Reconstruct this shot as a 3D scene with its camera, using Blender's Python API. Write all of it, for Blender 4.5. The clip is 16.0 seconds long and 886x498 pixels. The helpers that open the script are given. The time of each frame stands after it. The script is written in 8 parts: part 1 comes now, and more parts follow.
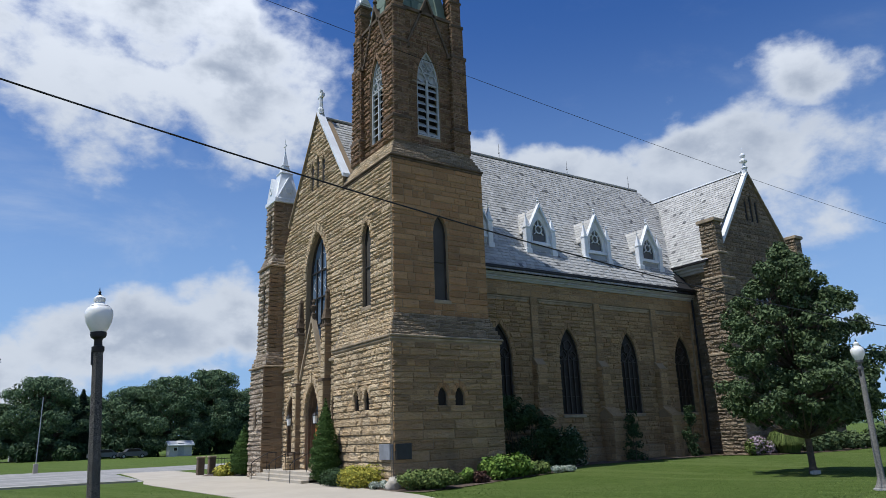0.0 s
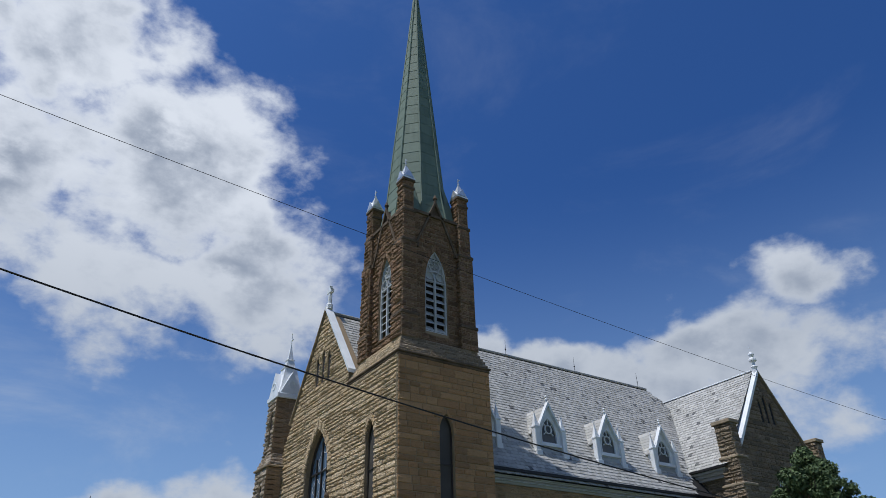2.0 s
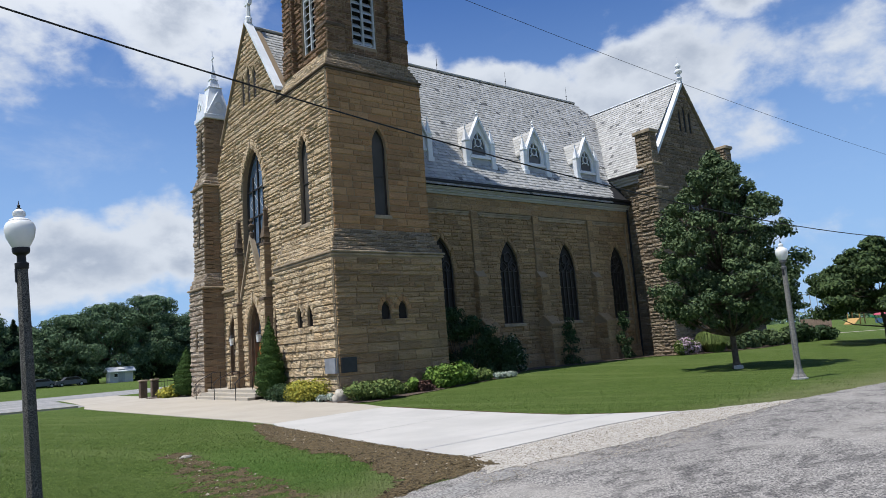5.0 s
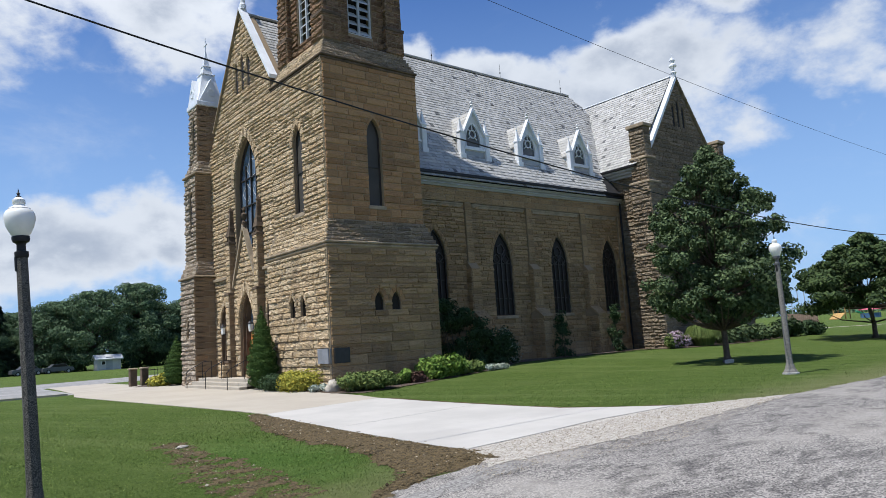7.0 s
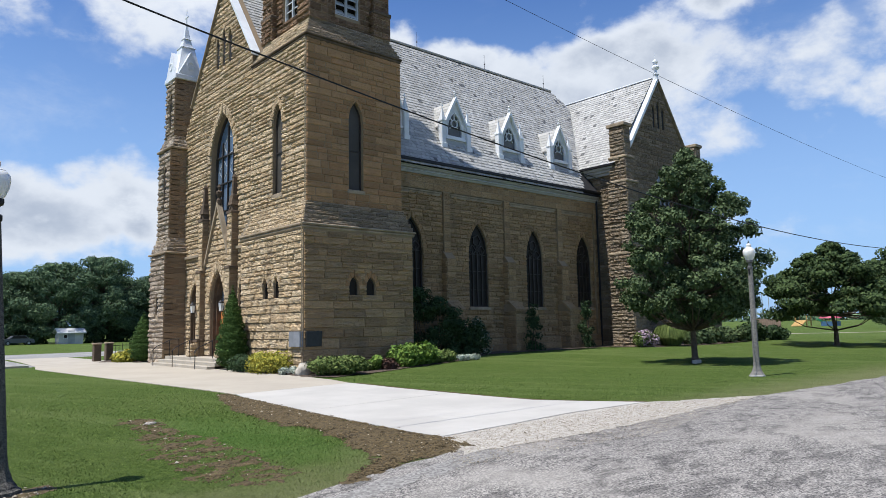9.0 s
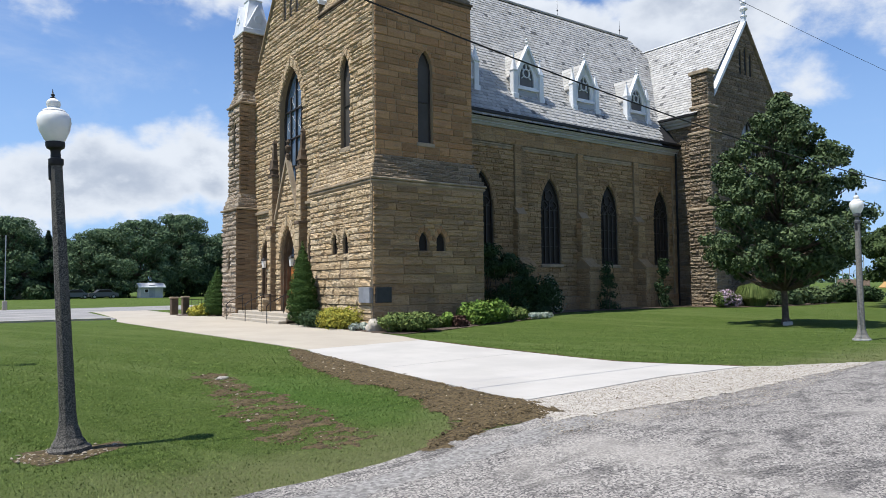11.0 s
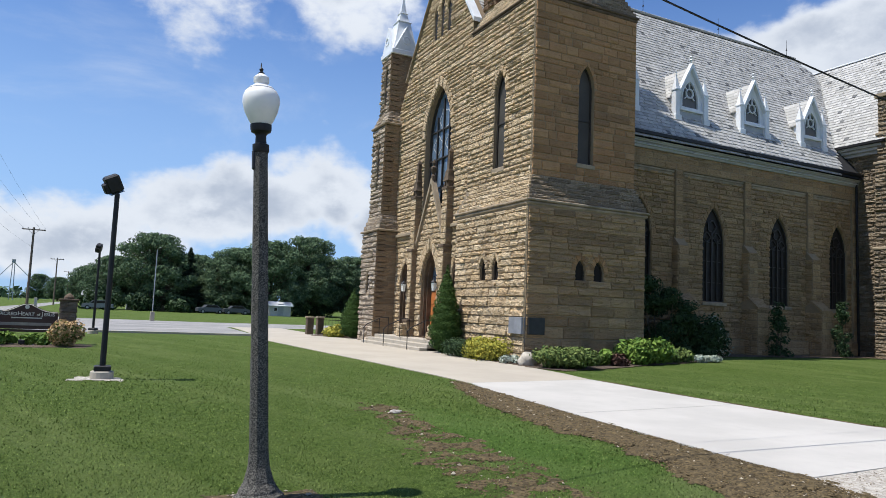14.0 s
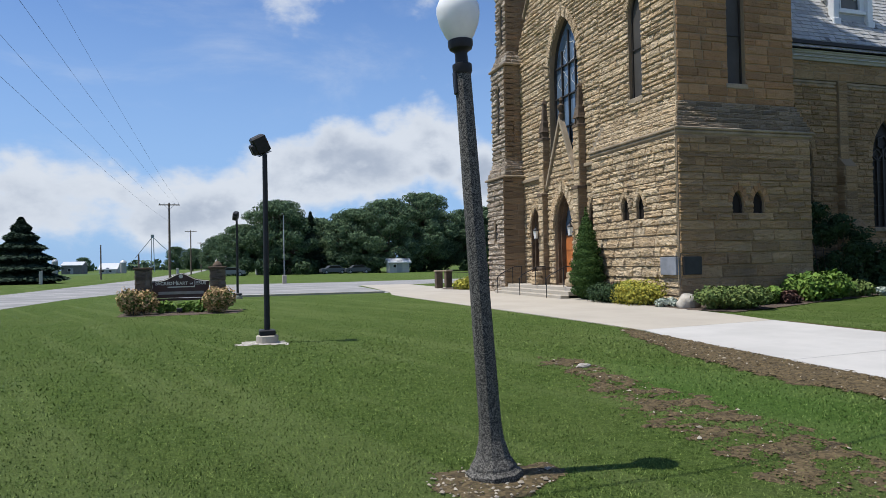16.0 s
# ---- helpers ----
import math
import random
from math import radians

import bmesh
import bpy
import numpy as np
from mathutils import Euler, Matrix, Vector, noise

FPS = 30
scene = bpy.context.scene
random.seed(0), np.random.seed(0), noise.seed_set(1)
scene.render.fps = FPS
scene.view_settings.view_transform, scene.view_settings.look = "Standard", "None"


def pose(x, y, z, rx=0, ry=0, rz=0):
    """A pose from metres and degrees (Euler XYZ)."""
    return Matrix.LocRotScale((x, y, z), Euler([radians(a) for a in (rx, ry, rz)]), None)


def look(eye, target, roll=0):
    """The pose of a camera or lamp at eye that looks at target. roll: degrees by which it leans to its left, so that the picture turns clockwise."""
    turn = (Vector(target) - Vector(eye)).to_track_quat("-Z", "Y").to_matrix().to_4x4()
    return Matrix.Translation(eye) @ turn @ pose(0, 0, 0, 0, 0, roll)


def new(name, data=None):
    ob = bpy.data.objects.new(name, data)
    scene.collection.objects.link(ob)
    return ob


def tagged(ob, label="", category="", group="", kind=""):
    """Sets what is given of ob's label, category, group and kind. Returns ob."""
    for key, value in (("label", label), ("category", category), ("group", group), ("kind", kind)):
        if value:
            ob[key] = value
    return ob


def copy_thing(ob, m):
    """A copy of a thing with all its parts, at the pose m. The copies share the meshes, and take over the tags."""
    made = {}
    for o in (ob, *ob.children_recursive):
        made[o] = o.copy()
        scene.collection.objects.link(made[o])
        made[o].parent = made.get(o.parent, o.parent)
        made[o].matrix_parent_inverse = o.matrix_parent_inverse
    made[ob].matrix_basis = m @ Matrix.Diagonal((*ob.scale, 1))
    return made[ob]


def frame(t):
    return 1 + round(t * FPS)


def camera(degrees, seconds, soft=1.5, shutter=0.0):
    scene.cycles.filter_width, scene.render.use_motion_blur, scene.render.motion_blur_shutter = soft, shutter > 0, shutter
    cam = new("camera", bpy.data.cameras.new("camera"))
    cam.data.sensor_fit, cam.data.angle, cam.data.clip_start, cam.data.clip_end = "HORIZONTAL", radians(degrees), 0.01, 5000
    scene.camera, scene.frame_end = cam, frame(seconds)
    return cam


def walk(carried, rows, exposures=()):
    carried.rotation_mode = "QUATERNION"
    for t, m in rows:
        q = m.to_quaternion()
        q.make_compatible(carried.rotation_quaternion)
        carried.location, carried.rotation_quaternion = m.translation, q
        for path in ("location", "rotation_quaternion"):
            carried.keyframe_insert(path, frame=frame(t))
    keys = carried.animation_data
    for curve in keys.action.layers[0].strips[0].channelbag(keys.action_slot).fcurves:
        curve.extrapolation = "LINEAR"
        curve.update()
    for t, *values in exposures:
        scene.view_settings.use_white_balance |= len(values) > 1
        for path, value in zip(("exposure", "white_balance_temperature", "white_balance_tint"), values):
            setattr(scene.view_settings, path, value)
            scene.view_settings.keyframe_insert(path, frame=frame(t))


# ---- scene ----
cam = camera(65.3, 16.0, 0.45)
PATH = [
    (0, (-13.982, -24.733, 1.86), (-12.908, -23.128, 2.38), -2.0),
    (0.5, (-14.023, -24.782, 1.929), (-13.034, -23.193, 2.636), -0.1),
    (1, (-14.036, -24.696, 1.998), (-13.079, -23.144, 2.82), -0.6),
    (1.5, (-14.059, -24.514, 2.061), (-13.105, -23.017, 2.982), -0.9),
    (2, (-14.066, -24.563, 2.016), (-13.108, -23.142, 3.048), -1.5),
    (2.5, (-13.994, -24.609, 2.004), (-13.084, -23.199, 3.093), -0.8),
    (3, (-13.992, -24.761, 1.996), (-13.079, -23.377, 3.114), -1.3),
    (3.5, (-14.01, -24.969, 1.828), (-13.033, -23.603, 2.913), -2.0),
    (4, (-13.977, -24.633, 1.796), (-12.809, -23.156, 2.471), -4.8),
    (4.5, (-13.935, -24.539, 1.706), (-12.703, -22.999, 2.041), -3.6),
    (5, (-13.922, -24.548, 1.705), (-12.689, -22.998, 1.986), -4.3),
    (5.2, (-13.919, -24.522, 1.701), (-12.672, -22.981, 1.96), -4.2),
    (7.3, (-14.073, -24.419, 1.762), (-12.811, -22.887, 2.011), -3.5),
    (7.5, (-14.068, -24.445, 1.757), (-12.802, -22.915, 1.998), -2.3),
    (8, (-14.103, -24.389, 1.728), (-12.794, -22.896, 1.964), -1.5),
    (8.2, (-14.166, -24.376, 1.716), (-12.857, -22.887, 1.976), -2.0),
    (10.3, (-13.982, -23.736, 1.731), (-12.659, -22.243, 1.877), 1.3),
    (10.5, (-13.855, -23.641, 1.752), (-12.576, -22.114, 1.927), 1.6),
    (11, (-13.766, -23.373, 1.673), (-12.589, -21.759, 1.776), -0.6),
    (11.5, (-13.842, -22.955, 1.636), (-12.624, -21.375, 1.769), -0.5),
    (12, (-13.799, -22.752, 1.616), (-12.551, -21.203, 1.817), 1.7),
    (12.5, (-13.937, -22.132, 1.678), (-12.765, -20.527, 1.905), -1.5),
    (13, (-13.925, -21.575, 1.662), (-12.771, -19.973, 1.983), 1.4),
    (13.5, (-13.958, -21.43, 1.605), (-12.913, -19.735, 1.799), 1.7),
    (14, (-14.047, -21.01, 1.611), (-13.155, -19.23, 1.797), 2.4),
    (14.5, (-14.031, -20.686, 1.585), (-13.196, -18.874, 1.716), 1.9),
    (15, (-14.298, -20.297, 1.614), (-13.408, -18.512, 1.76), 2.9),
    (15.5, (-14.402, -20.013, 1.593), (-13.486, -18.241, 1.732), 1.0),
    (16, (-14.605, -19.577, 1.549), (-13.997, -17.673, 1.589), -1.1),
]
walk(cam, [(t, look(eye, target, roll)) for t, eye, target, roll in PATH],
     exposures=[(0, -0.04, 6130, 10), (1, -0.24, 6130, 10), (3.6, -0.40, 6080, 10), (4.0, -0.44, 6120, 10), (4.5, -0.04, 6250, 10), (5, 0.13, 6300, 10), (8, 0.22, 6300, 10), (10.5, 0.33, 6400, 10), (14, 0.28, 6400, 10), (14.5, 0.14, 6400, 10), (16, 0.11, 6300, 10)])

# ---------------------------------------------------------------- light
SUN_DIR = Vector((-0.390, 0.062, 0.919)).normalized()          # towards the sun
sun_data = bpy.data.lights.new("sun", "SUN")
sun_data.energy, sun_data.angle, sun_data.color = 5.0, radians(0.53), (1.0, 0.95, 0.87)
sun = new("sun", sun_data)
sun.matrix_world = look((SUN_DIR * 120)[:], (0, 0, 0))

world = bpy.data.worlds.new("sky")
scene.world = world
world.use_nodes = True


class Nodes:
    """A short way to write node trees."""

    def __init__(self, tree):
        self.tree = tree
        tree.nodes.clear()

    def add(self, kind, **props):
        n = self.tree.nodes.new(kind)
        if "operation" in props:
            n.operation = props["operation"]
        if "blend_type" in props:
            n.blend_type = props["blend_type"]
        if "data_type" in props:
            n.data_type = props["data_type"]
        if "noise_dimensions" in props:
            n.noise_dimensions = props["noise_dimensions"]
        if "feature" in props:
            n.feature = props["feature"]
        if "sky_type" in props:
            n.sky_type = props["sky_type"]
        if "interpolation_type" in props:
            n.interpolation_type = props["interpolation_type"]
        return n

    def link(self, a, b):
        self.tree.links.new(a, b)

    def put(self, socket, value):
        if isinstance(value, bpy.types.NodeSocket):
            self.link(value, socket)
        else:
            socket.default_value = value

    def math(self, op, a, b=0.0, c=0.0, clamp=False):
        n = self.add("ShaderNodeMath", operation=op)
        n.use_clamp = clamp
        for i, value in enumerate((a, b, c)):
            self.put(n.inputs[i], value)
        return n.outputs[0]

    def vmath(self, op, a, b=(0, 0, 0)):
        n = self.add("ShaderNodeVectorMath", operation=op)
        self.put(n.inputs[0], a)
        self.put(n.inputs[1], b)
        return n.outputs["Value"] if op in ("DOT_PRODUCT", "LENGTH", "DISTANCE") else n.outputs["Vector"]

    def mix(self, fac, a, b, blend="MIX"):
        n = self.add("ShaderNodeMix", data_type="RGBA", blend_type=blend)
        self.put(n.inputs["Factor"], fac)
        col = [s for s in n.inputs if s.type == "RGBA"]
        for socket, value in zip(col, (a, b)):
            self.put(socket, value if isinstance(value, bpy.types.NodeSocket) else (*value, 1.0))
        return [s for s in n.outputs if s.type == "RGBA"][0]

    def noise(self, vector, scale, detail=4.0, rough=0.55, distort=0.0):
        n = self.add("ShaderNodeTexNoise", noise_dimensions="3D")
        if vector is not None:
            self.link(vector, n.inputs["Vector"])
        n.inputs["Scale"].default_value = scale
        n.inputs["Detail"].default_value = detail
        n.inputs["Roughness"].default_value = rough
        n.inputs["Distortion"].default_value = distort
        return n.outputs["Fac"]

    def voronoi(self, vector, scale, feature="F1", out="Distance"):
        n = self.add("ShaderNodeTexVoronoi", feature=feature)
        self.link(vector, n.inputs["Vector"])
        n.inputs["Scale"].default_value = scale
        return n.outputs[out]

    def ramp(self, fac, low, high, smooth=True):
        n = self.add("ShaderNodeMapRange", interpolation_type="SMOOTHSTEP" if smooth else "LINEAR")
        self.put(n.inputs["Value"], fac)
        n.inputs["From Min"].default_value = low
        n.inputs["From Max"].default_value = high
        return n.outputs["Result"]

    def scaled(self, vector, x, y, z):
        return self.vmath("MULTIPLY", vector, (x, y, z))


def sky_way(yaw, pitch):
    a, b = radians(yaw), radians(pitch)
    return (-math.sin(a) * math.cos(b), math.cos(a) * math.cos(b), math.sin(b))


# clouds: (yaw from +y to the left, height above the horizon, half width, half height, thickness), all in degrees
CLOUDS = [
    (-8, 35, 10, 8, 1.0), (9, 46, 9, 7, 1.0), (1, 41, 9, 6, 0.95), (-16, 29, 9, 6, 1.0), (-6, 28, 9, 6, 0.9), (4, 33, 8, 8, 1.05), (-21, 27, 5, 5, 0.8),
    (-45, 21.5, 4.5, 3.0, 0.95), (-51, 19, 7, 3.4, 0.85), (-57, 20.5, 6, 3.4, 0.85), (-62, 20, 8, 4.5, 0.80), (-64.5, 23.8, 5.2, 3.6, 0.80), (-70, 19.5, 8, 4, 0.76), (-78, 17, 12, 4.5, 0.62), (-40.5, 21.5, 6, 3.2, 0.95), (-36.5, 23, 5, 3.2, 0.9), (-64, 15, 14, 4, 0.62), (-80, 22, 10, 4, 0.6),
    (-16, 9, 5, 5, 1.0), (-9, 7.5, 9, 3.8, 1.0), (-22, 6, 8, 3.5, 0.9), (3, 5, 10, 4.0, 0.95), (14, 5, 12, 5.0, 1.0), (22, 5, 10, 5.0, 1.0), (-35, 8, 12, 5, 0.8), (32, 6, 14, 5, 1.0), (16, 13, 7, 2.5, 0.45),
    (-60, 8, 18, 3.5, 0.6), (60, 12, 20, 8, 0.9), (110, 20, 20, 10, 0.9), (170, 15, 25, 8, 0.9), (-130, 16, 20, 8, 0.9), (140, 45, 18, 12, 0.9), (-110, 40, 12, 8, 0.7),
]
w = Nodes(world.node_tree)
way = w.add("ShaderNodeTexCoord").outputs["Generated"]
sky = w.add("ShaderNodeTexSky", sky_type="NISHITA")
sky.sun_disc, sky.sun_elevation, sky.sun_rotation = False, math.asin(SUN_DIR.z), math.atan2(SUN_DIR.x, SUN_DIR.y)
sky.air_density, sky.dust_density, sky.ozone_density = 1.0, 1.6, 1.8
def drift(scale, amount):
    """A shift of the sky's directions that breaks up the outlines of the clouds."""
    n = w.add("ShaderNodeTexNoise", noise_dimensions="3D")
    w.link(way, n.inputs["Vector"])
    n.inputs["Scale"].default_value, n.inputs["Detail"].default_value = scale, 4.0
    return w.vmath("MULTIPLY", w.vmath("SUBTRACT", n.outputs["Color"], (0.5, 0.5, 0.5)), (amount, amount, amount * 0.7))


bent = w.vmath("ADD", w.vmath("ADD", way, drift(3.0, 0.24)), drift(9.0, 0.13))
puff = w.noise(w.scaled(way, 1, 1, 1.5), 4.6, 7.0, 0.56, 0.15)
wisp = w.noise(w.scaled(way, 1, 1, 1.6), 16.0, 8.0, 0.60, 0.12)
body = None
for yaw, pitch, wide, high, thick in CLOUDS:
    a = radians(yaw)
    centre = sky_way(yaw, pitch)
    side = (math.cos(a), math.sin(a), 0)
    up = Vector(side).cross(Vector(centre))
    du = w.math("MULTIPLY", w.vmath("DOT_PRODUCT", bent, side), 1 / math.sin(radians(wide)))
    dv = w.math("MULTIPLY", w.vmath("DOT_PRODUCT", w.vmath("SUBTRACT", bent, centre), (up * -1 if up.z < 0 else up)[:]), 1 / math.sin(radians(high)))
    r = w.math("ADD", w.math("MULTIPLY", du, du), w.math("MULTIPLY", dv, dv))
    front = w.math("GREATER_THAN", w.vmath("DOT_PRODUCT", way, centre), 0.3)
    blob = w.math("MULTIPLY", w.math("MULTIPLY", w.math("EXPONENT", w.math("MULTIPLY", r, -0.8)), thick), front)
    body = blob if body is None else w.math("MAXIMUM", body, blob)
shape = w.math("ADD", w.math("MULTIPLY", body, 0.68), w.math("ADD", w.math("MULTIPLY", puff, 0.74), w.math("MULTIPLY", wisp, 0.42)))
cover = w.ramp(shape, 0.87, 1.10)
core = w.ramp(shape, 1.00, 1.28)
shifted = w.vmath("ADD", way, (-0.035, -0.01, 0.05))
puff_up = w.noise(w.scaled(shifted, 1, 1, 1.5), 4.6, 7.0, 0.56, 0.15)
wisp_up = w.noise(w.scaled(shifted, 1, 1, 1.6), 16.0, 8.0, 0.60, 0.12)
buried = w.math("ADD", w.math("MULTIPLY", w.math("SUBTRACT", puff_up, puff), 3.2), w.math("MULTIPLY", w.math("SUBTRACT", wisp_up, wisp), 1.1))
grey = w.math("ADD", w.math("ADD", buried, w.math("MULTIPLY", core, 0.45)), 0.30)
height = w.add("ShaderNodeSeparateXYZ")
w.link(way, height.inputs[0])
sky_col = w.mix(1.0, sky.outputs["Color"], (0.47, 0.90, 1.60), "MULTIPLY")
low_haze = w.math("SUBTRACT", 1.0, w.ramp(height.outputs["Z"], -0.02, 0.60))
sky_col = w.mix(w.math("MULTIPLY", low_haze, 0.78), sky_col, (5.5, 8.3, 12.2))
veil = w.math("MULTIPLY", w.ramp(w.noise(w.scaled(way, 1, 1, 2.4), 2.6, 7.0, 0.62, 0.4), 0.50, 0.80), w.math("ADD", w.math("MULTIPLY", low_haze, 0.55), 0.10))
sky_col = w.mix(veil, sky_col, (9.6, 10.2, 11.0))
bright = w.mix(w.ramp(height.outputs["Z"], 0.34, 0.62), (9.4, 9.9, 10.6), (13.6, 14.0, 14.6))
white = w.mix(w.math("MULTIPLY", core, w.ramp(grey, 0.16, 0.98)), bright, (5.6, 6.3, 7.5))
tint = w.mix(w.math("MULTIPLY", cover, 0.96), sky_col, white)
back = w.add("ShaderNodeBackground")
w.link(tint, back.inputs["Color"])
back.inputs["Strength"].default_value = 0.07
w.link(back.outputs[0], w.add("ShaderNodeOutputWorld").inputs["Surface"])

# ---------------------------------------------------------------- materials
def material(name, rough=0.8, metal=0.0, spec=0.4):
    m = bpy.data.materials.new(name)
    m.use_nodes = True
    n = Nodes(m.node_tree)
    shader = n.add("ShaderNodeBsdfPrincipled")
    n.link(shader.outputs[0], n.add("ShaderNodeOutputMaterial").inputs["Surface"])
    shader.inputs["Roughness"].default_value = rough
    shader.inputs["Metallic"].default_value = metal
    shader.inputs["Specular IOR Level"].default_value = spec
    place = n.add("ShaderNodeTexCoord").outputs["Object"]
    return m, n, shader, place


def bump(n, shader, height, strength=0.5, depth=0.02):
    b = n.add("ShaderNodeBump")
    b.inputs["Strength"].default_value = strength
    b.inputs["Distance"].default_value = depth
    n.put(b.inputs["Height"], height)
    n.link(b.outputs[0], shader.inputs["Normal"])


def per_piece(n, joined):
    if joined:
        return n.add("ShaderNodeNewGeometry").outputs["Random Per Island"]
    return n.add("ShaderNodeObjectInfo").outputs["Random"]


def world_place(n):
    return n.add("ShaderNodeNewGeometry").outputs["Position"]


def stone_material(name, light, dark, warm, joined, rough_bump=0.6, veins=0.45):
    m, n, s, _ = material(name, 0.9, 0, 0.25)
    p = world_place(n)
    r = per_piece(n, joined)
    r2 = n.math("FRACT", n.math("MULTIPLY", r, 17.31))
    base = n.mix(n.ramp(r, 0.0, 1.0, False), dark, light)
    base = n.mix(n.math("MULTIPLY", n.ramp(r2, 0.55, 1.0), 0.55), base, warm)
    grain = n.noise(p, 26, 6, 0.7)
    blot = n.noise(p, 2.2, 5, 0.6)
    soot = n.ramp(n.noise(n.scaled(p, 0.6, 0.6, 0.25), 1.1, 5, 0.65), 0.50, 0.78)
    col = n.mix(n.math("MULTIPLY", n.ramp(grain, 0.25, 0.85), 0.5), n.mix(1.0, base, (0.70, 0.68, 0.66), "MULTIPLY"), base)
    col = n.mix(n.math("MULTIPLY", n.ramp(blot, 0.45, 0.75), 0.5), col, n.mix(1.0, col, (1.22, 1.17, 1.06), "MULTIPLY"))
    col = n.mix(n.math("MULTIPLY", soot, 0.40), col, (0.10, 0.085, 0.066))
    strata = n.noise(n.scaled(p, 1.6, 1.6, 7.0), 2.4, 5, 0.66, 0.3)
    col = n.mix(n.math("MULTIPLY", n.ramp(strata, 0.50, 0.70), veins), col, n.mix(1.0, col, (0.50, 0.46, 0.42), "MULTIPLY"))
    n.link(col, s.inputs["Base Color"])
    hgt = n.math("ADD", n.math("MULTIPLY", grain, 0.35), n.noise(p, 9, 5, 0.65))
    hgt = n.math("SUBTRACT", hgt, n.math("MULTIPLY", n.ramp(strata, 0.45, 0.7), veins * 2.0))
    bump(n, s, n.math("ADD", hgt, n.math("MULTIPLY", n.noise(n.scaled(p, 1, 1, 1.6), 4.5, 4, 0.6), 1.2)), rough_bump, 0.085 if rough_bump > 0.95 else 0.05)
    return m


def mortar_material(name, col):
    m, n, s, _ = material(name, 0.95, 0, 0.2)
    p = world_place(n)
    g = n.noise(p, 40, 5, 0.7)
    b = n.noise(p, 1.3, 4, 0.6)
    c = n.mix(g, [k * 0.75 for k in col], [min(1, k * 1.15) for k in col])
    c = n.mix(n.math("MULTIPLY", n.ramp(b, 0.4, 0.8), 0.5), c, [k * 0.6 for k in col])
    n.link(c, s.inputs["Base Color"])
    bump(n, s, g, 0.5, 0.01)
    return m


def plain_material(name, col, rough=0.6, metal=0.0, spec=0.4, vary=0.18, scale=3.0, fine=40.0, depth=0.004, strength=0.35):
    m, n, s, p0 = material(name, rough, metal, spec)
    p = world_place(n)
    a = n.noise(p, scale, 5, 0.6)
    f = n.noise(p, fine, 4, 0.65)
    c = n.mix(n.ramp(a, 0.3, 0.75), [k * (1 - vary) for k in col], [min(1, k * (1 + vary)) for k in col])
    c = n.mix(n.math("MULTIPLY", n.ramp(f, 0.35, 0.7), 0.35), c, [k * (1 - vary) * 0.9 for k in col])
    n.link(c, s.inputs["Base Color"])
    n.link(n.math("ADD", n.math("MULTIPLY", a, 0.15), rough - 0.07), s.inputs["Roughness"])
    bump(n, s, f, strength, depth)
    return m


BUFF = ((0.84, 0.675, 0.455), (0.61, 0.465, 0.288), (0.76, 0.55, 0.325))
# Same sandstone, coloured darker and browner to carry the tower side's shade.
SHADE_BROWN = ((0.565, 0.348, 0.175), (0.35, 0.207, 0.102), (0.50, 0.272, 0.128))
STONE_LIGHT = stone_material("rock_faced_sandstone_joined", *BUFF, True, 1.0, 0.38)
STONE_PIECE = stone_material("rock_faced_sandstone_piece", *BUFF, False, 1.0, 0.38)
STONE_SIDE = stone_material("tooled_sandstone_shade_joined", *SHADE_BROWN, True, 0.7, 0.25)
# Side-wall tones with the shade worked in, greyer than the shaft.
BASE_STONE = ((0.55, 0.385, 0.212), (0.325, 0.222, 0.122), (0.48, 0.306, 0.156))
STONE_SIDE_PIECE = stone_material("tooled_sandstone_shade_piece", *BASE_STONE, False, 0.9, 0.32)
STONE_NAVE = stone_material("coursed_brown_sandstone", *BASE_STONE, True, 0.9, 0.35)
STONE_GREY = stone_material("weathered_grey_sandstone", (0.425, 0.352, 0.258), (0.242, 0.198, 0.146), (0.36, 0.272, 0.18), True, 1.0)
STONE_RED = stone_material("reddish_belfry_sandstone", (0.40, 0.262, 0.158), (0.225, 0.142, 0.086), (0.36, 0.205, 0.122), True, 1.0)
# Front mortar darkened, which also puts shade into the wall's reveals.
MORTAR = mortar_material("shade_dark_mortar", (0.27, 0.205, 0.135))
MORTAR_SIDE = mortar_material("brown_mortar", (0.30, 0.222, 0.138))
DRESSED = plain_material("dressed_sandstone", (0.33, 0.265, 0.185), 0.9, 0, 0.2, 0.3, 1.7, 20, 0.02, 0.6)
DARK_TRIM = plain_material("dark_sandstone_trim", (0.125, 0.092, 0.064), 0.9, 0, 0.2, 0.35, 1.5, 20, 0.02, 0.6)
WHITE = plain_material("white_painted_wood", (0.72, 0.74, 0.76), 0.5, 0, 0.4, 0.10, 1.2, 30)
WHITE_METAL = plain_material("white_painted_sheet_metal", (0.74, 0.76, 0.78), 0.35, 0, 0.5, 0.10, 0.8, 20, 0.003)
LOUVRE = plain_material("grey_white_louvre_paint", (0.43, 0.45, 0.46), 0.6, 0, 0.3, 0.18, 1.5, 25)
SILVER = plain_material("galvanised_cap_metal", (0.70, 0.72, 0.74), 0.35, 0.6, 0.5, 0.12, 2.0, 20)
BLACK = plain_material("black_iron", (0.018, 0.018, 0.02), 0.5, 0.3, 0.4, 0.3, 4.0, 60)
DARKWOOD = plain_material("dark_interior", (0.02, 0.02, 0.022), 0.9)
LEAD = plain_material("dark_window_frame", (0.040, 0.034, 0.029), 0.5, 0.1, 0.4, 0.2)
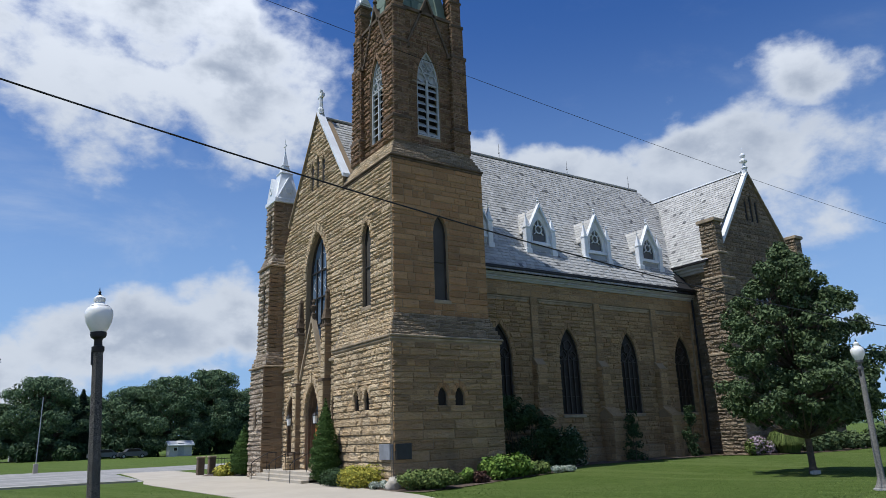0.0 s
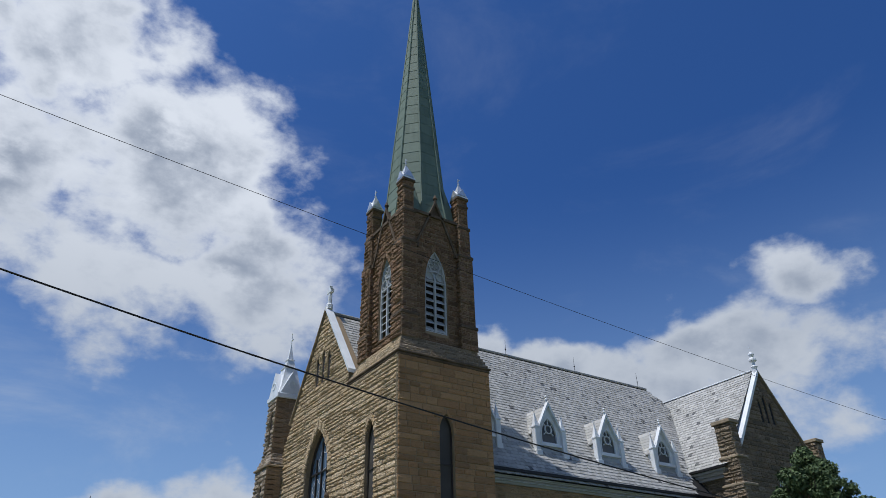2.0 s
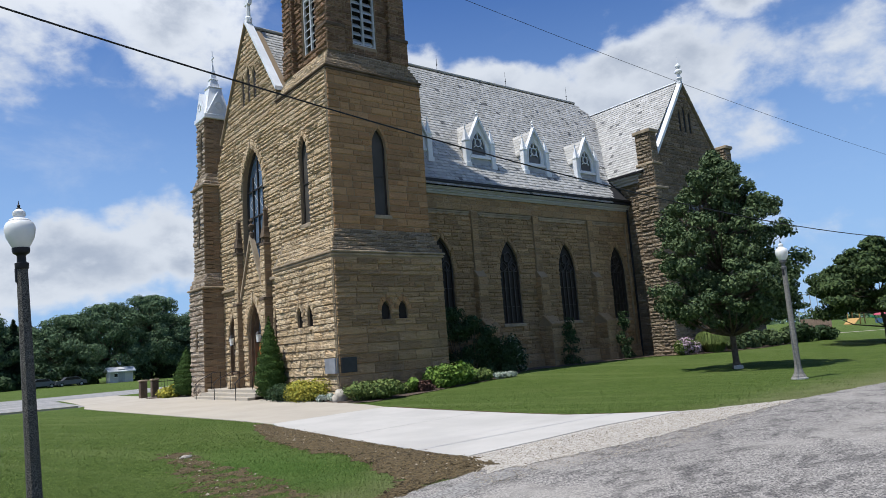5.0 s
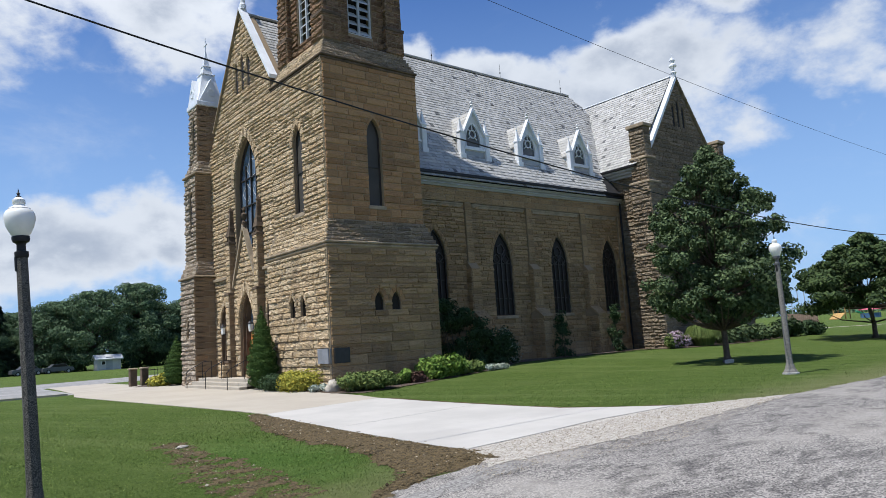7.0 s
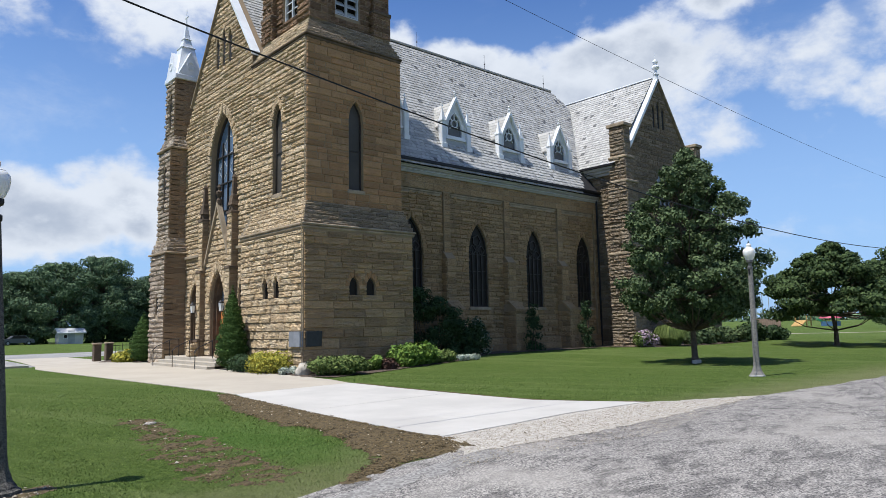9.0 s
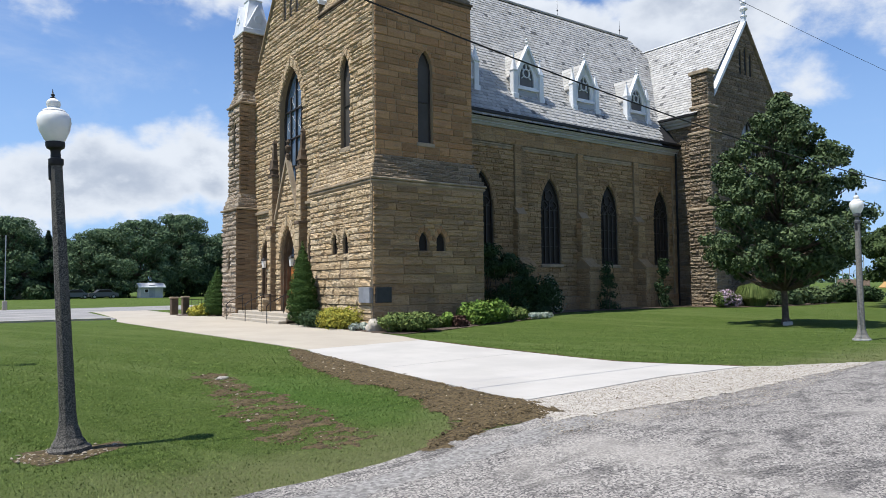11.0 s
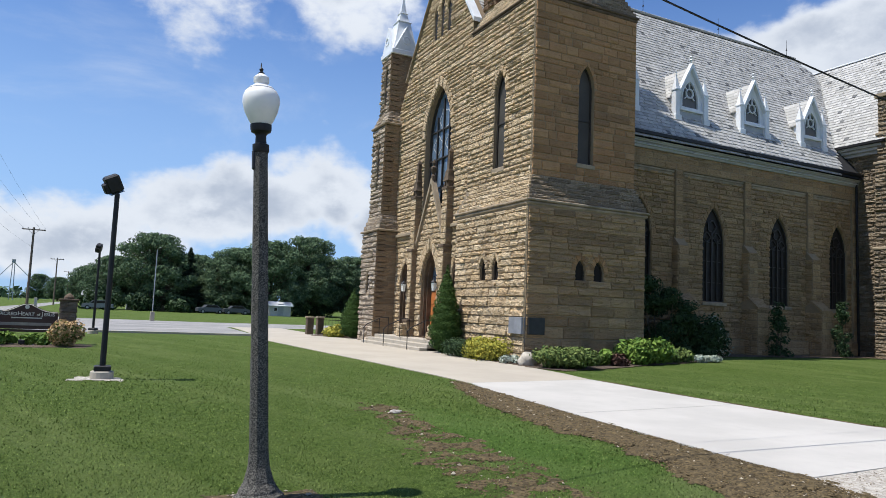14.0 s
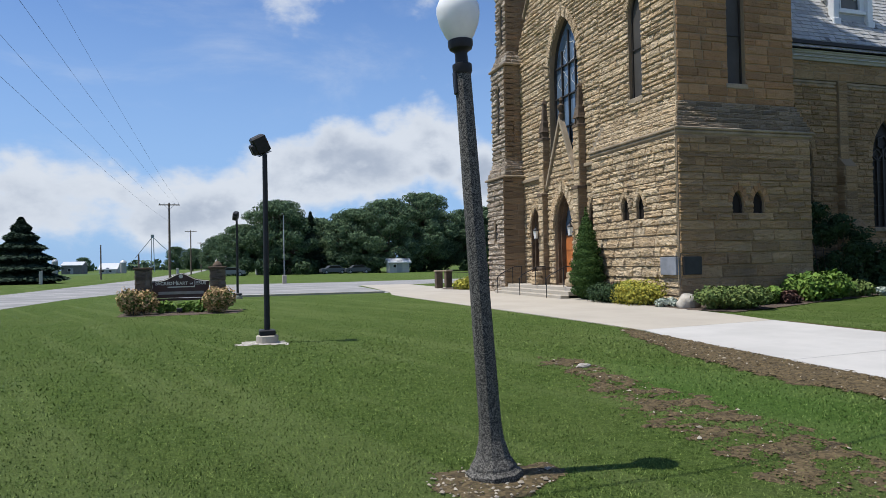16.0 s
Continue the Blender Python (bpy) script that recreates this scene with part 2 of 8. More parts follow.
CORNICE = plain_material("grey_painted_cornice", (0.36, 0.355, 0.335), 0.5, 0, 0.4, 0.12, 1.0, 20)
GUTTER = plain_material("painted_gutter", (0.33, 0.35, 0.37), 0.45, 0.1, 0.4, 0.15, 1.0, 20)
DARK_DOOR = plain_material("dark_stained_oak", (0.085, 0.045, 0.028), 0.5, 0, 0.4, 0.2, 4.0, 50)
ORANGE_DOOR = plain_material("orange_varnished_oak", (0.46, 0.155, 0.045), 0.45, 0, 0.4, 0.2, 4.0, 50)


def glass_material(name, tint, rough=0.08, mixture=0.6):
    m, n, s, p0 = material(name, rough, 0.0, 0.5 if mixture > 0.5 else mixture)
    p = world_place(n)
    a = n.noise(p, 1.6, 3, 0.5)
    n.link(n.mix(a, [k * 0.6 for k in tint], [k * 1.4 for k in tint]), s.inputs["Base Color"])
    bump(n, s, n.noise(p, 3.2, 2, 0.5), 0.25, 0.03)
    return m


GLASS_DARK = glass_material("old_leaded_glass", (0.026, 0.022, 0.019), 0.35, 0.12)
# Blue in the storm glass base colour stands in for reflected sky.
GLASS_STORM = glass_material("storm_glass_sky_toned", (0.11, 0.155, 0.215), 0.05)
# Pale base colour stands in for light reflected by the transept window.
GLASS_PALE = glass_material("reflection_pale_glass", (0.20, 0.22, 0.24), 0.2)
GLASS_DORMER = glass_material("grey_dormer_glass", (0.085, 0.092, 0.10), 0.25, 0.3)
GLASS_PAINT = glass_material("painted_lancet_panel", (0.066, 0.060, 0.052), 0.5, 0.2)


def slate_material():
    m, n, s, p0 = material("grey_slate", 0.66, 0, 0.32)
    p = world_place(n)
    r = per_piece(n, True)
    r2 = n.math("FRACT", n.math("MULTIPLY", r, 31.7))
    c = n.mix(r, (0.30, 0.297, 0.282), (0.47, 0.463, 0.442))
    c = n.mix(n.ramp(r2, 0.978, 0.984), c, (0.07, 0.072, 0.075))
    st = n.ramp(n.noise(n.scaled(p, 1.2, 0.5, 0.35), 1.2, 6, 0.65), 0.45, 0.75)
    c = n.mix(n.math("MULTIPLY", st, 0.35), c, (0.17, 0.17, 0.155))
    g = n.noise(p, 30, 4, 0.6)
    c = n.mix(n.math("MULTIPLY", g, 0.3), c, (0.31, 0.305, 0.285))
    n.link(c, s.inputs["Base Color"])
    bump(n, s, g, 0.3, 0.008)
    return m


SLATE = slate_material()


def copper_material():
    m, n, s, p0 = material("green_copper_patina", 0.75, 0.0, 0.35)
    p = world_place(n)
    r = per_piece(n, True)
    c = n.mix(r, (0.108, 0.152, 0.120), (0.140, 0.190, 0.150))
    st = n.noise(n.scaled(p, 2.5, 2.5, 0.35), 1.4, 6, 0.65)
    c = n.mix(n.math("MULTIPLY", n.ramp(st, 0.45, 0.8), 0.55), c, (0.085, 0.115, 0.085))
    c = n.mix(n.math("MULTIPLY", n.ramp(n.noise(p, 1.1, 4, 0.6), 0.5, 0.8), 0.4), c, (0.17, 0.225, 0.18))
    n.link(c, s.inputs["Base Color"])
    bump(n, s, n.noise(p, 7, 4, 0.6), 0.25, 0.02)
    return m


COPPER = copper_material()


MOW = radians(70)


def lush(n, p):
    """The freshly sown, fuller grass between the dug strip and the worn patch."""
    away = n.vmath("LENGTH", n.scaled(n.vmath("SUBTRACT", p, (-8.75, -13.2, 0)), 1 / 1.0, 1 / 3.6, 0))
    return n.math("SUBTRACT", 1.0, n.ramp(n.math("ADD", away, n.math("MULTIPLY", n.noise(p, 2.0, 4, 0.6), 0.7)), 0.8, 1.5))


def parched(n, p):
    """Dry, trodden grass along the verge of the lane."""
    split = n.add("ShaderNodeSeparateXYZ")
    n.link(p, split.inputs[0])
    near = n.ramp(n.math("ADD", n.math("MULTIPLY", split.outputs["Y"], -1.0), n.math("MULTIPLY", n.noise(p, 1.4, 5, 0.65), 2.6)), 16.2, 18.6)
    return n.math("MULTIPLY", near, n.ramp(split.outputs["X"], -14.5, -11.5))


def grass_material():
    m, n, s, p0 = material("mown_lawn", 0.95, 0, 0.05)
    p = world_place(n)
    fine = n.noise(p, 38, 5, 0.75)
    mid = n.noise(p, 2.6, 6, 0.65)
    big = n.noise(p, 0.35, 5, 0.6)
    turned = n.add("ShaderNodeVectorRotate")
    n.link(p, turned.inputs["Vector"])
    turned.inputs["Angle"].default_value = MOW
    stripe = n.noise(n.scaled(turned.outputs[0], 0.06, 1.0, 1), 1.1, 4, 0.55)
    speck = n.noise(p, 11, 6, 0.8)
    c = n.mix(n.ramp(fine, 0.25, 0.75), (0.024, 0.048, 0.008), (0.135, 0.188, 0.045))
    c = n.mix(n.math("MULTIPLY", n.ramp(speck, 0.44, 0.62), 0.6), c, (0.026, 0.052, 0.008))
    c = n.mix(n.math("MULTIPLY", n.ramp(mid, 0.42, 0.72), 0.45), c, (0.105, 0.145, 0.044))
    c = n.mix(n.math("MULTIPLY", n.ramp(big, 0.45, 0.68), 0.32), c, (0.115, 0.142, 0.046))
    c = n.mix(n.math("MULTIPLY", n.ramp(stripe, 0.50, 0.62), 0.30), c, (0.150, 0.185, 0.066))
    c = n.mix(n.math("MULTIPLY", lush(n, p), 0.4), c, (0.050, 0.120, 0.020))
    c = n.mix(n.math("MULTIPLY", parched(n, p), 0.6), c, (0.19, 0.185, 0.095))
    n.link(c, s.inputs["Base Color"])
    bump(n, s, n.math("ADD", fine, n.math("MULTIPLY", mid, 0.8)), 0.9, 0.05)
    return m


GRASS = grass_material()


def blade_material():
    m, n, s, p0 = material("grass_blades", 0.7, 0, 0.12)
    p = world_place(n)
    r = per_piece(n, True)
    c = n.mix(r, (0.070, 0.114, 0.022), (0.205, 0.262, 0.070))
    c = n.mix(n.math("MULTIPLY", n.ramp(n.noise(p, 12, 4, 0.65), 0.42, 0.58), 0.62), c, (0.044, 0.084, 0.013))
    c = n.mix(n.math("MULTIPLY", lush(n, p), 0.34), c, (0.07, 0.155, 0.028))
    c = n.mix(n.math("MULTIPLY", parched(n, p), 0.5), c, (0.21, 0.21, 0.105))
    c = n.mix(n.math("MULTIPLY", n.ramp(n.noise(p, 0.8, 4, 0.6), 0.45, 0.7), 0.42), c, (0.145, 0.180, 0.052))
    n.link(c, s.inputs["Base Color"])
    s.inputs["Subsurface Weight"].default_value = 0.0
    return m


BLADES = blade_material()


def leaf_material(name, dark, light, gloss=0.45):
    m, n, s, p0 = material(name, gloss + 0.2, 0, 0.2)
    r = per_piece(n, True)
    n.link(n.mix(r, dark, light), s.inputs["Base Color"])
    return m


LEAF_MAPLE = leaf_material("maple_leaves", (0.024, 0.046, 0.019), (0.115, 0.160, 0.066), 0.5)
# Far leaf colours lifted and blued to carry the distance haze.
LEAF_FAR = leaf_material("hazed_far_leaves", (0.036, 0.070, 0.040), (0.150, 0.215, 0.108), 0.7)
LEAF_LAWN = leaf_material("lawn_tree_leaves", (0.016, 0.034, 0.012), (0.075, 0.112, 0.036), 0.6)
LEAF_PINE = leaf_material("spruce_needles", (0.014, 0.032, 0.020), (0.048, 0.078, 0.046), 0.7)
LEAF_CEDAR = leaf_material("arborvitae_sprays", (0.018, 0.045, 0.008), (0.062, 0.115, 0.022), 0.6)
LEAF_DARK = leaf_material("dark_shrub_leaves", (0.012, 0.030, 0.010), (0.045, 0.08, 0.028), 0.5)
LEAF_LIME = leaf_material("bright_green_leaves", (0.05, 0.11, 0.015), (0.19, 0.285, 0.05), 0.5)
LEAF_GOLD = leaf_material("golden_leaves", (0.17, 0.19, 0.03), (0.46, 0.40, 0.06), 0.6)
LEAF_MID = leaf_material("green_perennial_leaves", (0.045, 0.08, 0.018), (0.16, 0.20, 0.055), 0.6)
LEAF_GREY = leaf_material("silvery_leaves", (0.24, 0.28, 0.22), (0.46, 0.5, 0.42), 0.7)
LEAF_PINK = leaf_material("pink_flowers", (0.26, 0.18, 0.22), (0.48, 0.38, 0.43), 0.7)
LEAF_TAN = leaf_material("tan_dried_blossoms", (0.30, 0.20, 0.09), (0.52, 0.36, 0.19), 0.8)
LEAF_RED = leaf_material("dark_red_leaves", (0.045, 0.026, 0.02), (0.12, 0.062, 0.045), 0.6)
BARK = plain_material("grey_brown_bark", (0.11, 0.085, 0.065), 0.9, 0, 0.2, 0.35, 6, 40, 0.02, 0.8)


def concrete_material(name, col, stain=0.25):
    m, n, s, p0 = material(name, 0.85, 0, 0.25)
    p = world_place(n)
    a = n.noise(p, 0.45, 5, 0.6)
    b = n.noise(p, 3.0, 5, 0.65)
    f = n.noise(p, 90, 3, 0.6)
    c = n.mix(n.ramp(a, 0.3, 0.7), [k * (1 - stain * 0.4) for k in col], col)
    c = n.mix(n.math("MULTIPLY", n.ramp(b, 0.5, 0.75), stain), c, [k * 0.8 for k in col])
    c = n.mix(n.math("MULTIPLY", f, 0.15), c, [k * 0.7 for k in col])
    n.link(c, s.inputs["Base Color"])
    bump(n, s, f, 0.2, 0.003)
    return m


CONCRETE_NEW = concrete_material("new_white_concrete", (0.47, 0.448, 0.408), 0.4)
CONCRETE_OLD = concrete_material("older_buff_concrete", (0.42, 0.375, 0.305), 0.35)
CONCRETE_GREY = concrete_material("grey_concrete", (0.36, 0.355, 0.335), 0.4)


def asphalt_material():
    m, n, s, p0 = material("worn_chip_seal", 0.9, 0, 0.2)
    p = world_place(n)
    chips = n.voronoi(p, 55, "F1", "Color")
    chip = n.vmath("DOT_PRODUCT", chips, (0.4, 0.3, 0.3))
    fine = n.noise(p, 24, 5, 0.75)
    drag = n.noise(n.scaled(p, 0.8, 1.9, 1), 1.7, 7, 0.72, 0.8)
    big = n.noise(p, 0.42, 4, 0.6)
    c = n.mix(n.ramp(chip, 0.2, 0.8), (0.078, 0.073, 0.070), (0.41, 0.382, 0.342))
    c = n.mix(n.math("MULTIPLY", n.ramp(drag, 0.47, 0.62), 0.80), c, n.mix(1.0, c, (0.36, 0.36, 0.37), "MULTIPLY"))
    c = n.mix(n.math("MULTIPLY", n.ramp(big, 0.48, 0.66), 0.6), c, (0.34, 0.316, 0.28))
    c = n.mix(n.math("MULTIPLY", n.ramp(fine, 0.42, 0.72), 0.35), c, (0.09, 0.088, 0.088))
    n.link(c, s.inputs["Base Color"])
    bump(n, s, n.math("ADD", chip, n.math("MULTIPLY", fine, 0.6)), 0.6, 0.012)
    return m


ASPHALT = asphalt_material()


def far_road_material():
    m, n, s, p0 = material("pale_worn_road", 0.9, 0, 0.2)
    p = world_place(n)
    a = n.noise(n.scaled(p, 0.12, 0.9, 1), 1.2, 6, 0.65)
    f = n.noise(p, 5.0, 4, 0.6)
    c = n.mix(n.ramp(a, 0.42, 0.62), (0.20, 0.196, 0.19), (0.34, 0.33, 0.31))
    n.link(n.mix(n.math("MULTIPLY", f, 0.3), c, (0.2, 0.195, 0.19)), s.inputs["Base Color"])
    return m


FAR_ROAD = far_road_material()


def gravel_material(name, a, b):
    m, n, s, p0 = material(name, 0.95, 0, 0.2)
    p = world_place(n)
    v = n.voronoi(p, 30, "F1", "Color")
    k = n.vmath("DOT_PRODUCT", v, (0.4, 0.3, 0.3))
    f = n.noise(p, 14, 5, 0.7)
    c = n.mix(n.ramp(k, 0.2, 0.8), a, b)
    c = n.mix(n.math("MULTIPLY", n.ramp(f, 0.45, 0.75), 0.5), c, [q * 0.5 for q in a])
    n.link(c, s.inputs["Base Color"])
    bump(n, s, n.math("ADD", k, f), 0.9, 0.03)
    return m


GRAVEL = gravel_material("pale_limestone_gravel", (0.33, 0.30, 0.255), (0.51, 0.475, 0.415))
SOIL = gravel_material("dug_brown_soil", (0.052, 0.039, 0.021), (0.136, 0.101, 0.051))
DUST = gravel_material("pale_road_dust", (0.17, 0.162, 0.15), (0.34, 0.325, 0.30))
MULCH = gravel_material("dark_bed_mulch", (0.06, 0.045, 0.035), (0.16, 0.12, 0.09))
PEBBLE = gravel_material("loose_stones", (0.3, 0.27, 0.23), (0.5, 0.46, 0.4))


def post_material():
    m, n, s, p0 = material("exposed_aggregate_post", 0.8, 0, 0.3)
    p = world_place(n)
    v = n.voronoi(p, 140, "F1", "Color")
    k = n.vmath("DOT_PRODUCT", v, (0.4, 0.3, 0.3))
    c = n.mix(n.ramp(k, 0.35, 0.75), (0.022, 0.021, 0.018), (0.175, 0.163, 0.140))
    n.link(c, s.inputs["Base Color"])
    bump(n, s, k, 0.6, 0.006)
    return m


POST = post_material()
GLOBE = plain_material("white_acrylic_globe", (0.80, 0.79, 0.74), 0.3, 0, 0.5, 0.04, 2, 10, 0.001, 0.1)
GLOBE.node_tree.nodes["Principled BSDF"].inputs["Subsurface Weight"].default_value = 0.5
GLOBE.node_tree.nodes["Principled BSDF"].inputs["Subsurface Radius"].default_value = (0.1, 0.1, 0.1)

# ---------------------------------------------------------------- builders
class M:
    """Collects corners and faces of one mesh."""

    def __init__(self):
        self.v, self.f = [], []

    def add(self, verts, faces):
        k = len(self.v)
        self.v += [tuple(p) for p in verts]
        self.f += [tuple(k + i for i in q) for q in faces]
        return self

    def box(self, x0, y0, z0, x1, y1, z1):
        x0, x1, y0, y1, z0, z1 = min(x0, x1), max(x0, x1), min(y0, y1), max(y0, y1), min(z0, z1), max(z0, z1)
        return self.add([(x0, y0, z0), (x1, y0, z0), (x1, y1, z0), (x0, y1, z0), (x0, y0, z1), (x1, y0, z1), (x1, y1, z1), (x0, y1, z1)],
                        [(3, 2, 1, 0), (4, 5, 6, 7), (0, 1, 5, 4), (1, 2, 6, 5), (2, 3, 7, 6), (3, 0, 4, 7)])

    def chamfer_box(self, x0, y0, z0, x1, y1, z1, c=0.02):
        """A box with its upper and lower edges and its upright edges cut."""
        rings = []
        for z, i in ((z0, c), (z0 + c, 0), (z1 - c, 0), (z1, c)):
            a, b, p, q = x0 + i, x1 - i, y0 + i, y1 - i
            rings.append([(a + c, p, z), (b - c, p, z), (b, p + c, z), (b, q - c, z), (b - c, q, z), (a + c, q, z), (a, q - c, z), (a, p + c, z)])
        return self.loft(rings)

    def loft(self, rings, caps=True):
        n = len(rings[0])
        faces = [(k * n + i, k * n + (i + 1) % n, (k + 1) * n + (i + 1) % n, (k + 1) * n + i) for k in range(len(rings) - 1) for i in range(n)]
        if caps:
            faces += [tuple(range(n - 1, -1, -1)), tuple((len(rings) - 1) * n + i for i in range(n))]
        return self.add([p for r in rings for p in r], faces)

    def prism(self, poly, vec):
        n = len(poly)
        vec = Vector(vec)
        top = [Vector(p) + vec for p in poly]
        return self.add(list(poly) + top, [tuple(range(n - 1, -1, -1)), tuple(range(n, 2 * n))] + [(i, (i + 1) % n, n + (i + 1) % n, n + i) for i in range(n)])

    def tube(self, p0, p1, r0, r1=None, n=8):
        p0, p1, r1 = Vector(p0), Vector(p1), r0 if r1 is None else r1
        q = (p1 - p0).to_track_quat("Z", "Y")
        ring = [Vector((math.cos(2 * math.pi * (i + 0.5) / n), math.sin(2 * math.pi * (i + 0.5) / n), 0)) for i in range(n)]
        return self.loft([[p0 + q @ (c * r0) for c in ring], [p1 + q @ (c * r1) for c in ring]])

    def lathe(self, x, y, profile, n=16, phase=0.0):
        return self.loft([[(x + r * math.cos(phase + 2 * math.pi * i / n), y + r * math.sin(phase + 2 * math.pi * i / n), z) for i in range(n)] for r, z in profile])

    def path(self, points, r, n=6):
        """A round bar or cable that follows some points in one piece."""
        pts = [Vector(p) for p in points]
        run = pts[-1] - pts[0]
        ref = Vector((1, 0, 0)) if abs(run.y) > abs(run.x) and abs(run.y) > abs(run.z) else Vector((0, 1, 0))
        rings = []
        for i, p in enumerate(pts):
            t = (pts[min(i + 1, len(pts) - 1)] - pts[max(i - 1, 0)]).normalized()
            a = t.cross(ref).normalized()
            b = t.cross(a)
            rings.append([p + (a * math.cos(2 * math.pi * k / n) + b * math.sin(2 * math.pi * k / n)) * r for k in range(n)])
        return self.loft(rings)


def linked(name, mesh, mat, parent=None, label=""):
    ob = new(name, mesh)
    if mat and not mesh.materials:
        mesh.materials.append(mat)
    if parent:
        ob.parent = parent
        root = parent
        while root.parent:
            root = root.parent
        ob.matrix_parent_inverse = parent.matrix_basis.inverted() if parent.parent is None else Matrix.Identity(4)
    if label:
        ob["label"] = label
    return ob


def part(name, m, mat, parent=None, label="", smooth=False):
    """One mesh object under a thing or a part."""
    mesh = bpy.data.meshes.new(name)
    mesh.from_pydata(m.v, [], m.f)
    if len(m.f) < 6000:
        bm = bmesh.new()
        bm.from_mesh(mesh)
        bmesh.ops.recalc_face_normals(bm, faces=bm.faces)
        bm.to_mesh(mesh)
        bm.free()
    if smooth:
        mesh.polygons.foreach_set("use_smooth", [True] * len(mesh.polygons))
        mesh.set_sharp_from_angle(angle=radians(40))
    mesh.update()
    return linked(name, mesh, mat, parent, label)


def thing(name, label, category, group="", kind=""):
    return tagged(new(name), label, category, group, kind)


class Face:
    """An upright plane: u along it, d outwards, z up."""

    def __init__(self, origin, along, out):
        self.o, self.a, self.n = Vector((*origin, 0)), Vector((*along, 0)), Vector((*out, 0))

    def at(self, u, d, z):
        return self.o + self.a * u + self.n * d + Vector((0, 0, z))


class Arch:
    """A pointed opening about u with half width w."""

    def __init__(self, u, w, sill, spring, apex, ring=0.3):
        self.u, self.w, self.sill, self.spring, self.apex, self.ring = u, w, sill, spring, apex, ring

    def grown(self, g):
        return Arch(self.u, self.w + g, self.sill, self.spring, self.apex + g * 1.35, 0)

    def radius(self):
        h = self.apex - self.spring
        return (self.w * self.w + h * h) / (2 * self.w)

    def half(self, z):
        if z <= self.spring:
            return self.w if z > self.sill else 0.0
        if z >= self.apex:
            return 0.0
        r = self.radius()
        return max(0.0, math.sqrt(max(0.0, r * r - (z - self.spring) ** 2)) - (r - self.w))

    def top(self, u):
        x, r = abs(u - self.u), self.radius()
        return self.spring + math.sqrt(max(0.0, r * r - (x + r - self.w) ** 2)) if x < self.w else self.spring

    def outline(self, n=7):
        """Corners from the sill's start up over the point and down again."""
        r, h = self.radius(), self.apex - self.spring
        end = math.asin(min(1.0, h / r))
        side = [(self.w - r + r * math.cos(end * i / n), self.spring + r * math.sin(end * i / n)) for i in range(n + 1)]
        return [(self.u - self.w, self.sill)] + [(self.u - x, z) for x, z in side] + [(self.u + x, z) for x, z in reversed(side[:-1])] + [(self.u + self.w, self.sill)]


def wall(m, face, u0, u1, z0, top, thick, arches=()):
    """A wall with openings that go through it. top: a height or a function of u."""
    ztop = top if callable(top) else (lambda u: top)
    cuts = {u0, u1}
    for a in arches:
        cuts |= {a.u + a.w * k / 6 for k in range(-6, 7)}
    if callable(top):
        cuts |= {u0 + (u1 - u0) * k / 24 for k in range(25)}
        cuts |= set(top.peaks) if hasattr(top, "peaks") else set()
    cuts = sorted(c for c in cuts if u0 <= c <= u1)

    def quad(a, b, za, zb, ta, tb):
        for d in (0, -thick):
            m.add([face.at(a, d, za), face.at(b, d, zb), face.at(b, d, tb), face.at(a, d, ta)], [(0, 1, 2, 3)])

    for a, b in zip(cuts[:-1], cuts[1:]):
        if b - a < 1e-5:
            continue
        mid = (a + b) / 2
        low = (z0, z0)
        for o in sorted((o for o in arches if abs(mid - o.u) < o.w), key=lambda o: o.sill):
            quad(a, b, low[0], low[1], o.sill, o.sill)
            m.add([face.at(a, 0, o.sill), face.at(b, 0, o.sill), face.at(b, -thick, o.sill), face.at(a, -thick, o.sill)], [(0, 1, 2, 3)])
            ta, tb = o.top(a), o.top(b)
            m.add([face.at(a, 0, ta), face.at(b, 0, tb), face.at(b, -thick, tb), face.at(a, -thick, ta)], [(0, 1, 2, 3)])
            low = (ta, tb)
        quad(a, b, low[0], low[1], ztop(a), ztop(b))
        m.add([face.at(a, 0, ztop(a)), face.at(b, 0, ztop(b)), face.at(b, -thick, ztop(b)), face.at(a, -thick, ztop(a))], [(0, 1, 2, 3)])
    for o in arches:
        for u in (o.u - o.w, o.u + o.w):
            m.add([face.at(u, 0, o.sill), face.at(u, 0, o.spring), face.at(u, -thick, o.spring), face.at(u, -thick, o.sill)], [(0, 1, 2, 3)])
    for u in (u0, u1):
        m.add([face.at(u, 0, z0), face.at(u, 0, ztop(u)), face.at(u, -thick, ztop(u)), face.at(u, -thick, z0)], [(0, 1, 2, 3)])
    return m


rng = random.Random(7)


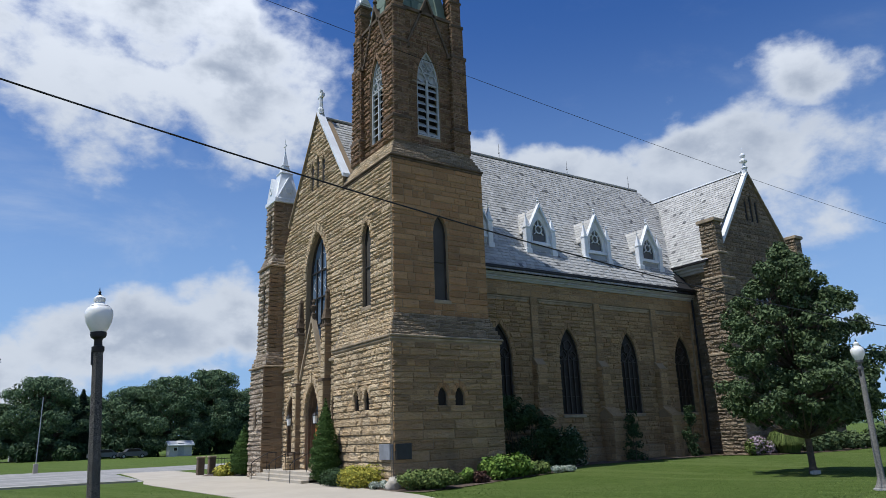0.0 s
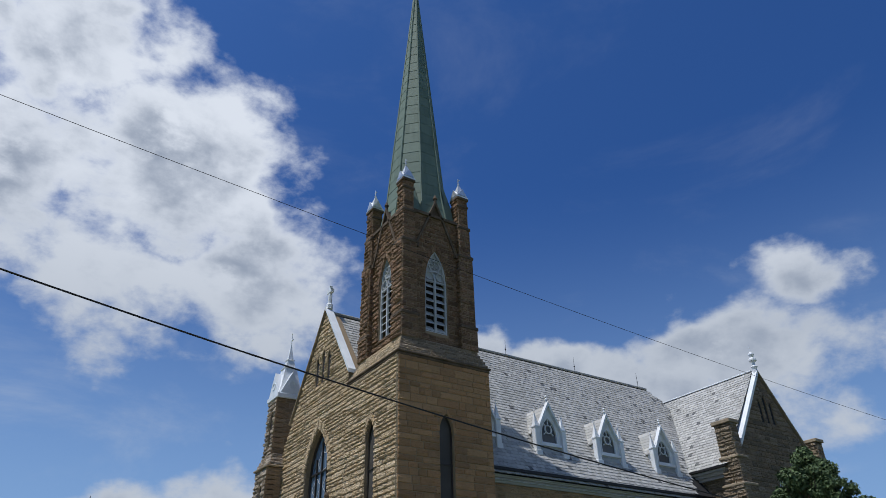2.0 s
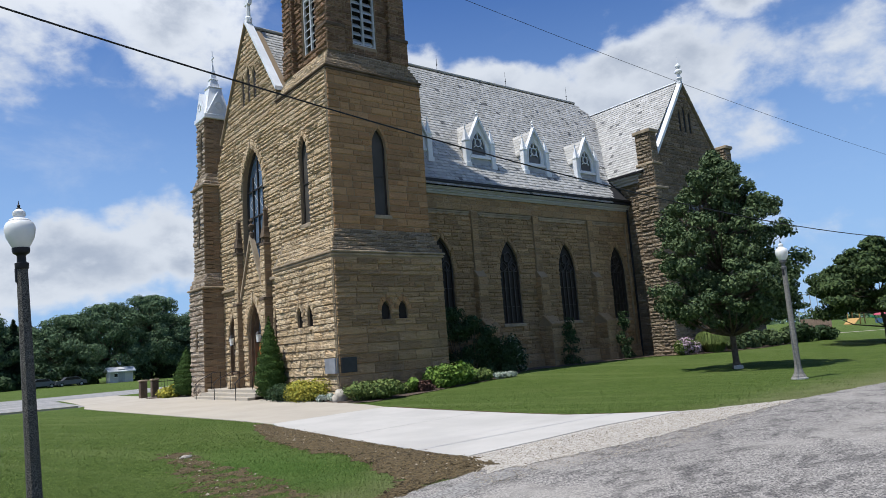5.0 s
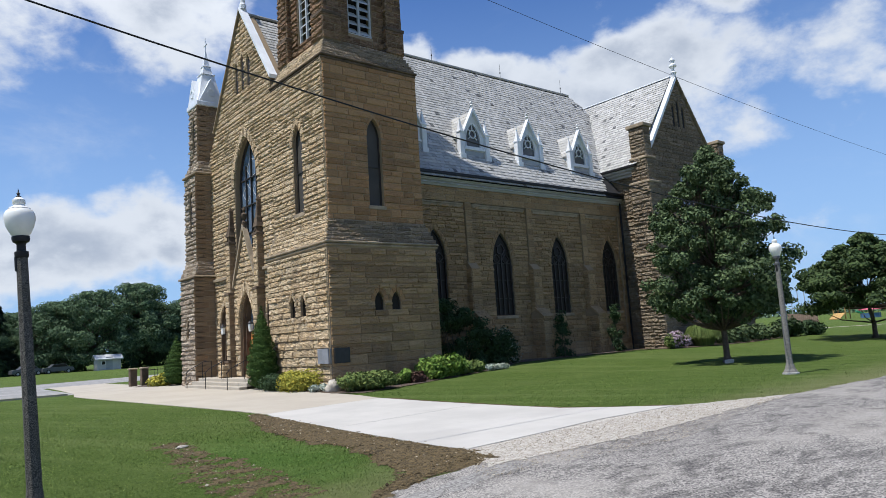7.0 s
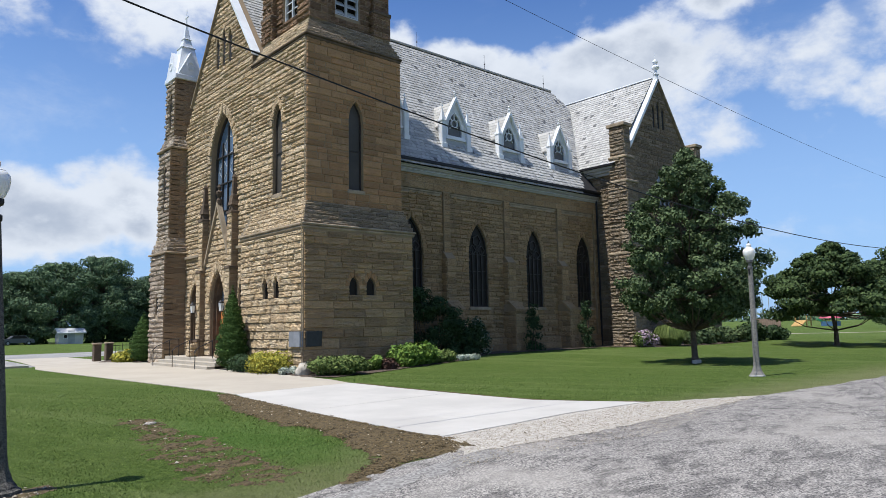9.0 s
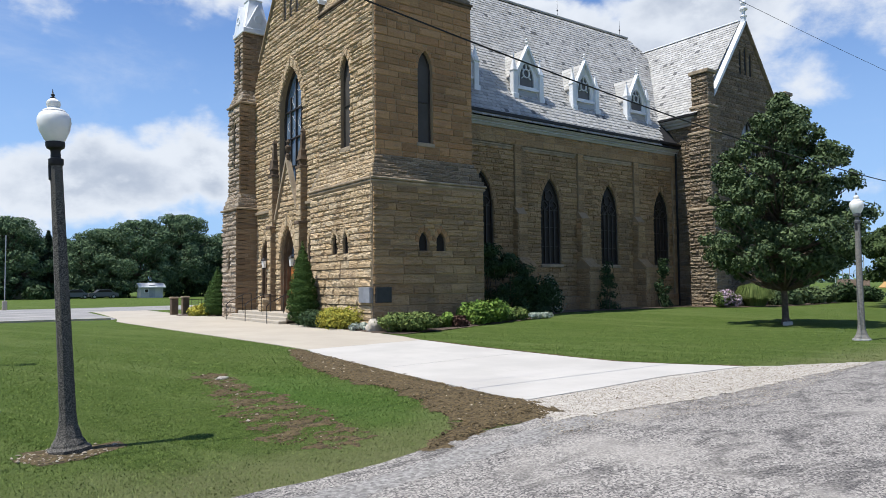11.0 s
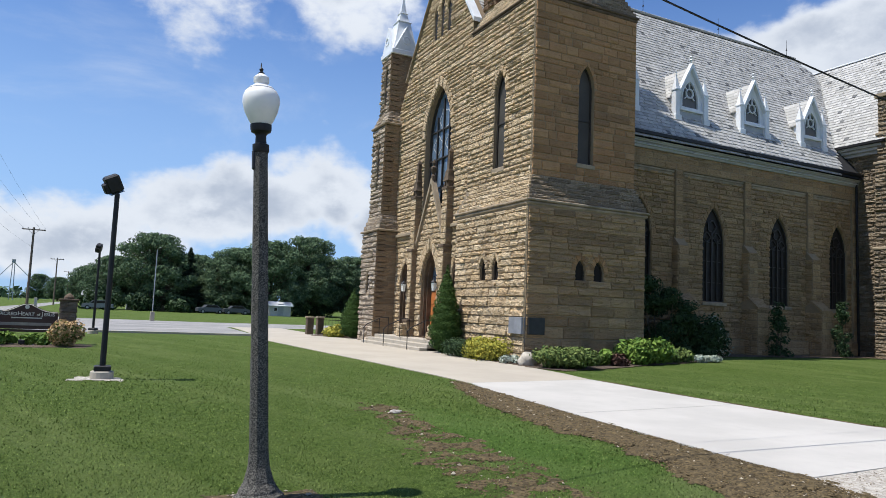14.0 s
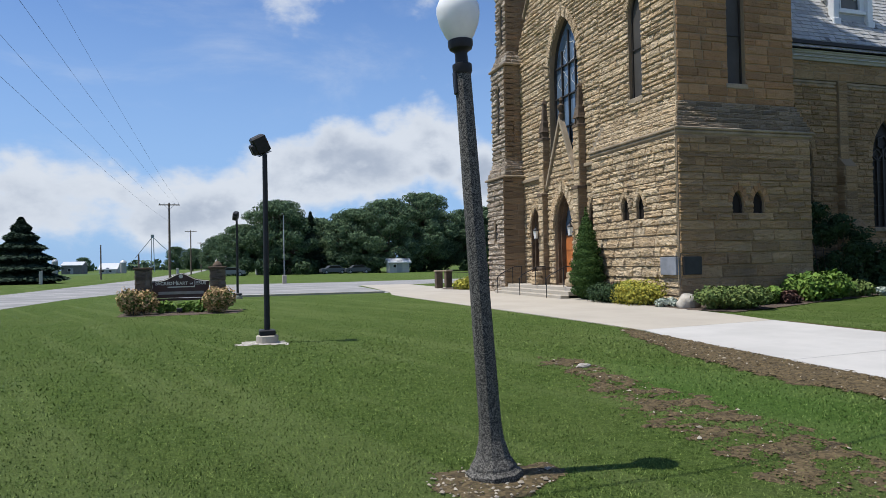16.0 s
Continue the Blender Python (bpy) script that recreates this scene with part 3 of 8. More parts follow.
def stone_grid(a, b, za, zb, relief, seed):
    """Corners (u, d, z) and faces of one rock-faced block."""
    g, e = 0.008, 0.022
    a, b, za, zb = a + g, b - g, za + g, zb - g
    nx = max(2, min(6, int((b - a) / 0.15)))
    us = [a, a + e] + [a + e + (b - a - 2 * e) * (i + seed.uniform(-0.25, 0.25)) / nx for i in range(1, nx)] + [b - e, b]
    zs = [za, za + e, za + (zb - za) * seed.uniform(0.36, 0.5), za + (zb - za) * seed.uniform(0.58, 0.72), zb - e, zb]
    verts, faces = [], []
    tilt = seed.uniform(0.55, 1.0)
    lean = seed.uniform(-0.35, 0.35)
    ledge = (0, seed.uniform(0.55, 0.95), seed.uniform(0.6, 1.0), seed.uniform(0.3, 0.85), seed.uniform(0.12, 0.45), 0)
    for j, z in enumerate(zs):
        for i, u in enumerate(us):
            edge = i in (0, len(us) - 1) or j in (0, 5)
            q = (u - a) / (b - a) - 0.5
            d = -0.004 if edge else relief * tilt * max(0.05, ledge[j] + seed.uniform(-0.28, 0.28)) * (1 + lean * q)
            verts.append((u, d, z + (0 if j in (0, 1, 4, 5) else seed.uniform(-0.014, 0.014))))
    n = len(us)
    for j in range(5):
        for i in range(n - 1):
            faces.append((j * n + i, j * n + i + 1, (j + 1) * n + i + 1, (j + 1) * n + i))
    return verts, faces


def coursed(u0, u1, z0, z1, high, long, arches=(), limits=None, seed=rng):
    """Blocks (u0, u1, z0, z1) of a coursed wall, left out of its openings."""
    blocks, z = [], z0
    while z < z1 - 0.02:
        h = seed.uniform(*high)
        if z + h > z1 - high[0] * 0.6:
            h = z1 - z
        mid = z + h / 2
        lo, hi = limits(mid) if limits else (u0, u1)
        lo, hi = max(lo, u0), min(hi, u1)
        gaps = []
        for o in arches:
            w2 = 0.0
            if mid <= o.spring:
                w2 = o.w if mid > o.sill else 0.0
            else:
                w2 = o.grown(o.ring * 0.85).half(mid)
            if w2 > 0:
                gaps.append((o.u - w2, o.u + w2))
        spans, start = [], lo
        for ga, gb in sorted(gaps):
            if ga > start:
                spans.append((start, min(ga, hi)))
            start = max(start, gb)
        if start < hi:
            spans.append((start, hi))
        for sa, sb in spans:
            u = sa
            while u < sb - 0.01:
                length = seed.uniform(*long) * (1.0 if seed.random() > 0.2 else 0.6)
                if u + length > sb - long[0] * 0.6:
                    length = sb - u
                if length > 0.06:
                    blocks.append((u, u + length, z, z + h))
                u += length
        z += h
    return blocks


def lay(m, face, blocks, relief, seed=rng):
    for a, b, za, zb in blocks:
        verts, faces = stone_grid(a, b, za, zb, relief, seed)
        m.add([face.at(*p) for p in verts], faces)
    return m


def voussoirs(m, face, o, depth=0.06, count=5, inner=0.0):
    """The ring of wedge stones over a pointed opening."""
    n = count
    outer = o.grown(o.ring)
    r1, r2 = o.radius(), outer.radius()
    e1 = math.asin(min(1, (o.apex - o.spring) / r1))
    e2 = math.asin(min(1, (outer.apex - outer.spring) / r2))
    for side in (-1, 1):
        for i in range(n):
            pts = []
            for k, (r, e, w_) in ((i, (r1, e1, o.w)), (i + 1, (r1, e1, o.w)), (i + 1, (r2, e2, outer.w)), (i, (r2, e2, outer.w))):
                s = 0.03 if k == i else -0.03
                ang = e * (k + s) / n
                pts.append((o.u + side * (w_ - r + r * math.cos(ang)), o.spring + r * math.sin(ang)))
            c = (sum(p[0] for p in pts) / 4, sum(p[1] for p in pts) / 4)
            verts = [face.at(p[0], -0.05, p[1]) for p in pts] + [face.at(c[0] + (p[0] - c[0]) * 0.86, depth * rng.uniform(0.7, 1.1), c[1] + (p[1] - c[1]) * 0.86) for p in pts]
            m.add(verts, [(4, 5, 6, 7), (0, 1, 5, 4), (1, 2, 6, 5), (2, 3, 7, 6), (3, 0, 4, 7)])
    return m


def pane(m, face, o, d, thick=0.02):
    """A flat sheet that fills an opening."""
    pts = o.outline()
    return m.prism([face.at(u, d, z) for u, z in pts], face.n * thick)


def frame_ring(m, face, o, d0, d1, width):
    """A frame that runs round an opening."""
    a, b = o.outline(), Arch(o.u, o.w - width, o.sill + width, o.spring, o.apex - width * 1.4).outline()
    n = len(a)
    verts = [face.at(u, d0, z) for u, z in a] + [face.at(u, d0, z) for u, z in b] + [face.at(u, d1, z) for u, z in a] + [face.at(u, d1, z) for u, z in b]
    faces = []
    for i in range(n):
        j = (i + 1) % n
        faces += [(2 * n + i, 2 * n + j, 3 * n + j, 3 * n + i), (i, j, 2 * n + j, 2 * n + i), (n + i, n + j, 3 * n + j, 3 * n + i), (i, j, n + j, n + i)]
    return m.add(verts, faces)


def bar(m, face, ua, za, ub, zb, d0, d1, w):
    """A straight bar on a face."""
    t = Vector((ub - ua, zb - za))
    q = Vector((-t.y, t.x)).normalized() * (w / 2)
    poly = [face.at(ua + q.x, d0, za + q.y), face.at(ub + q.x, d0, zb + q.y), face.at(ub - q.x, d0, zb - q.y), face.at(ua - q.x, d0, za - q.y)]
    return m.prism(poly, face.n * (d1 - d0))


def hoop(m, face, u, z, r, d0, d1, w, n=16, lobes=0):
    """A ring on a face, with lobes if wanted."""
    pts = []
    for i in range(n):
        a = 2 * math.pi * i / n
        rr = r * (1 + (0.16 * math.cos(lobes * a) if lobes else 0))
        pts.append((u + rr * math.cos(a), z + rr * math.sin(a)))
    for (ua, za), (ub, zb) in zip(pts, pts[1:] + pts[:1]):
        bar(m, face, ua, za, ub, zb, d0, d1, w)
    return m


# ---------------------------------------------------------------- the church
church = thing("church", "Gothic church of rock-faced sandstone with a green copper spire", "church")

FRONT = Face((0, 0), (0, 1), (-1, 0))
SIDE = Face((0, 0), (1, 0), (0, -1))
FRONT_LOW = Face((-0.3, 0), (0, 1), (-1, 0))
SIDE_LOW = Face((0, -0.3), (1, 0), (0, -1))
CY = 8.03                                   # the middle of the nave

# tower, lower storey
front_low_arches = [Arch(2.79, 0.235, 2.9, 3.42, 3.88, 0.2), Arch(1.84, 0.235, 2.9, 3.42, 3.88, 0.2)]
side_low_arches = [Arch(2.10, 0.235, 2.95, 3.4, 3.82, 0.22), Arch(2.96, 0.235, 2.95, 3.4, 3.82, 0.22)]
m = M()
wall(m, FRONT_LOW, -0.3, 5.15, -0.2, 5.75, 0.6, front_low_arches)
part("tower_wall", M().box(4.8, 0.31, -0.2, 5.2, 5.1, 5.75), MORTAR_SIDE, church)
tower_base_front = part("tower_wall", m, MORTAR, church, "rock-faced buff sandstone tower base, west wall")
m = M()
wall(m, SIDE_LOW, 0.302, 5.24, -0.2, 5.75, 0.6, side_low_arches)
tower_base_side = part("tower_wall", m, MORTAR_SIDE, church, "smooth sandstone tower base, side wall in a browner shade tone")
# tower shaft
front_arch = [Arch(2.40, 0.42, 7.5, 10.55, 11.5, 0.28)]
side_arch = [Arch(2.44, 0.37, 7.55, 10.6, 11.45, 0.16)]
m = M()
wall(m, FRONT, 0, 4.9, 5.7, 13.8, 0.6, front_arch)
stone_front = lay(M(), FRONT, coursed(0.02, 4.9, 6.85, 13.78, (0.15, 0.29), (0.3, 0.9), front_arch), 0.085)
voussoirs(stone_front, FRONT, front_arch[0], 0.07, 4)
part("tower_wall", M().box(4.3, 0.61, 5.7, 4.88, 4.9, 14.0), MORTAR_SIDE, church)
part("tower_wall", m, MORTAR, church)
m = M()
wall(m, SIDE, 0.602, 4.9, 5.7, 13.8, 0.6, side_arch)
part("tower_wall", m, MORTAR_SIDE, church)
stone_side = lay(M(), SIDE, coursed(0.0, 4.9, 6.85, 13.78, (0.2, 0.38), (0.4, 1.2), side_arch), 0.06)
voussoirs(stone_side, SIDE, side_arch[0], 0.02, 4)
# sloped courses between the storeys
stone_weather = M()
for lo, hi, zb, zt, steps in ((-0.3, 0.0, 5.75, 6.86, 5), (0.0, 0.40, 13.8, 14.86, 5)):
    far_a, far_b = (5.32, 4.9) if lo < 0 else (4.9, 4.5)
    part("string_course", M().chamfer_box(lo - 0.10, lo - 0.10, zb + 0.07, far_a + 0.09, far_a + 0.05, zb + 0.17, 0.03), DRESSED if lo < 0 else DARK_TRIM, church, "dressed stone string course round the tower")
    part("string_course", M().chamfer_box(lo - 0.055, lo - 0.055, zb - 0.06, far_a + 0.045, far_a, zb + 0.068, 0.04), DRESSED if lo < 0 else DARK_TRIM, church)
    base_z = zb + 0.17
    for i in range(steps):
        f0, f1 = i / steps, (i + 1) / steps
        off, far = lo + (hi - lo) * f0, far_a + (far_b - far_a) * f0
        za, zb2 = base_z + (zt - base_z) * f0, base_z + (zt - base_z) * f1
        part("weathering", M().box(off + 0.02, off + 0.02, za, far - 0.02, far - 0.05, zb2), DRESSED, church)
        lay(stone_front, Face((off + 0.02, 0), (0, 1), (-1, 0)), coursed(off, far - 0.3, za, zb2, (0.5, 0.6), (0.5, 1.1)), 0.06)
        lay(stone_weather, Face((0, off + 0.02), (1, 0), (0, -1)), coursed(off, far, za, zb2, (0.5, 0.6), (0.5, 1.2)), 0.05)
tagged(part("stone", stone_front, STONE_LIGHT, church, "rock-faced sandstone blocks of the tower front"), kind="stuff")
STONE_LEDGE = stone_material("weathered_ledge_sandstone", (0.46, 0.365, 0.255), (0.26, 0.205, 0.142), (0.38, 0.285, 0.18), True, 1.0, 0.3)
tagged(part("stone", stone_weather, STONE_LEDGE, church, "grey weathered sloping courses of the tower side"), kind="stuff")
tagged(part("stone", stone_side, STONE_SIDE, church, "tooled sandstone blocks of the tower side, coloured browner for shade"), kind="stuff")

# windows of the tower
def glazed(name, face, o, d, glass, frame_w, frame_mat, label, bars=()):
    m = frame_ring(M(), face, o, d, d + 0.06, frame_w)
    for ua, za, ub, zb, w_ in bars:
        bar(m, face, ua, za, ub, zb, d + 0.005, d + 0.055, w_)
    win = part(name, m, frame_mat, church, label)
    part("pane", pane(M(), face, o, d - 0.01, 0.02), glass, win)
    return win


for o in front_low_arches:
    glazed("window", FRONT_LOW, o, -0.14, GLASS_DARK, 0.05, LEAD, "small pointed window deep in the stone")
for o in side_low_arches:
    glazed("window", SIDE_LOW, o, -0.16, GLASS_DARK, 0.05, LEAD, "small pointed window deep in the stone")
o = front_arch[0]
glazed("window", FRONT, o, -0.19, GLASS_PAINT, 0.07, LEAD, "tall lancet with a dull grey panel", [(o.u - 0.4, 9.35, o.u + 0.4, 9.35, 0.05)])
o = side_arch[0]
glazed("window", SIDE, o, -0.22, GLASS_PAINT, 0.06, LEAD, "tall lancet with a dull grey panel", [(o.u - 0.36, 9.3, o.u + 0.36, 9.3, 0.05)])
part("window_sill", M().chamfer_box(-0.06, 1.90, 7.30, 0.2, 2.90, 7.5, 0.02), DRESSED, church)
part("window_sill", M().chamfer_box(1.98, -0.05, 7.38, 2.90, 0.2, 7.55, 0.02), DRESSED, church)

# belfry
BF = Face((0.62, 0), (0, 1), (-1, 0))
BS = Face((0, 0.62), (1, 0), (0, -1))
bel = Arch(2.45, 0.64, 15.5, 18.3, 20.05, 0.30)
belfry, bel_front, bel_side = M(), M(), M()
for f, col in ((BF, bel_front), (BS, bel_side)):
    wall(belfry, f, 0.62 if f is BF else 1.072, 4.3, 14.8, 22.0, 0.45, [bel])
    lay(col, f, coursed(1.15, 3.75, 14.86, 21.95, (0.2, 0.3), (0.3, 0.7), [bel]), 0.11 if f is BF else 0.05)
    voussoirs(col, f, bel, 0.06, 5)
belfry.box(4.0, 1.0, 14.8, 4.28, 4.3, 22.0)
belfry.box(1.0, 4.0, 14.8, 4.3, 4.28, 22.0)
corners = ((0.30, 0.30), (3.68, 0.30), (0.30, 3.68), (3.68, 3.68))
for px, py in corners:
    steps = ((14.86, 16.1, 0.0), (16.1, 20.1, 0.05), (20.1, 21.9, 0.11), (21.9, 23.75, 0.16))
    for za, zb, i in steps:
        x0, y0, x1, y1 = px + i, py + i, px + 0.92 - i, py + 0.92 - i
        belfry.box(x0, y0, za, x1, y1, zb)
        lay(bel_front, Face((x0, 0), (0, 1), (-1, 0)), coursed(y0, y1, za, zb - 0.05, (0.2, 0.3), (0.35, 0.6)), 0.10)
        lay(bel_side, Face((0, y0), (1, 0), (0, -1)), coursed(x0, x1, za, zb - 0.05, (0.25, 0.36), (0.4, 0.7)), 0.045)
part("belfry_wall", belfry, MORTAR_SIDE, church, "brown sandstone belfry stage")
tagged(part("stone", bel_front, STONE_RED, church, "rock-faced blocks of the belfry"), kind="stuff")
tagged(part("stone", bel_side, STONE_RED, church, "weathered blocks of the belfry"), kind="stuff")
for px, py in corners:
    for z0, z1, i in ((15.96, 16.14, -0.05), (19.96, 20.14, 0.0), (21.76, 21.94, 0.06), (23.2, 23.34, 0.10), (23.7, 23.86, 0.08)):
        part("string_course", M().chamfer_box(px + i, py + i, z0, px + 0.92 - i, py + 0.92 - i, z1, 0.03), DARK_TRIM, church)
for f in (BF, BS):                          # stone gables over the belfry windows
    m = M()
    for s in (-1, 1):
        bar(m, f, 2.45 + s * 1.22, 20.05, 2.45, 22.95, 0.0, 0.12, 0.11)
        m.box(*(f.at(2.45 + s * 1.22 - 0.13, 0, 19.9)[:]), *(f.at(2.45 + s * 1.22 + 0.13, 0.2, 20.12)[:]))
    m.prism([f.at(1.75, -0.3, 21.7), f.at(3.15, -0.3, 21.7), f.at(2.45, -0.3, 22.9)], f.n * 0.28)
    m.tube(f.at(2.45, 0.05, 22.85), f.at(2.45, 0.05, 23.25), 0.09, 0.06)
    m.tube(f.at(2.45, 0.05, 23.2), f.at(2.45, 0.05, 23.45), 0.13, 0.03)
    part("gable", m, DARK_TRIM, church, "small stone gable over the belfry window")
m = M()
m.box(0.5, 0.5, 21.98, 4.4, 4.4, 22.14)
part("gutter", m, DARK_TRIM, church, "dark gutter edge of the belfry")
for f in (BF, BS):                          # louvred windows
    m = frame_ring(M(), f, bel, -0.2, -0.08, 0.09)
    bar(m, f, 2.45, 15.5, 2.45, 18.55, -0.2, -0.09, 0.10)
    bar(m, f, 1.85, 18.3, 3.05, 18.3, -0.2, -0.10, 0.07)
    win = part("belfry_window", m, LOUVRE, church, "white louvred belfry window with tracery")
    t = M()
    hoop(t, f, 2.45, 19.2, 0.34, -0.19, -0.11, 0.05, 18, 6)
    for k in range(6):
        a = math.pi * k / 3
        hoop(t, f, 2.45 + 0.18 * math.cos(a), 19.2 + 0.18 * math.sin(a), 0.12, -0.18, -0.12, 0.025, 8)
    part("tracery", t, LOUVRE, win)
    for s in (-1, 1):
        part("tracery", hoop(M(), f, 2.45 + s * 0.3, 18.62, 0.22, -0.19, -0.11, 0.045, 12), LOUVRE, win)
    part("pane", pane(M(), f, Arch(2.45, 0.6, 18.3, 18.31, 20.0), -0.24, 0.02), plain_material("pale_backing_board", (0.42, 0.45, 0.47), 0.6), win)
    for k in range(7):
        z = 15.62 + k * 0.385
        for s in (-1, 1):
            sl = M()
            ua, ub = (2.45 + s * 0.06, 2.45 + s * 0.56)
            sl.add([f.at(ua, -0.10, z), f.at(ub, -0.10, z), f.at(ub, -0.36, z + 0.30), f.at(ua, -0.36, z + 0.30),
                    f.at(ua, -0.10, z + 0.03), f.at(ub, -0.10, z + 0.03), f.at(ub, -0.36, z + 0.33), f.at(ua, -0.36, z + 0.33)],
                   [(0, 1, 2, 3), (4, 5, 6, 7), (0, 1, 5, 4), (1, 2, 6, 5), (2, 3, 7, 6), (3, 0, 4, 7)])
            part("slat", sl, LOUVRE, win)
m = M()
m.box(1.1, 1.1, 15, 3.9, 3.9, 21)
part("belfry_chamber", m, DARKWOOD, church)

# pinnacle caps
for px, py in corners:
    cx, cy = px + 0.46, py + 0.46
    m = M()
    m.lathe(cx, cy, [(0.50, 23.86), (0.52, 23.92), (0.44, 23.98), (0.06, 24.85), (0.03, 24.95)], 4, math.pi / 4)
    for ax, ay in ((1, 0), (-1, 0), (0, 1), (0, -1)):       # a gablet on each face of the cap
        out, run = Vector((ax, ay, 0)), Vector((-ay, ax, 0))
        mid = Vector((cx, cy, 0))
        m.prism([mid + out * 0.36 + run * 0.30 + Vector((0, 0, 23.98)), mid + out * 0.36 - run * 0.30 + Vector((0, 0, 23.98)), mid + out * 0.36 + Vector((0, 0, 24.42))], out * -0.34)
    cap = part("pinnacle_cap", m, SILVER, church, "bright metal pyramid cap with a small cross")
    c = M()
    c.tube((cx, cy, 24.85), (cx, cy, 25.35), 0.03, 0.022, 6)
    c.tube((cx, cy - 0.12, 25.18), (cx, cy + 0.12, 25.18), 0.022, 0.022, 6)
    c.lathe(cx, cy, [(0.01, 24.86), (0.07, 24.92), (0.01, 24.98)], 8)
    part("cross", c, SILVER, cap)

# spire
SX, SY, SZ0, SZ1 = 2.43, 2.43, 22.1, 42.2
def spire_r(z):
    t = (SZ1 - z) / (SZ1 - SZ0)
    return 1.62 * t + 0.02 + 0.14 * max(0, (t - 0.90) / 0.10) ** 2
m, ribs = M(), M()
n_rows = 26
for k in range(8):
    a0, a1 = math.radians(22.5 + 45 * k), math.radians(67.5 + 45 * k)
    for j in range(n_rows):
        za, zb = SZ0 + (SZ1 - SZ0 - 0.3) * j / n_rows, SZ0 + (SZ1 - SZ0 - 0.3) * (j + 1) / n_rows
        ra, rb = spire_r(za) / math.cos(math.pi / 8), spire_r(zb) / math.cos(math.pi / 8)
        cols = 2 if j < 14 else 1
        shift = 0.5 + (0.12 if j % 2 else -0.12)
        parts = [0.0, shift, 1.0] if cols == 2 else [0.0, 1.0]
        for s0, s1 in zip(parts[:-1], parts[1:]):
            def at(s, r, z, out=0.0):
                p = Vector((math.cos(a0), math.sin(a0), 0)).lerp(Vector((math.cos(a1), math.sin(a1), 0)), s) * (r + out)
                return (SX + p.x, SY + p.y, z)
            e = 0.02
            m.add([at(s0, ra, za, 0.016), at(s1, ra, za, 0.016), at(s1, rb, zb + 0.02, 0.0), at(s0, rb, zb + 0.02, 0.0), at(s0, ra, za, -0.01), at(s1, ra, za, -0.01)],
                  [(0, 1, 2, 3), (4, 5, 1, 0)])
    r0, r1 = spire_r(SZ0) / math.cos(math.pi / 8), spire_r(SZ1 - 0.3) / math.cos(math.pi / 8)
    prev = None
    for j in range(13):
        z = SZ0 + (SZ1 - 0.3 - SZ0) * j / 12
        r = spire_r(z) / math.cos(math.pi / 8) + 0.015
        p = (SX + r * math.cos(a0), SY + r * math.sin(a0), z)
        if prev:
            ribs.tube(prev, p, 0.05, 0.05, 5)
        prev = p
core = M().loft([[(SX + (spire_r(z) / math.cos(math.pi / 8) - 0.03) * math.cos(math.radians(22.5 + 45 * k)), SY + (spire_r(z) / math.cos(math.pi / 8) - 0.03) * math.sin(math.radians(22.5 + 45 * k)), z) for k in range(8)] for z in (SZ0, 23.0, 24.1, 33, SZ1 - 0.3)])
spire = part("spire", core, COPPER, church, "slender eight-sided spire of green copper sheets")
tagged(part("copper_sheet", m, COPPER, spire, "overlapping green copper sheets"), kind="stuff")
part("rib", ribs, COPPER, spire)
m = M()
for sx in (-1, 1):
    for sy in (-1, 1):                      # corner broaches behind the pinnacles
        m.add([(SX + sx * 1.75, SY + sy * 0.7, 22.1), (SX + sx * 0.7, SY + sy * 1.75, 22.1), (SX + sx * 1.6, SY + sy * 1.6, 22.1), (SX + sx * 1.05, SY + sy * 1.05, 25.0)],
              [(0, 2, 3), (2, 1, 3), (0, 1, 3)])
part("broach", m, COPPER, spire)
m = M()
m.lathe(SX, SY, [(0.13, 41.7), (0.24, 41.85), (0.24, 42.0), (0.14, 42.1), (0.15, 42.5), (0.09, 42.65), (0.07, 42.8)], 12)
m.box(SX - 0.06, SY - 0.06, 42.7, SX + 0.06, SY + 0.06, 44.3)
m.box(SX - 0.05, SY - 0.5, 43.55, SX + 0.05, SY + 0.5, 43.67)
part("cross", m, SILVER, church, "metal cross on the tip of the spire")

# west front between tower and stair turret
GABLE = 1.42
def gable_top(u):
    return 19.15 - GABLE * abs(u - CY)
gable_top.peaks = [CY]
big = Arch(CY, 1.37, 6.3, 10.1, 12.5, 0.38)
main_door = Arch(CY, 0.85, 0.45, 3.0, 4.62, 0.42)
left_door = Arch(11.1, 0.57, 0.45, 3.1, 4.15, 0.25)
right_door = Arch(5.62, 0.36, 0.45, 3.1, 4.15, 0.25)
gable_slits = [Arch(CY + k * 0.72, 0.17, 14.95, 16.2 + (0.25 if k == 0 else 0), 16.65 + (0.25 if k == 0 else 0), 0.12) for k in (-1, 0, 1)]
m = M()
holes = [big, main_door, left_door, right_door] + gable_slits
wall(m, FRONT, 4.9, 12.9, -0.2, gable_top, 0.7, holes)
part("front_wall", m, MORTAR, church, "rock-faced west front with a steep gable")
st = lay(M(), FRONT, coursed(4.9, 12.9, 0.45, 19.0, (0.15, 0.29), (0.3, 0.9), holes, lambda z: (CY - (19.1 - z) / GABLE, CY + (19.1 - z) / GABLE)), 0.085)
for o, c in ((big, 7), (main_door, 6), (left_door, 4), (right_door, 4)):
    voussoirs(st, FRONT, o, 0.08, c)
for o in gable_slits:
    voussoirs(st, FRONT, o, 0.05, 3)
tagged(part("stone", st, STONE_LIGHT, church, "rock-faced sandstone blocks of the west front"), kind="stuff")

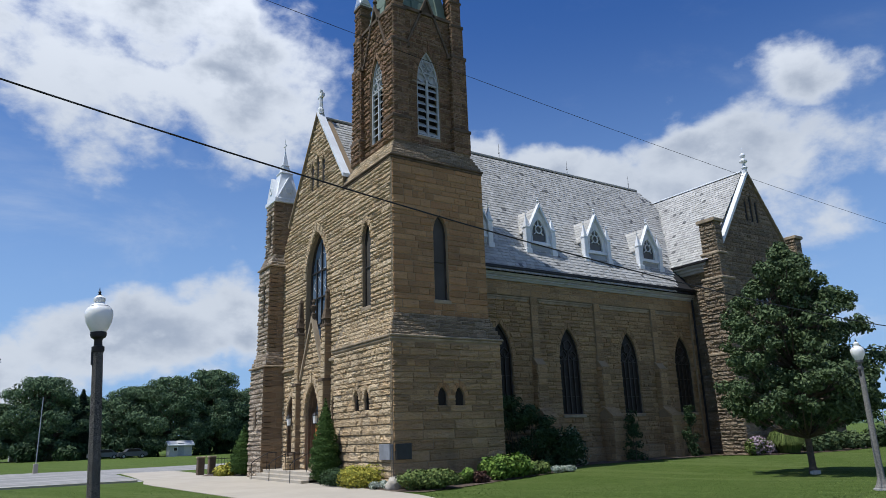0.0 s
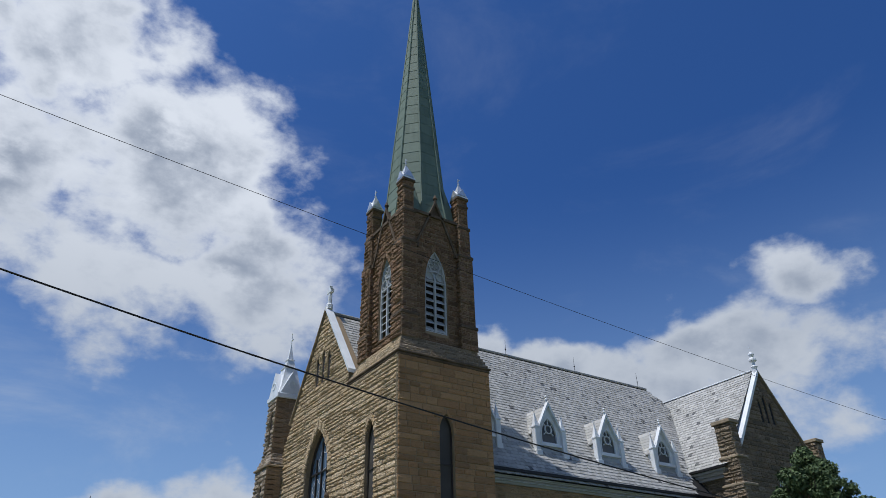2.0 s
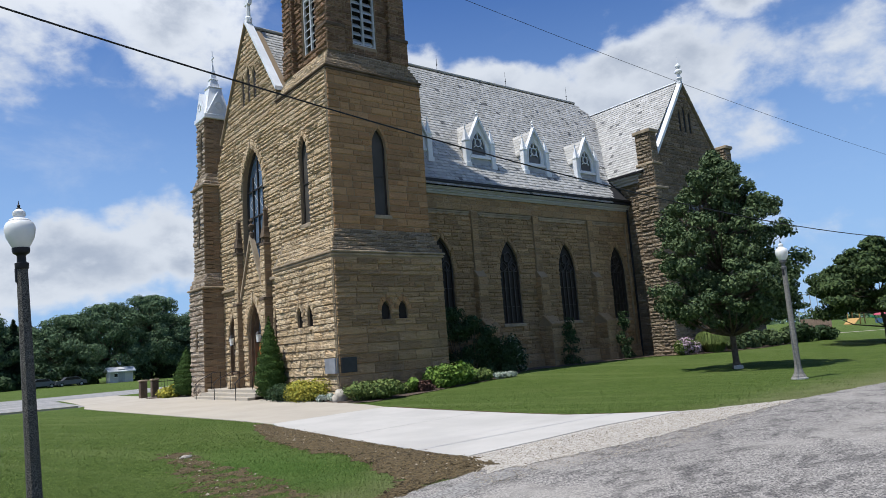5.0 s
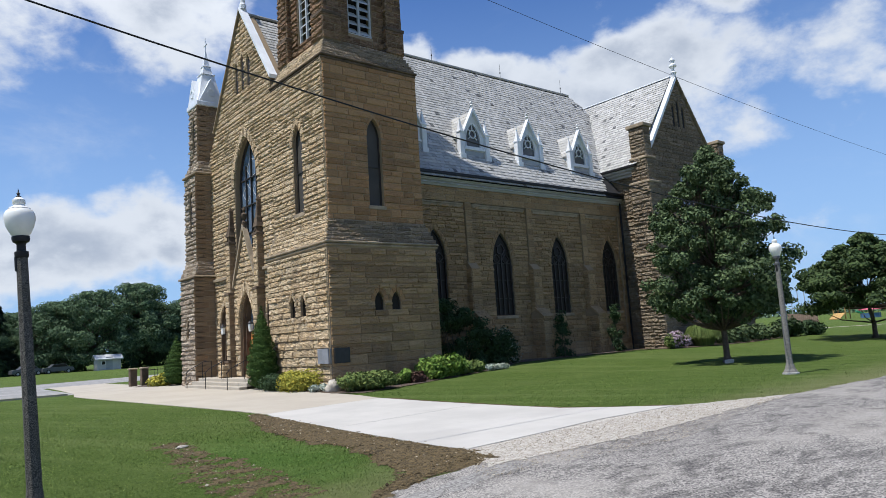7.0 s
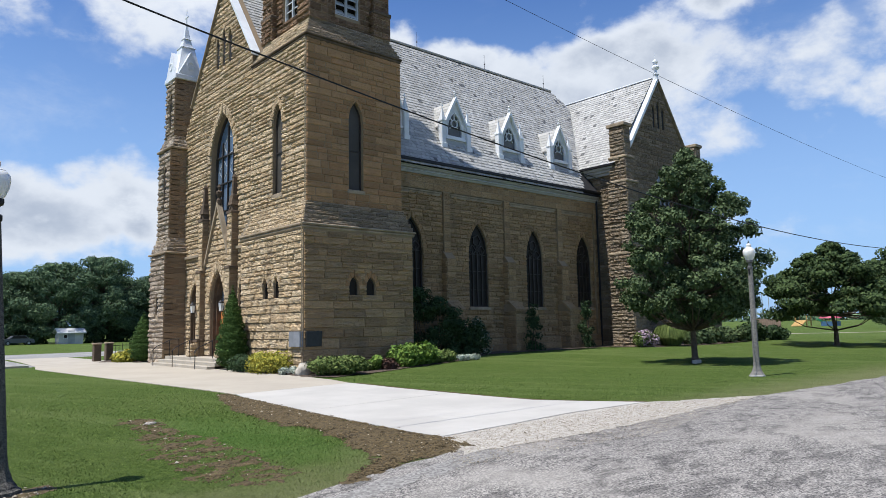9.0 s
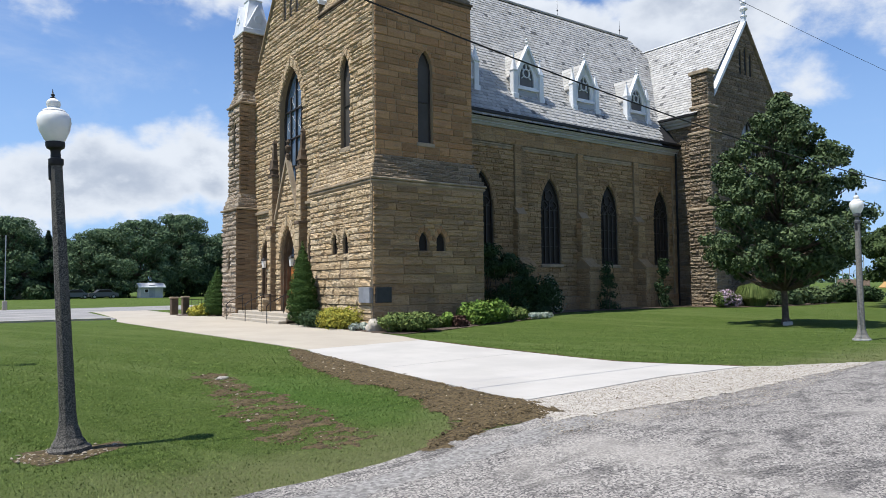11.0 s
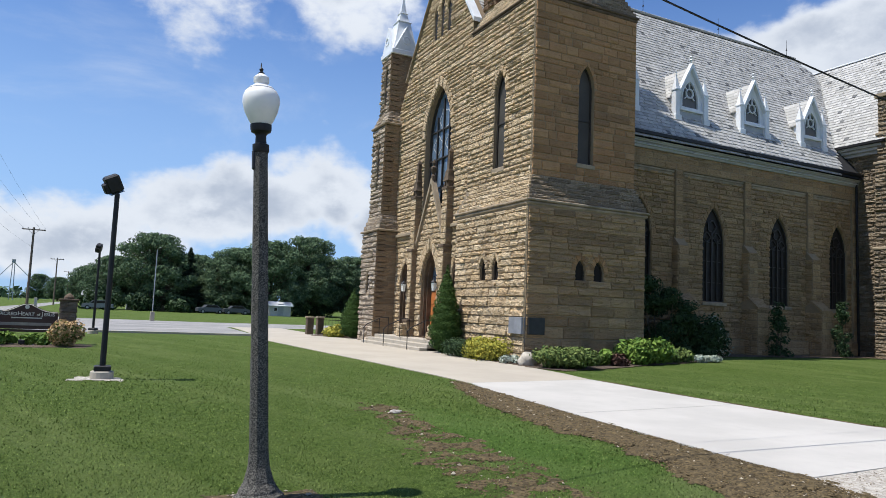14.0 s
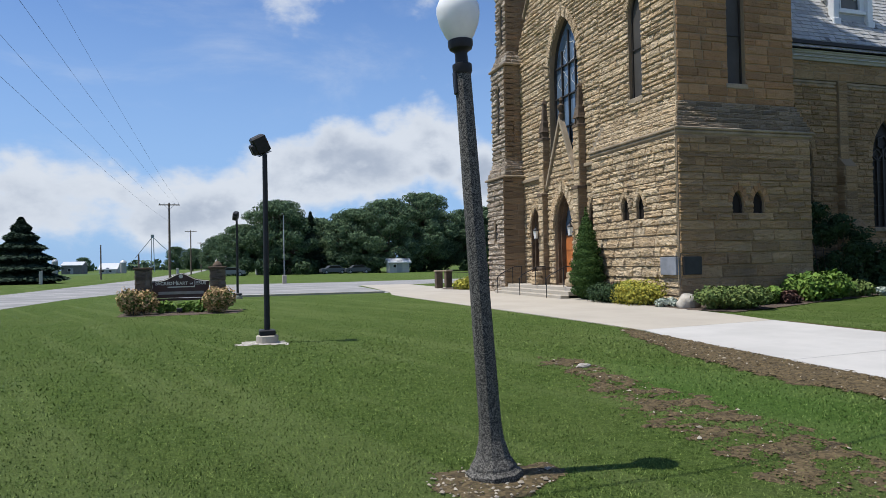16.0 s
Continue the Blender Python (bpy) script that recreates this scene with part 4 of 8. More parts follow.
# gable coping with a cross
m = M()
apex_z = 19.4
for s in (-1, 1):
    end = 3.35 if s < 0 else 3.95
    poly = [(-0.14, CY, apex_z), (-0.14, CY + s * end, apex_z - GABLE * end), (-0.14, CY + s * end, apex_z - GABLE * end - (0.2 if s < 0 else 0.1)), (-0.14, CY, apex_z - (0.2 if s < 0 else 0.1))]
    part("coping", M().prism(poly, (0.42, 0, 0)), WHITE if s < 0 else DRESSED, church, "white coping along the gable" if s < 0 else "thin weathered coping along the gable")
m = M()
m.lathe(0.1, CY, [(0.2, 19.3), (0.2, 19.55), (0.13, 19.65), (0.12, 20.2)], 8)
m.box(0.02, CY - 0.08, 20.1, 0.18, CY + 0.08, 20.75)
m.box(0.0, CY - 0.28, 20.3, 0.2, CY + 0.28, 20.5)
part("cross", m, WHITE, church, "white stone cross on the gable")

# big window behind storm glass
m = frame_ring(M(), FRONT, big, -0.34, -0.24, 0.09)
for k in (-1, 0, 1):
    bar(m, FRONT, CY + k * 0.62, 6.3, CY + k * 0.62, 11.9 if k == 0 else 11.1, -0.33, -0.25, 0.07)
for z in (7.6, 9.0, 10.4):
    bar(m, FRONT, CY - 1.3, z, CY + 1.3, z, -0.33, -0.25, 0.06)
win = part("great_window", m, LEAD, church, "tall pointed front window behind storm glass")
part("pane", pane(M(), FRONT, big, -0.36, 0.02), GLASS_STORM, win)
# Tracery hoops, pale and before the glass to mimic its curved reflections.
for tu, tz, tr, lobes in ((CY, 10.9, 0.5, 5), (CY - 0.62, 9.7, 0.42, 4), (CY + 0.62, 9.7, 0.42, 4)):
    part("tracery", hoop(M(), FRONT, tu, tz, tr, -0.335, -0.325, 0.033, 16, lobes), LOUVRE, win)
for o in gable_slits:
    part("louvre", pane(M(), FRONT, o, -0.07, 0.02), DARKWOOD, church)

# portal: gable, two piers with pinnacles
m, st, st_side = M(), M(), M()
PF = Face((-0.14, 0), (0, 1), (-1, 0))
def portal_top(u):
    return 7.75 - 2.05 * abs(u - CY)
portal_top.peaks = [CY]
wall(m, PF, CY - 1.45, CY + 1.45, 0.4, portal_top, 0.14, [main_door])
lay(st, PF, coursed(CY - 1.45, CY + 1.45, 0.5, 7.6, (0.2, 0.3), (0.3, 0.7), [main_door], lambda z: (CY - (7.65 - z) / 2.05, CY + (7.65 - z) / 2.05)), 0.09)
voussoirs(st, PF, main_door, 0.09, 6)
portal = part("portal", m, MORTAR, church, "gabled stone portal with pinnacled piers")
for s in (-1, 1):
    part("coping", M().prism([PF.at(CY, -0.1, 8.0), PF.at(CY + s * 1.55, -0.1, 8.0 - 2.05 * 1.55), PF.at(CY + s * 1.55, -0.1, 7.76 - 2.05 * 1.55), PF.at(CY, -0.1, 7.72)], PF.n * 0.24), DRESSED, portal, "weathered stone coping")
    u = CY + s * 1.68
    for za, zb, d in ((0.3, 1.2, 0.52), (1.2, 4.6, 0.44), (4.6, 7.2, 0.36)):
        part("pier", M().box(-d, u - 0.23, za, 0.0, u + 0.23, zb), MORTAR_SIDE, portal)
        lay(st, Face((-d, 0), (0, 1), (-1, 0)), coursed(u - 0.23, u + 0.23, za, zb, (0.24, 0.34), (0.3, 0.5)), 0.05)
        lay(st_side, Face((0, u - 0.23), (1, 0), (0, -1)), coursed(-d, 0.0, za, zb, (0.24, 0.34), (0.3, 0.5)), 0.02)
        part("pier_cap", M().chamfer_box(-d - 0.05, u - 0.27, zb - 0.06, 0.0, u + 0.27, zb + 0.08, 0.02), DARK_TRIM, portal)
    cop = M().box(-0.30, u - 0.17, 7.2, 0.02, u + 0.17, 8.0)
    cop.lathe(-0.14, u, [(0.33, 7.55), (0.3, 7.62), (0.2, 8.0), (0.16, 8.1), (0.11, 8.85), (0.14, 8.9), (0.1, 8.98), (0.02, 9.1)], 4, math.pi / 4)
    for q in (-1, 1):
        cop.prism([(-0.34, u + q * 0.2, 7.25), (-0.34, u, 7.75), (-0.34, u, 7.55), (-0.34, u + q * 0.12, 7.25)], (0.1, 0, 0))
    part("pinnacle", cop, DARK_TRIM, portal, "dark stone pinnacle")
cop = M().lathe(-0.15, CY, [(0.12, 7.75), (0.14, 8.05), (0.07, 8.15), (0.16, 8.35), (0.17, 8.45), (0.05, 8.55), (0.1, 8.68), (0.02, 8.85)], 8)
tagged(part("stone", st, STONE_LIGHT, portal), kind="stuff")
# Side faces get their own darker brown, with the shade in it.
STONE_SHADED = stone_material("shade_brown_sandstone", (0.36, 0.265, 0.165), (0.24, 0.172, 0.108), (0.32, 0.21, 0.125), True, 0.6, 0.2)
tagged(part("stone", st_side, STONE_SHADED, portal, "smooth pier sides, dark brown for their shade"), kind="stuff")
part("finial", cop, DARK_TRIM, portal)

# doors
def door_leaves(o, mat, label, d=-0.36, transom=2.75):
    m = frame_ring(M(), FRONT, o, d - 0.05, d + 0.06, 0.08)
    bar(m, FRONT, o.u - o.w, transom, o.u + o.w, transom, d - 0.05, d + 0.07, 0.12)
    door = part("door", m, DARKWOOD, church, label)
    part("pane", pane(M(), FRONT, Arch(o.u, o.w, transom, max(o.spring, transom + 0.02), o.apex), d - 0.04, 0.02), GLASS_STORM, door)
    for s in (-1, 1):
        ua, ub = sorted((o.u + s * 0.01, o.u + s * (o.w - 0.08)))
        lm = M().box(*FRONT.at(ua, d - 0.04, 0.47)[:], *FRONT.at(ub, d + 0.02, transom - 0.06)[:])
        for za, zb in ((0.62, 1.15), (1.3, 1.9), (2.02, 2.58)):
            lm.chamfer_box(*[f(a, b) for f in (min,) for a, b in zip(FRONT.at(ua + 0.1, d + 0.015, za), FRONT.at(ub - 0.1, d + 0.04, zb))],
                           *[f(a, b) for f in (max,) for a, b in zip(FRONT.at(ua + 0.1, d + 0.015, za), FRONT.at(ub - 0.1, d + 0.04, zb))], 0.01)
        leaf = part("door_leaf", lm, mat, door)
        hu = o.u + s * 0.1
        part("door_handle", M().tube(FRONT.at(hu, d + 0.07, 1.35), FRONT.at(hu, d + 0.07, 1.65), 0.015), SILVER, leaf)
    return door


# Jamb lining coloured dark brown to hold the doorway's shade.
JAMB = plain_material("shade_brown_moulded_jamb", (0.135, 0.092, 0.060), 0.9, 0, 0.2, 0.3, 2.5, 25, 0.02, 0.6)
for o, depth in ((main_door, 0.35), (left_door, 0.33), (right_door, 0.33)):
    part("door_jamb", frame_ring(M(), FRONT, o, -depth, 0.02, 0.07), JAMB, church, "moulded stone jamb, dark for the shade in the doorway")
    part("door_jamb", frame_ring(M(), FRONT, o, -depth, -0.12, 0.14), JAMB, church)
door_leaves(main_door, ORANGE_DOOR, "orange-brown panelled double door under a pointed arch")
door_leaves(left_door, DARK_DOOR, "narrow panelled door in a pointed arch", -0.34, 2.65)
door_leaves(right_door, DARK_DOOR, "narrow panelled door in a pointed arch", -0.34, 2.65)
part("string_course", M().chamfer_box(-0.16, 9.9, 5.45, 0.02, 12.5, 5.6, 0.02), DRESSED, church)
part("string_course", M().chamfer_box(-0.16, 5.15, 5.45, 0.02, 6.2, 5.6, 0.02), DRESSED, church)

# stair turret
tst, tside, stages = M(), M(), []
turret_bits = []
TX, TY = 0.15, 13.55
tiers = ((0.0, 5.75, 1.22, 1.16), (6.65, 11.5, 0.98, 0.94), (12.3, 15.55, 0.74, 0.72))
slits = {0: Arch(TY + 0.1, 0.19, 2.6, 3.3, 3.6, 0.15), 1: Arch(TY, 0.2, 8.0, 10.3, 10.7, 0.15), 2: Arch(TY, 0.2, 12.8, 14.6, 14.95, 0.12)}
for i, (za, zb, hx, hy) in enumerate(tiers):
    f = Face((TX - hx, 0), (0, 1), (-1, 0))
    g = Face((0, TY - hy), (1, 0), (0, -1))
    tur = M()
    stages.append(tur)
    wall(tur, f, TY - hy, TY + hy, za, zb, 0.4, [slits[i]])
    tur.box(TX - hx + 0.41, TY - hy, za, TX + hx, TY + hy, zb)
    tur.box(TX - hx, TY - hy, za, TX - hx + 0.42, TY - hy + 0.2, zb)
    tur.box(TX - hx, TY + hy - 0.2, za, TX - hx + 0.42, TY + hy, zb)
    lay(tst, f, coursed(TY - hy, TY + hy, za, zb, (0.2, 0.32), (0.4, 0.9), [slits[i]]), 0.12)
    lay(tside, g, coursed(TX - hx - 0.115, 0.0 if i < 2 else TX + hx, za, zb, (0.22, 0.34), (0.5, 1.2)), 0.015)
    tur.box(TX - hx + 0.3, TY - 0.3, za + 0.5, TX - hx + 0.36, TY + 0.3, zb - 0.2)
    if i < 2:
        nx, ny = tiers[i + 1][2], tiers[i + 1][3]
        nz = tiers[i + 1][0]
        turret_bits.append(M().chamfer_box(TX - hx - 0.15, TY - hy - 0.13, zb + 0.02, TX + hx, TY + hy + 0.13, zb + 0.13, 0.03))
        for k in range(3):
            q = k / 3
            ax, ay = hx + (nx - hx) * q, hy + (ny - hy) * q
            z0, z1 = zb + 0.16 + (nz - zb - 0.16) * q, zb + 0.16 + (nz - zb - 0.16) * (k + 1) / 3
            turret_bits.append(M().box(TX - ax + 0.02, TY - ay + 0.02, z0, TX + ax, TY + ay, z1))
            lay(tst, Face((TX - ax + 0.02, 0), (0, 1), (-1, 0)), coursed(TY - ay, TY + ay, z0, z1, (0.5, 0.6), (0.5, 0.9)), 0.06)
            lay(tst, Face((0, TY - ay + 0.02), (1, 0), (0, -1)), coursed(TX - ax, TX + ax, z0, z1, (0.5, 0.6), (0.5, 0.9)), 0.05)
slit_panes = [pane(M(), Face((TX - t_[2], 0), (0, 1), (-1, 0)), slits[i], -0.09, 0.02) for i, t_ in enumerate(tiers)]
# Turret front coloured paler for sunlight; its side takes the shade tone.
STONE_TURRET = stone_material("sunlit_turret_stone", (0.70, 0.60, 0.475), (0.42, 0.345, 0.265), (0.56, 0.44, 0.33), True, 1.0)
turret = part("stair_turret", stages[0], MORTAR, church, "slim stone stair turret with stepped stages")
tagged(part("stone", tst, STONE_TURRET, turret), kind="stuff")
tagged(part("stone", tside, STONE_SHADED, turret, "smooth turret side, dark brown for its shade"), kind="stuff")
for stage in stages[1:]:
    part("turret_stage", stage, MORTAR, turret)
for slit_pane in slit_panes:
    part("pane", slit_pane, DARKWOOD, turret, "dark slit window")
for bit in turret_bits:
    part("string_course", bit, DRESSED, turret)
m = M()
m.chamfer_box(TX - 0.86, TY - 0.84, 15.52, TX + 0.86, TY + 0.84, 15.8, 0.03)
m.lathe(TX, TY, [(1.10, 15.8), (0.86, 16.3), (0.58, 17.25), (0.50, 17.55)], 4, math.pi / 4)
m.chamfer_box(TX - 0.40, TY - 0.40, 17.55, TX + 0.40, TY + 0.40, 17.62, 0.02)
m.lathe(TX, TY, [(0.42, 17.62), (0.27, 18.1)], 4, math.pi / 4)
m.chamfer_box(TX - 0.23, TY - 0.23, 18.1, TX + 0.23, TY + 0.23, 18.16, 0.02)
m.lathe(TX, TY, [(0.24, 18.16), (0.07, 18.95), (0.05, 19.1)], 4, math.pi / 4)
for f in (Face((TX - 0.80, 0), (0, 1), (-1, 0)), Face((0, TY - 0.78), (1, 0), (0, -1))):
    c = TY if f.n.x else TX
    m.prism([f.at(c - 0.70, -0.55, 15.8), f.at(c + 0.70, -0.55, 15.8), f.at(c, -0.55, 17.2)], f.n * 0.57)
    hoop(m, f, c, 16.35, 0.2, 0.02, 0.05, 0.05, 12)
m.tube((TX, TY, 19.0), (TX, TY, 19.95), 0.035, 0.02, 6)
m.box(TX - 0.03, TY - 0.2, 19.45, TX + 0.03, TY + 0.2, 19.53)
part("turret_cap", m, WHITE_METAL, turret, "white metal spirelet with small gables and a cross")

# lightning conductor down the tower corner
part("conductor", M().path([(-0.44, -0.42, 0.3), (-0.44, -0.42, 5.7), (-0.46, -0.44, 6.0), (-0.14, -0.12, 6.9), (-0.14, -0.12, 13.7)], 0.014, 6), plain_material("tarnished_copper_cable", (0.33, 0.25, 0.15), 0.6, 0.3), church, "thin metal lightning conductor on the tower corner")

# ---------------------------------------------------------------- nave
NY = 2.3
NAVE = Face((0, NY), (1, 0), (0, -1))
NAVE_OUT = Face((0, NY - 0.14), (1, 0), (0, -1))
nave_windows = [Arch(x, 0.72, 2.65, 5.55, 7.17, 0.26) for x in (7.3, 11.92, 16.5, 21.15)]
butts = (9.58, 14.12, 18.78)
m = M()
wall(m, NAVE, 4.7, 22.75, -0.2, 9.5, 0.6, nave_windows)
m.box(4.7, NY - 0.14, 8.62, 22.58, NY, 9.5)
for x in butts:
    m.box(x - 0.22, NY - 0.14, 5.4, x + 0.22, NY, 8.62)
m.box(22.2, NY - 0.14, 0, 22.58, NY, 8.62)
m.box(4.7, NY - 0.22, -0.1, 22.58, NY, 1.0)
nave_wall = part("nave_wall", m, MORTAR_SIDE, church, "shaded sandstone nave wall with shallow panels")
st = lay(M(), NAVE, coursed(4.9, 22.2, 1.0, 8.6, (0.16, 0.3), (0.35, 1.0), nave_windows + [Arch(x, 0.22, 1.0, 8.6, 8.7, 0) for x in butts]), 0.09)
lay(st, NAVE_OUT, coursed(4.9, 22.58, 8.64, 9.45, (0.24, 0.34), (0.5, 1.1)), 0.02)
for x in butts:
    lay(st, NAVE_OUT, coursed(x - 0.22, x + 0.22, 5.4, 8.62, (0.26, 0.4), (0.44, 0.5)), 0.02)
lay(st, NAVE_OUT, coursed(22.2, 22.58, 1.0, 8.62, (0.24, 0.36), (0.4, 0.9)), 0.02)
lay(st, Face((0, NY - 0.22), (1, 0), (0, -1)), coursed(4.9, 22.58, 0.0, 0.98, (0.28, 0.36), (0.6, 1.2)), 0.03)
for o in nave_windows:
    voussoirs(st, NAVE, o, 0.04, 6)
tagged(part("stone", st, STONE_NAVE, nave_wall, "coursed brown sandstone blocks of the nave"), kind="stuff")
for x0, x1 in ((5.0, 9.3), (9.86, 13.84), (14.4, 18.5), (19.06, 22.15)):     # stepped heads of the panels
    m = M().chamfer_box(x0, NY - 0.10, 8.50, x1, NY, 8.60, 0.01)
    m.chamfer_box(x0 + 0.1, NY - 0.06, 8.38, x1 - 0.1, NY, 8.505, 0.01)
    part("corbel_course", m, DRESSED, nave_wall)
for x in butts:
    b, bs = M(), M()
    for za, zb, d, hw in ((-0.1, 2.45, 0.95, 0.36), (2.45, 5.15, 0.42, 0.30)):
        b.box(x - hw, NY - d, za, x + hw, NY, zb)
        nd = 0.40 if za < 0 else 0.10
        b.prism([(x - hw, NY - d, zb), (x - hw, NY - nd, zb + (0.45 if za < 0 else 0.38)), (x - hw, NY, zb + 0.3), (x - hw, NY, zb)], (2 * hw, 0, 0))
        lay(bs, Face((0, NY - d), (1, 0), (0, -1)), coursed(x - hw, x + hw, max(za, 0), zb, (0.24, 0.36), (0.3, 0.7)), 0.04)
        lay(bs, Face((x - hw, 0), (0, 1), (-1, 0)), coursed(NY - d, NY, max(za, 0), zb, (0.24, 0.36), (0.3, 0.7)), 0.05)
    buttress = part("buttress", b, MORTAR_SIDE, church, "stepped stone buttress with sloped weatherings")
    tagged(part("stone", bs, STONE_NAVE, buttress), kind="stuff")
    w_ = M()
    w_.add([(x - 0.40, NY - 1.0, 2.43), (x + 0.40, NY - 1.0, 2.43), (x + 0.40, NY - 0.38, 2.95), (x - 0.40, NY - 0.38, 2.95),
            (x - 0.40, NY - 1.0, 2.53), (x + 0.40, NY - 1.0, 2.53), (x + 0.40, NY - 0.38, 3.05), (x - 0.40, NY - 0.38, 3.05)],
           [(0, 1, 2, 3), (4, 5, 6, 7), (0, 1, 5, 4), (1, 2, 6, 5), (2, 3, 7, 6), (3, 0, 4, 7)])
    part("weathering", w_, STONE_NAVE, buttress)
for o in nave_windows:
    m = frame_ring(M(), NAVE, o, -0.17, -0.07, 0.07)
    for s in (-1, 0, 1):
        bar(m, NAVE, o.u + s * 0.34, o.sill, o.u + s * 0.34, 5.7 if s else 6.0, -0.17, -0.09, 0.05 if s else 0.07)
    for z in (3.6, 4.6, 5.5):
        bar(m, NAVE, o.u - 0.66, z, o.u + 0.66, z, -0.165, -0.11, 0.03)
    hoop(m, NAVE, o.u, 6.25, 0.27, -0.17, -0.09, 0.05, 14, 5)
    for s in (-1, 1):
        hoop(m, NAVE, o.u + s * 0.33, 5.72, 0.22, -0.17, -0.09, 0.04, 12, 4)
    win = part("nave_window", m, LEAD, church, "tall pointed nave window with leaded glass and tracery")
    part("pane", pane(M(), NAVE, o, -0.19, 0.02), GLASS_DARK, win)
    part("window_sill", M().chamfer_box(o.u - 0.8, NY - 0.12, 2.5, o.u + 0.8, NY + 0.25, 2.66, 0.02), DRESSED, win)
m = M()
m.loft([[(x, y, z) for y, z in ((2.5, 9.36), (2.08, 9.36), (2.05, 9.44), (2.05, 9.52), (2.0, 9.54), (2.0, 9.57), (1.94, 9.60), (1.92, 9.70), (2.0, 9.73), (2.02, 9.77), (2.5, 9.77))] for x in (4.9, 22.58)])
part("cornice", m, CORNICE, church, "grey painted eaves cornice")
FILLET = plain_material("pale_painted_fillet", (0.52, 0.53, 0.53), 0.5, 0, 0.4, 0.12, 1.0, 20)
for y0, z0, z1 in ((1.975, 9.485, 9.515), (1.88, 9.675, 9.715)):
    part("cornice_fillet", M().box(4.9, y0, z0, 22.57, 2.1, z1), FILLET, church, "pale moulded line of the cornice")
# Gutter boxes made black and tall to stand for the shadow below the slates.
m = M()
m.box(4.9, 1.74, 9.90, 22.58, 2.3, 10.04)
m.box(4.9, 1.98, 9.771, 22.58, 2.3, 9.90)
part("gutter", m, BLACK, church, "eaves gutter, black for the shadow gap under the slates")

# roofs in slates
RS = 1.485                                  # rise of the nave roof
RIDGE = 19.05
def slates(m, origin, along, up, width, length, keep, w_=0.27, row=0.245, lift=0.026):
    o, a, b = Vector(origin), Vector(along).normalized(), Vector(up).normalized()
    nrm = a.cross(b)
    if nrm.z < 0:
        nrm = -nrm
    rows = int(length / row)
    for j in range(rows):
        s = rng.uniform(0, w_) if j % 2 else rng.uniform(0, w_) + w_ / 2
        u = -s
        while u < width:
            uu = u + w_ * rng.uniform(0.9, 1.1)
            u0, u1, v0, v1 = max(u, 0), min(uu, width), j * row, (j + 1) * row + 0.03
            c = o + a * ((u0 + u1) / 2) + b * (v0 + row / 2)
            if u1 - u0 > 0.04 and keep(c):
                e = rng.uniform(-0.006, 0.012)
                hgt = lift * rng.uniform(0.7, 1.4)
                p = [o + a * (u0 + 0.004) + b * (v0 + e) + nrm * hgt, o + a * (u1 - 0.004) + b * (v0 + e) + nrm * hgt, o + a * (u1 - 0.004) + b * v1 + nrm * 0.004, o + a * (u0 + 0.004) + b * v1 + nrm * 0.004,
                     o + a * (u0 + 0.004) + b * (v0 + e) - nrm * 0.004, o + a * (u1 - 0.004) + b * (v0 + e) - nrm * 0.004]
                m.add(p, [(0, 1, 2, 3), (4, 5, 1, 0)])
            u = uu
    return m


TXC, TRZ, TRS = 27.05, 18.2, 1.32          # transept: middle, ridge height, rise
def transept_z(x):
    return TRZ - TRS * abs(x - TXC)
def nave_z(y):
    return RIDGE - RS * abs(y - CY)
slope_len = math.hypot(CY - 1.75, RS * (CY - 1.75))
m = M()
y0 = 1.75
z0 = nave_z(y0)
m.add([(0.3, y0, z0), (28, y0, z0), (28, CY - 2.5, nave_z(CY - 2.5)), (25.6, CY, RIDGE), (0.3, CY, RIDGE)], [(0, 1, 2, 3, 4)])
m.add([(0.3, CY, RIDGE), (25.6, CY, RIDGE), (28, CY + 2.5, nave_z(CY - 2.5)), (28, 2 * CY - y0, z0), (0.3, 2 * CY - y0, z0)], [(0, 1, 2, 3, 4)])
m.add([(25.6, CY, RIDGE), (28, CY - 2.5, nave_z(CY - 2.5)), (28, CY + 2.5, nave_z(CY - 2.5))], [(0, 1, 2)])
nave_roof = part("roof", m, DARKWOOD, church, "steep grey slate roof of the nave")
sl = slates(M(), (0.3, y0, z0 + 0.03), (1, 0, 0), (0, 1, RS), 27.5, slope_len, lambda c: c.x < 25.6 + (CY - c.y) and c.z > transept_z(c.x) - 0.1 and not (c.x < 4.9 and c.y < 4.95))
tagged(part("slate", sl, SLATE, nave_roof, "weathered grey roofing slates"), kind="stuff")
m = M().tube((0.4, CY, RIDGE + 0.06), (25.6, CY, RIDGE + 0.06), 0.09, 0.09, 8)
part("ridge_cap", m, SLATE, nave_roof)
for x in (6.2, 12.6, 18.6, 24.8):
    r = M().tube((x, CY, RIDGE), (x, CY, RIDGE + 1.15), 0.018, 0.008, 6)
    r.lathe(x, CY, [(0.01, RIDGE + 0.42), (0.06, RIDGE + 0.48), (0.01, RIDGE + 0.54)], 8)
    part("lightning_rod", r, BLACK, nave_roof)

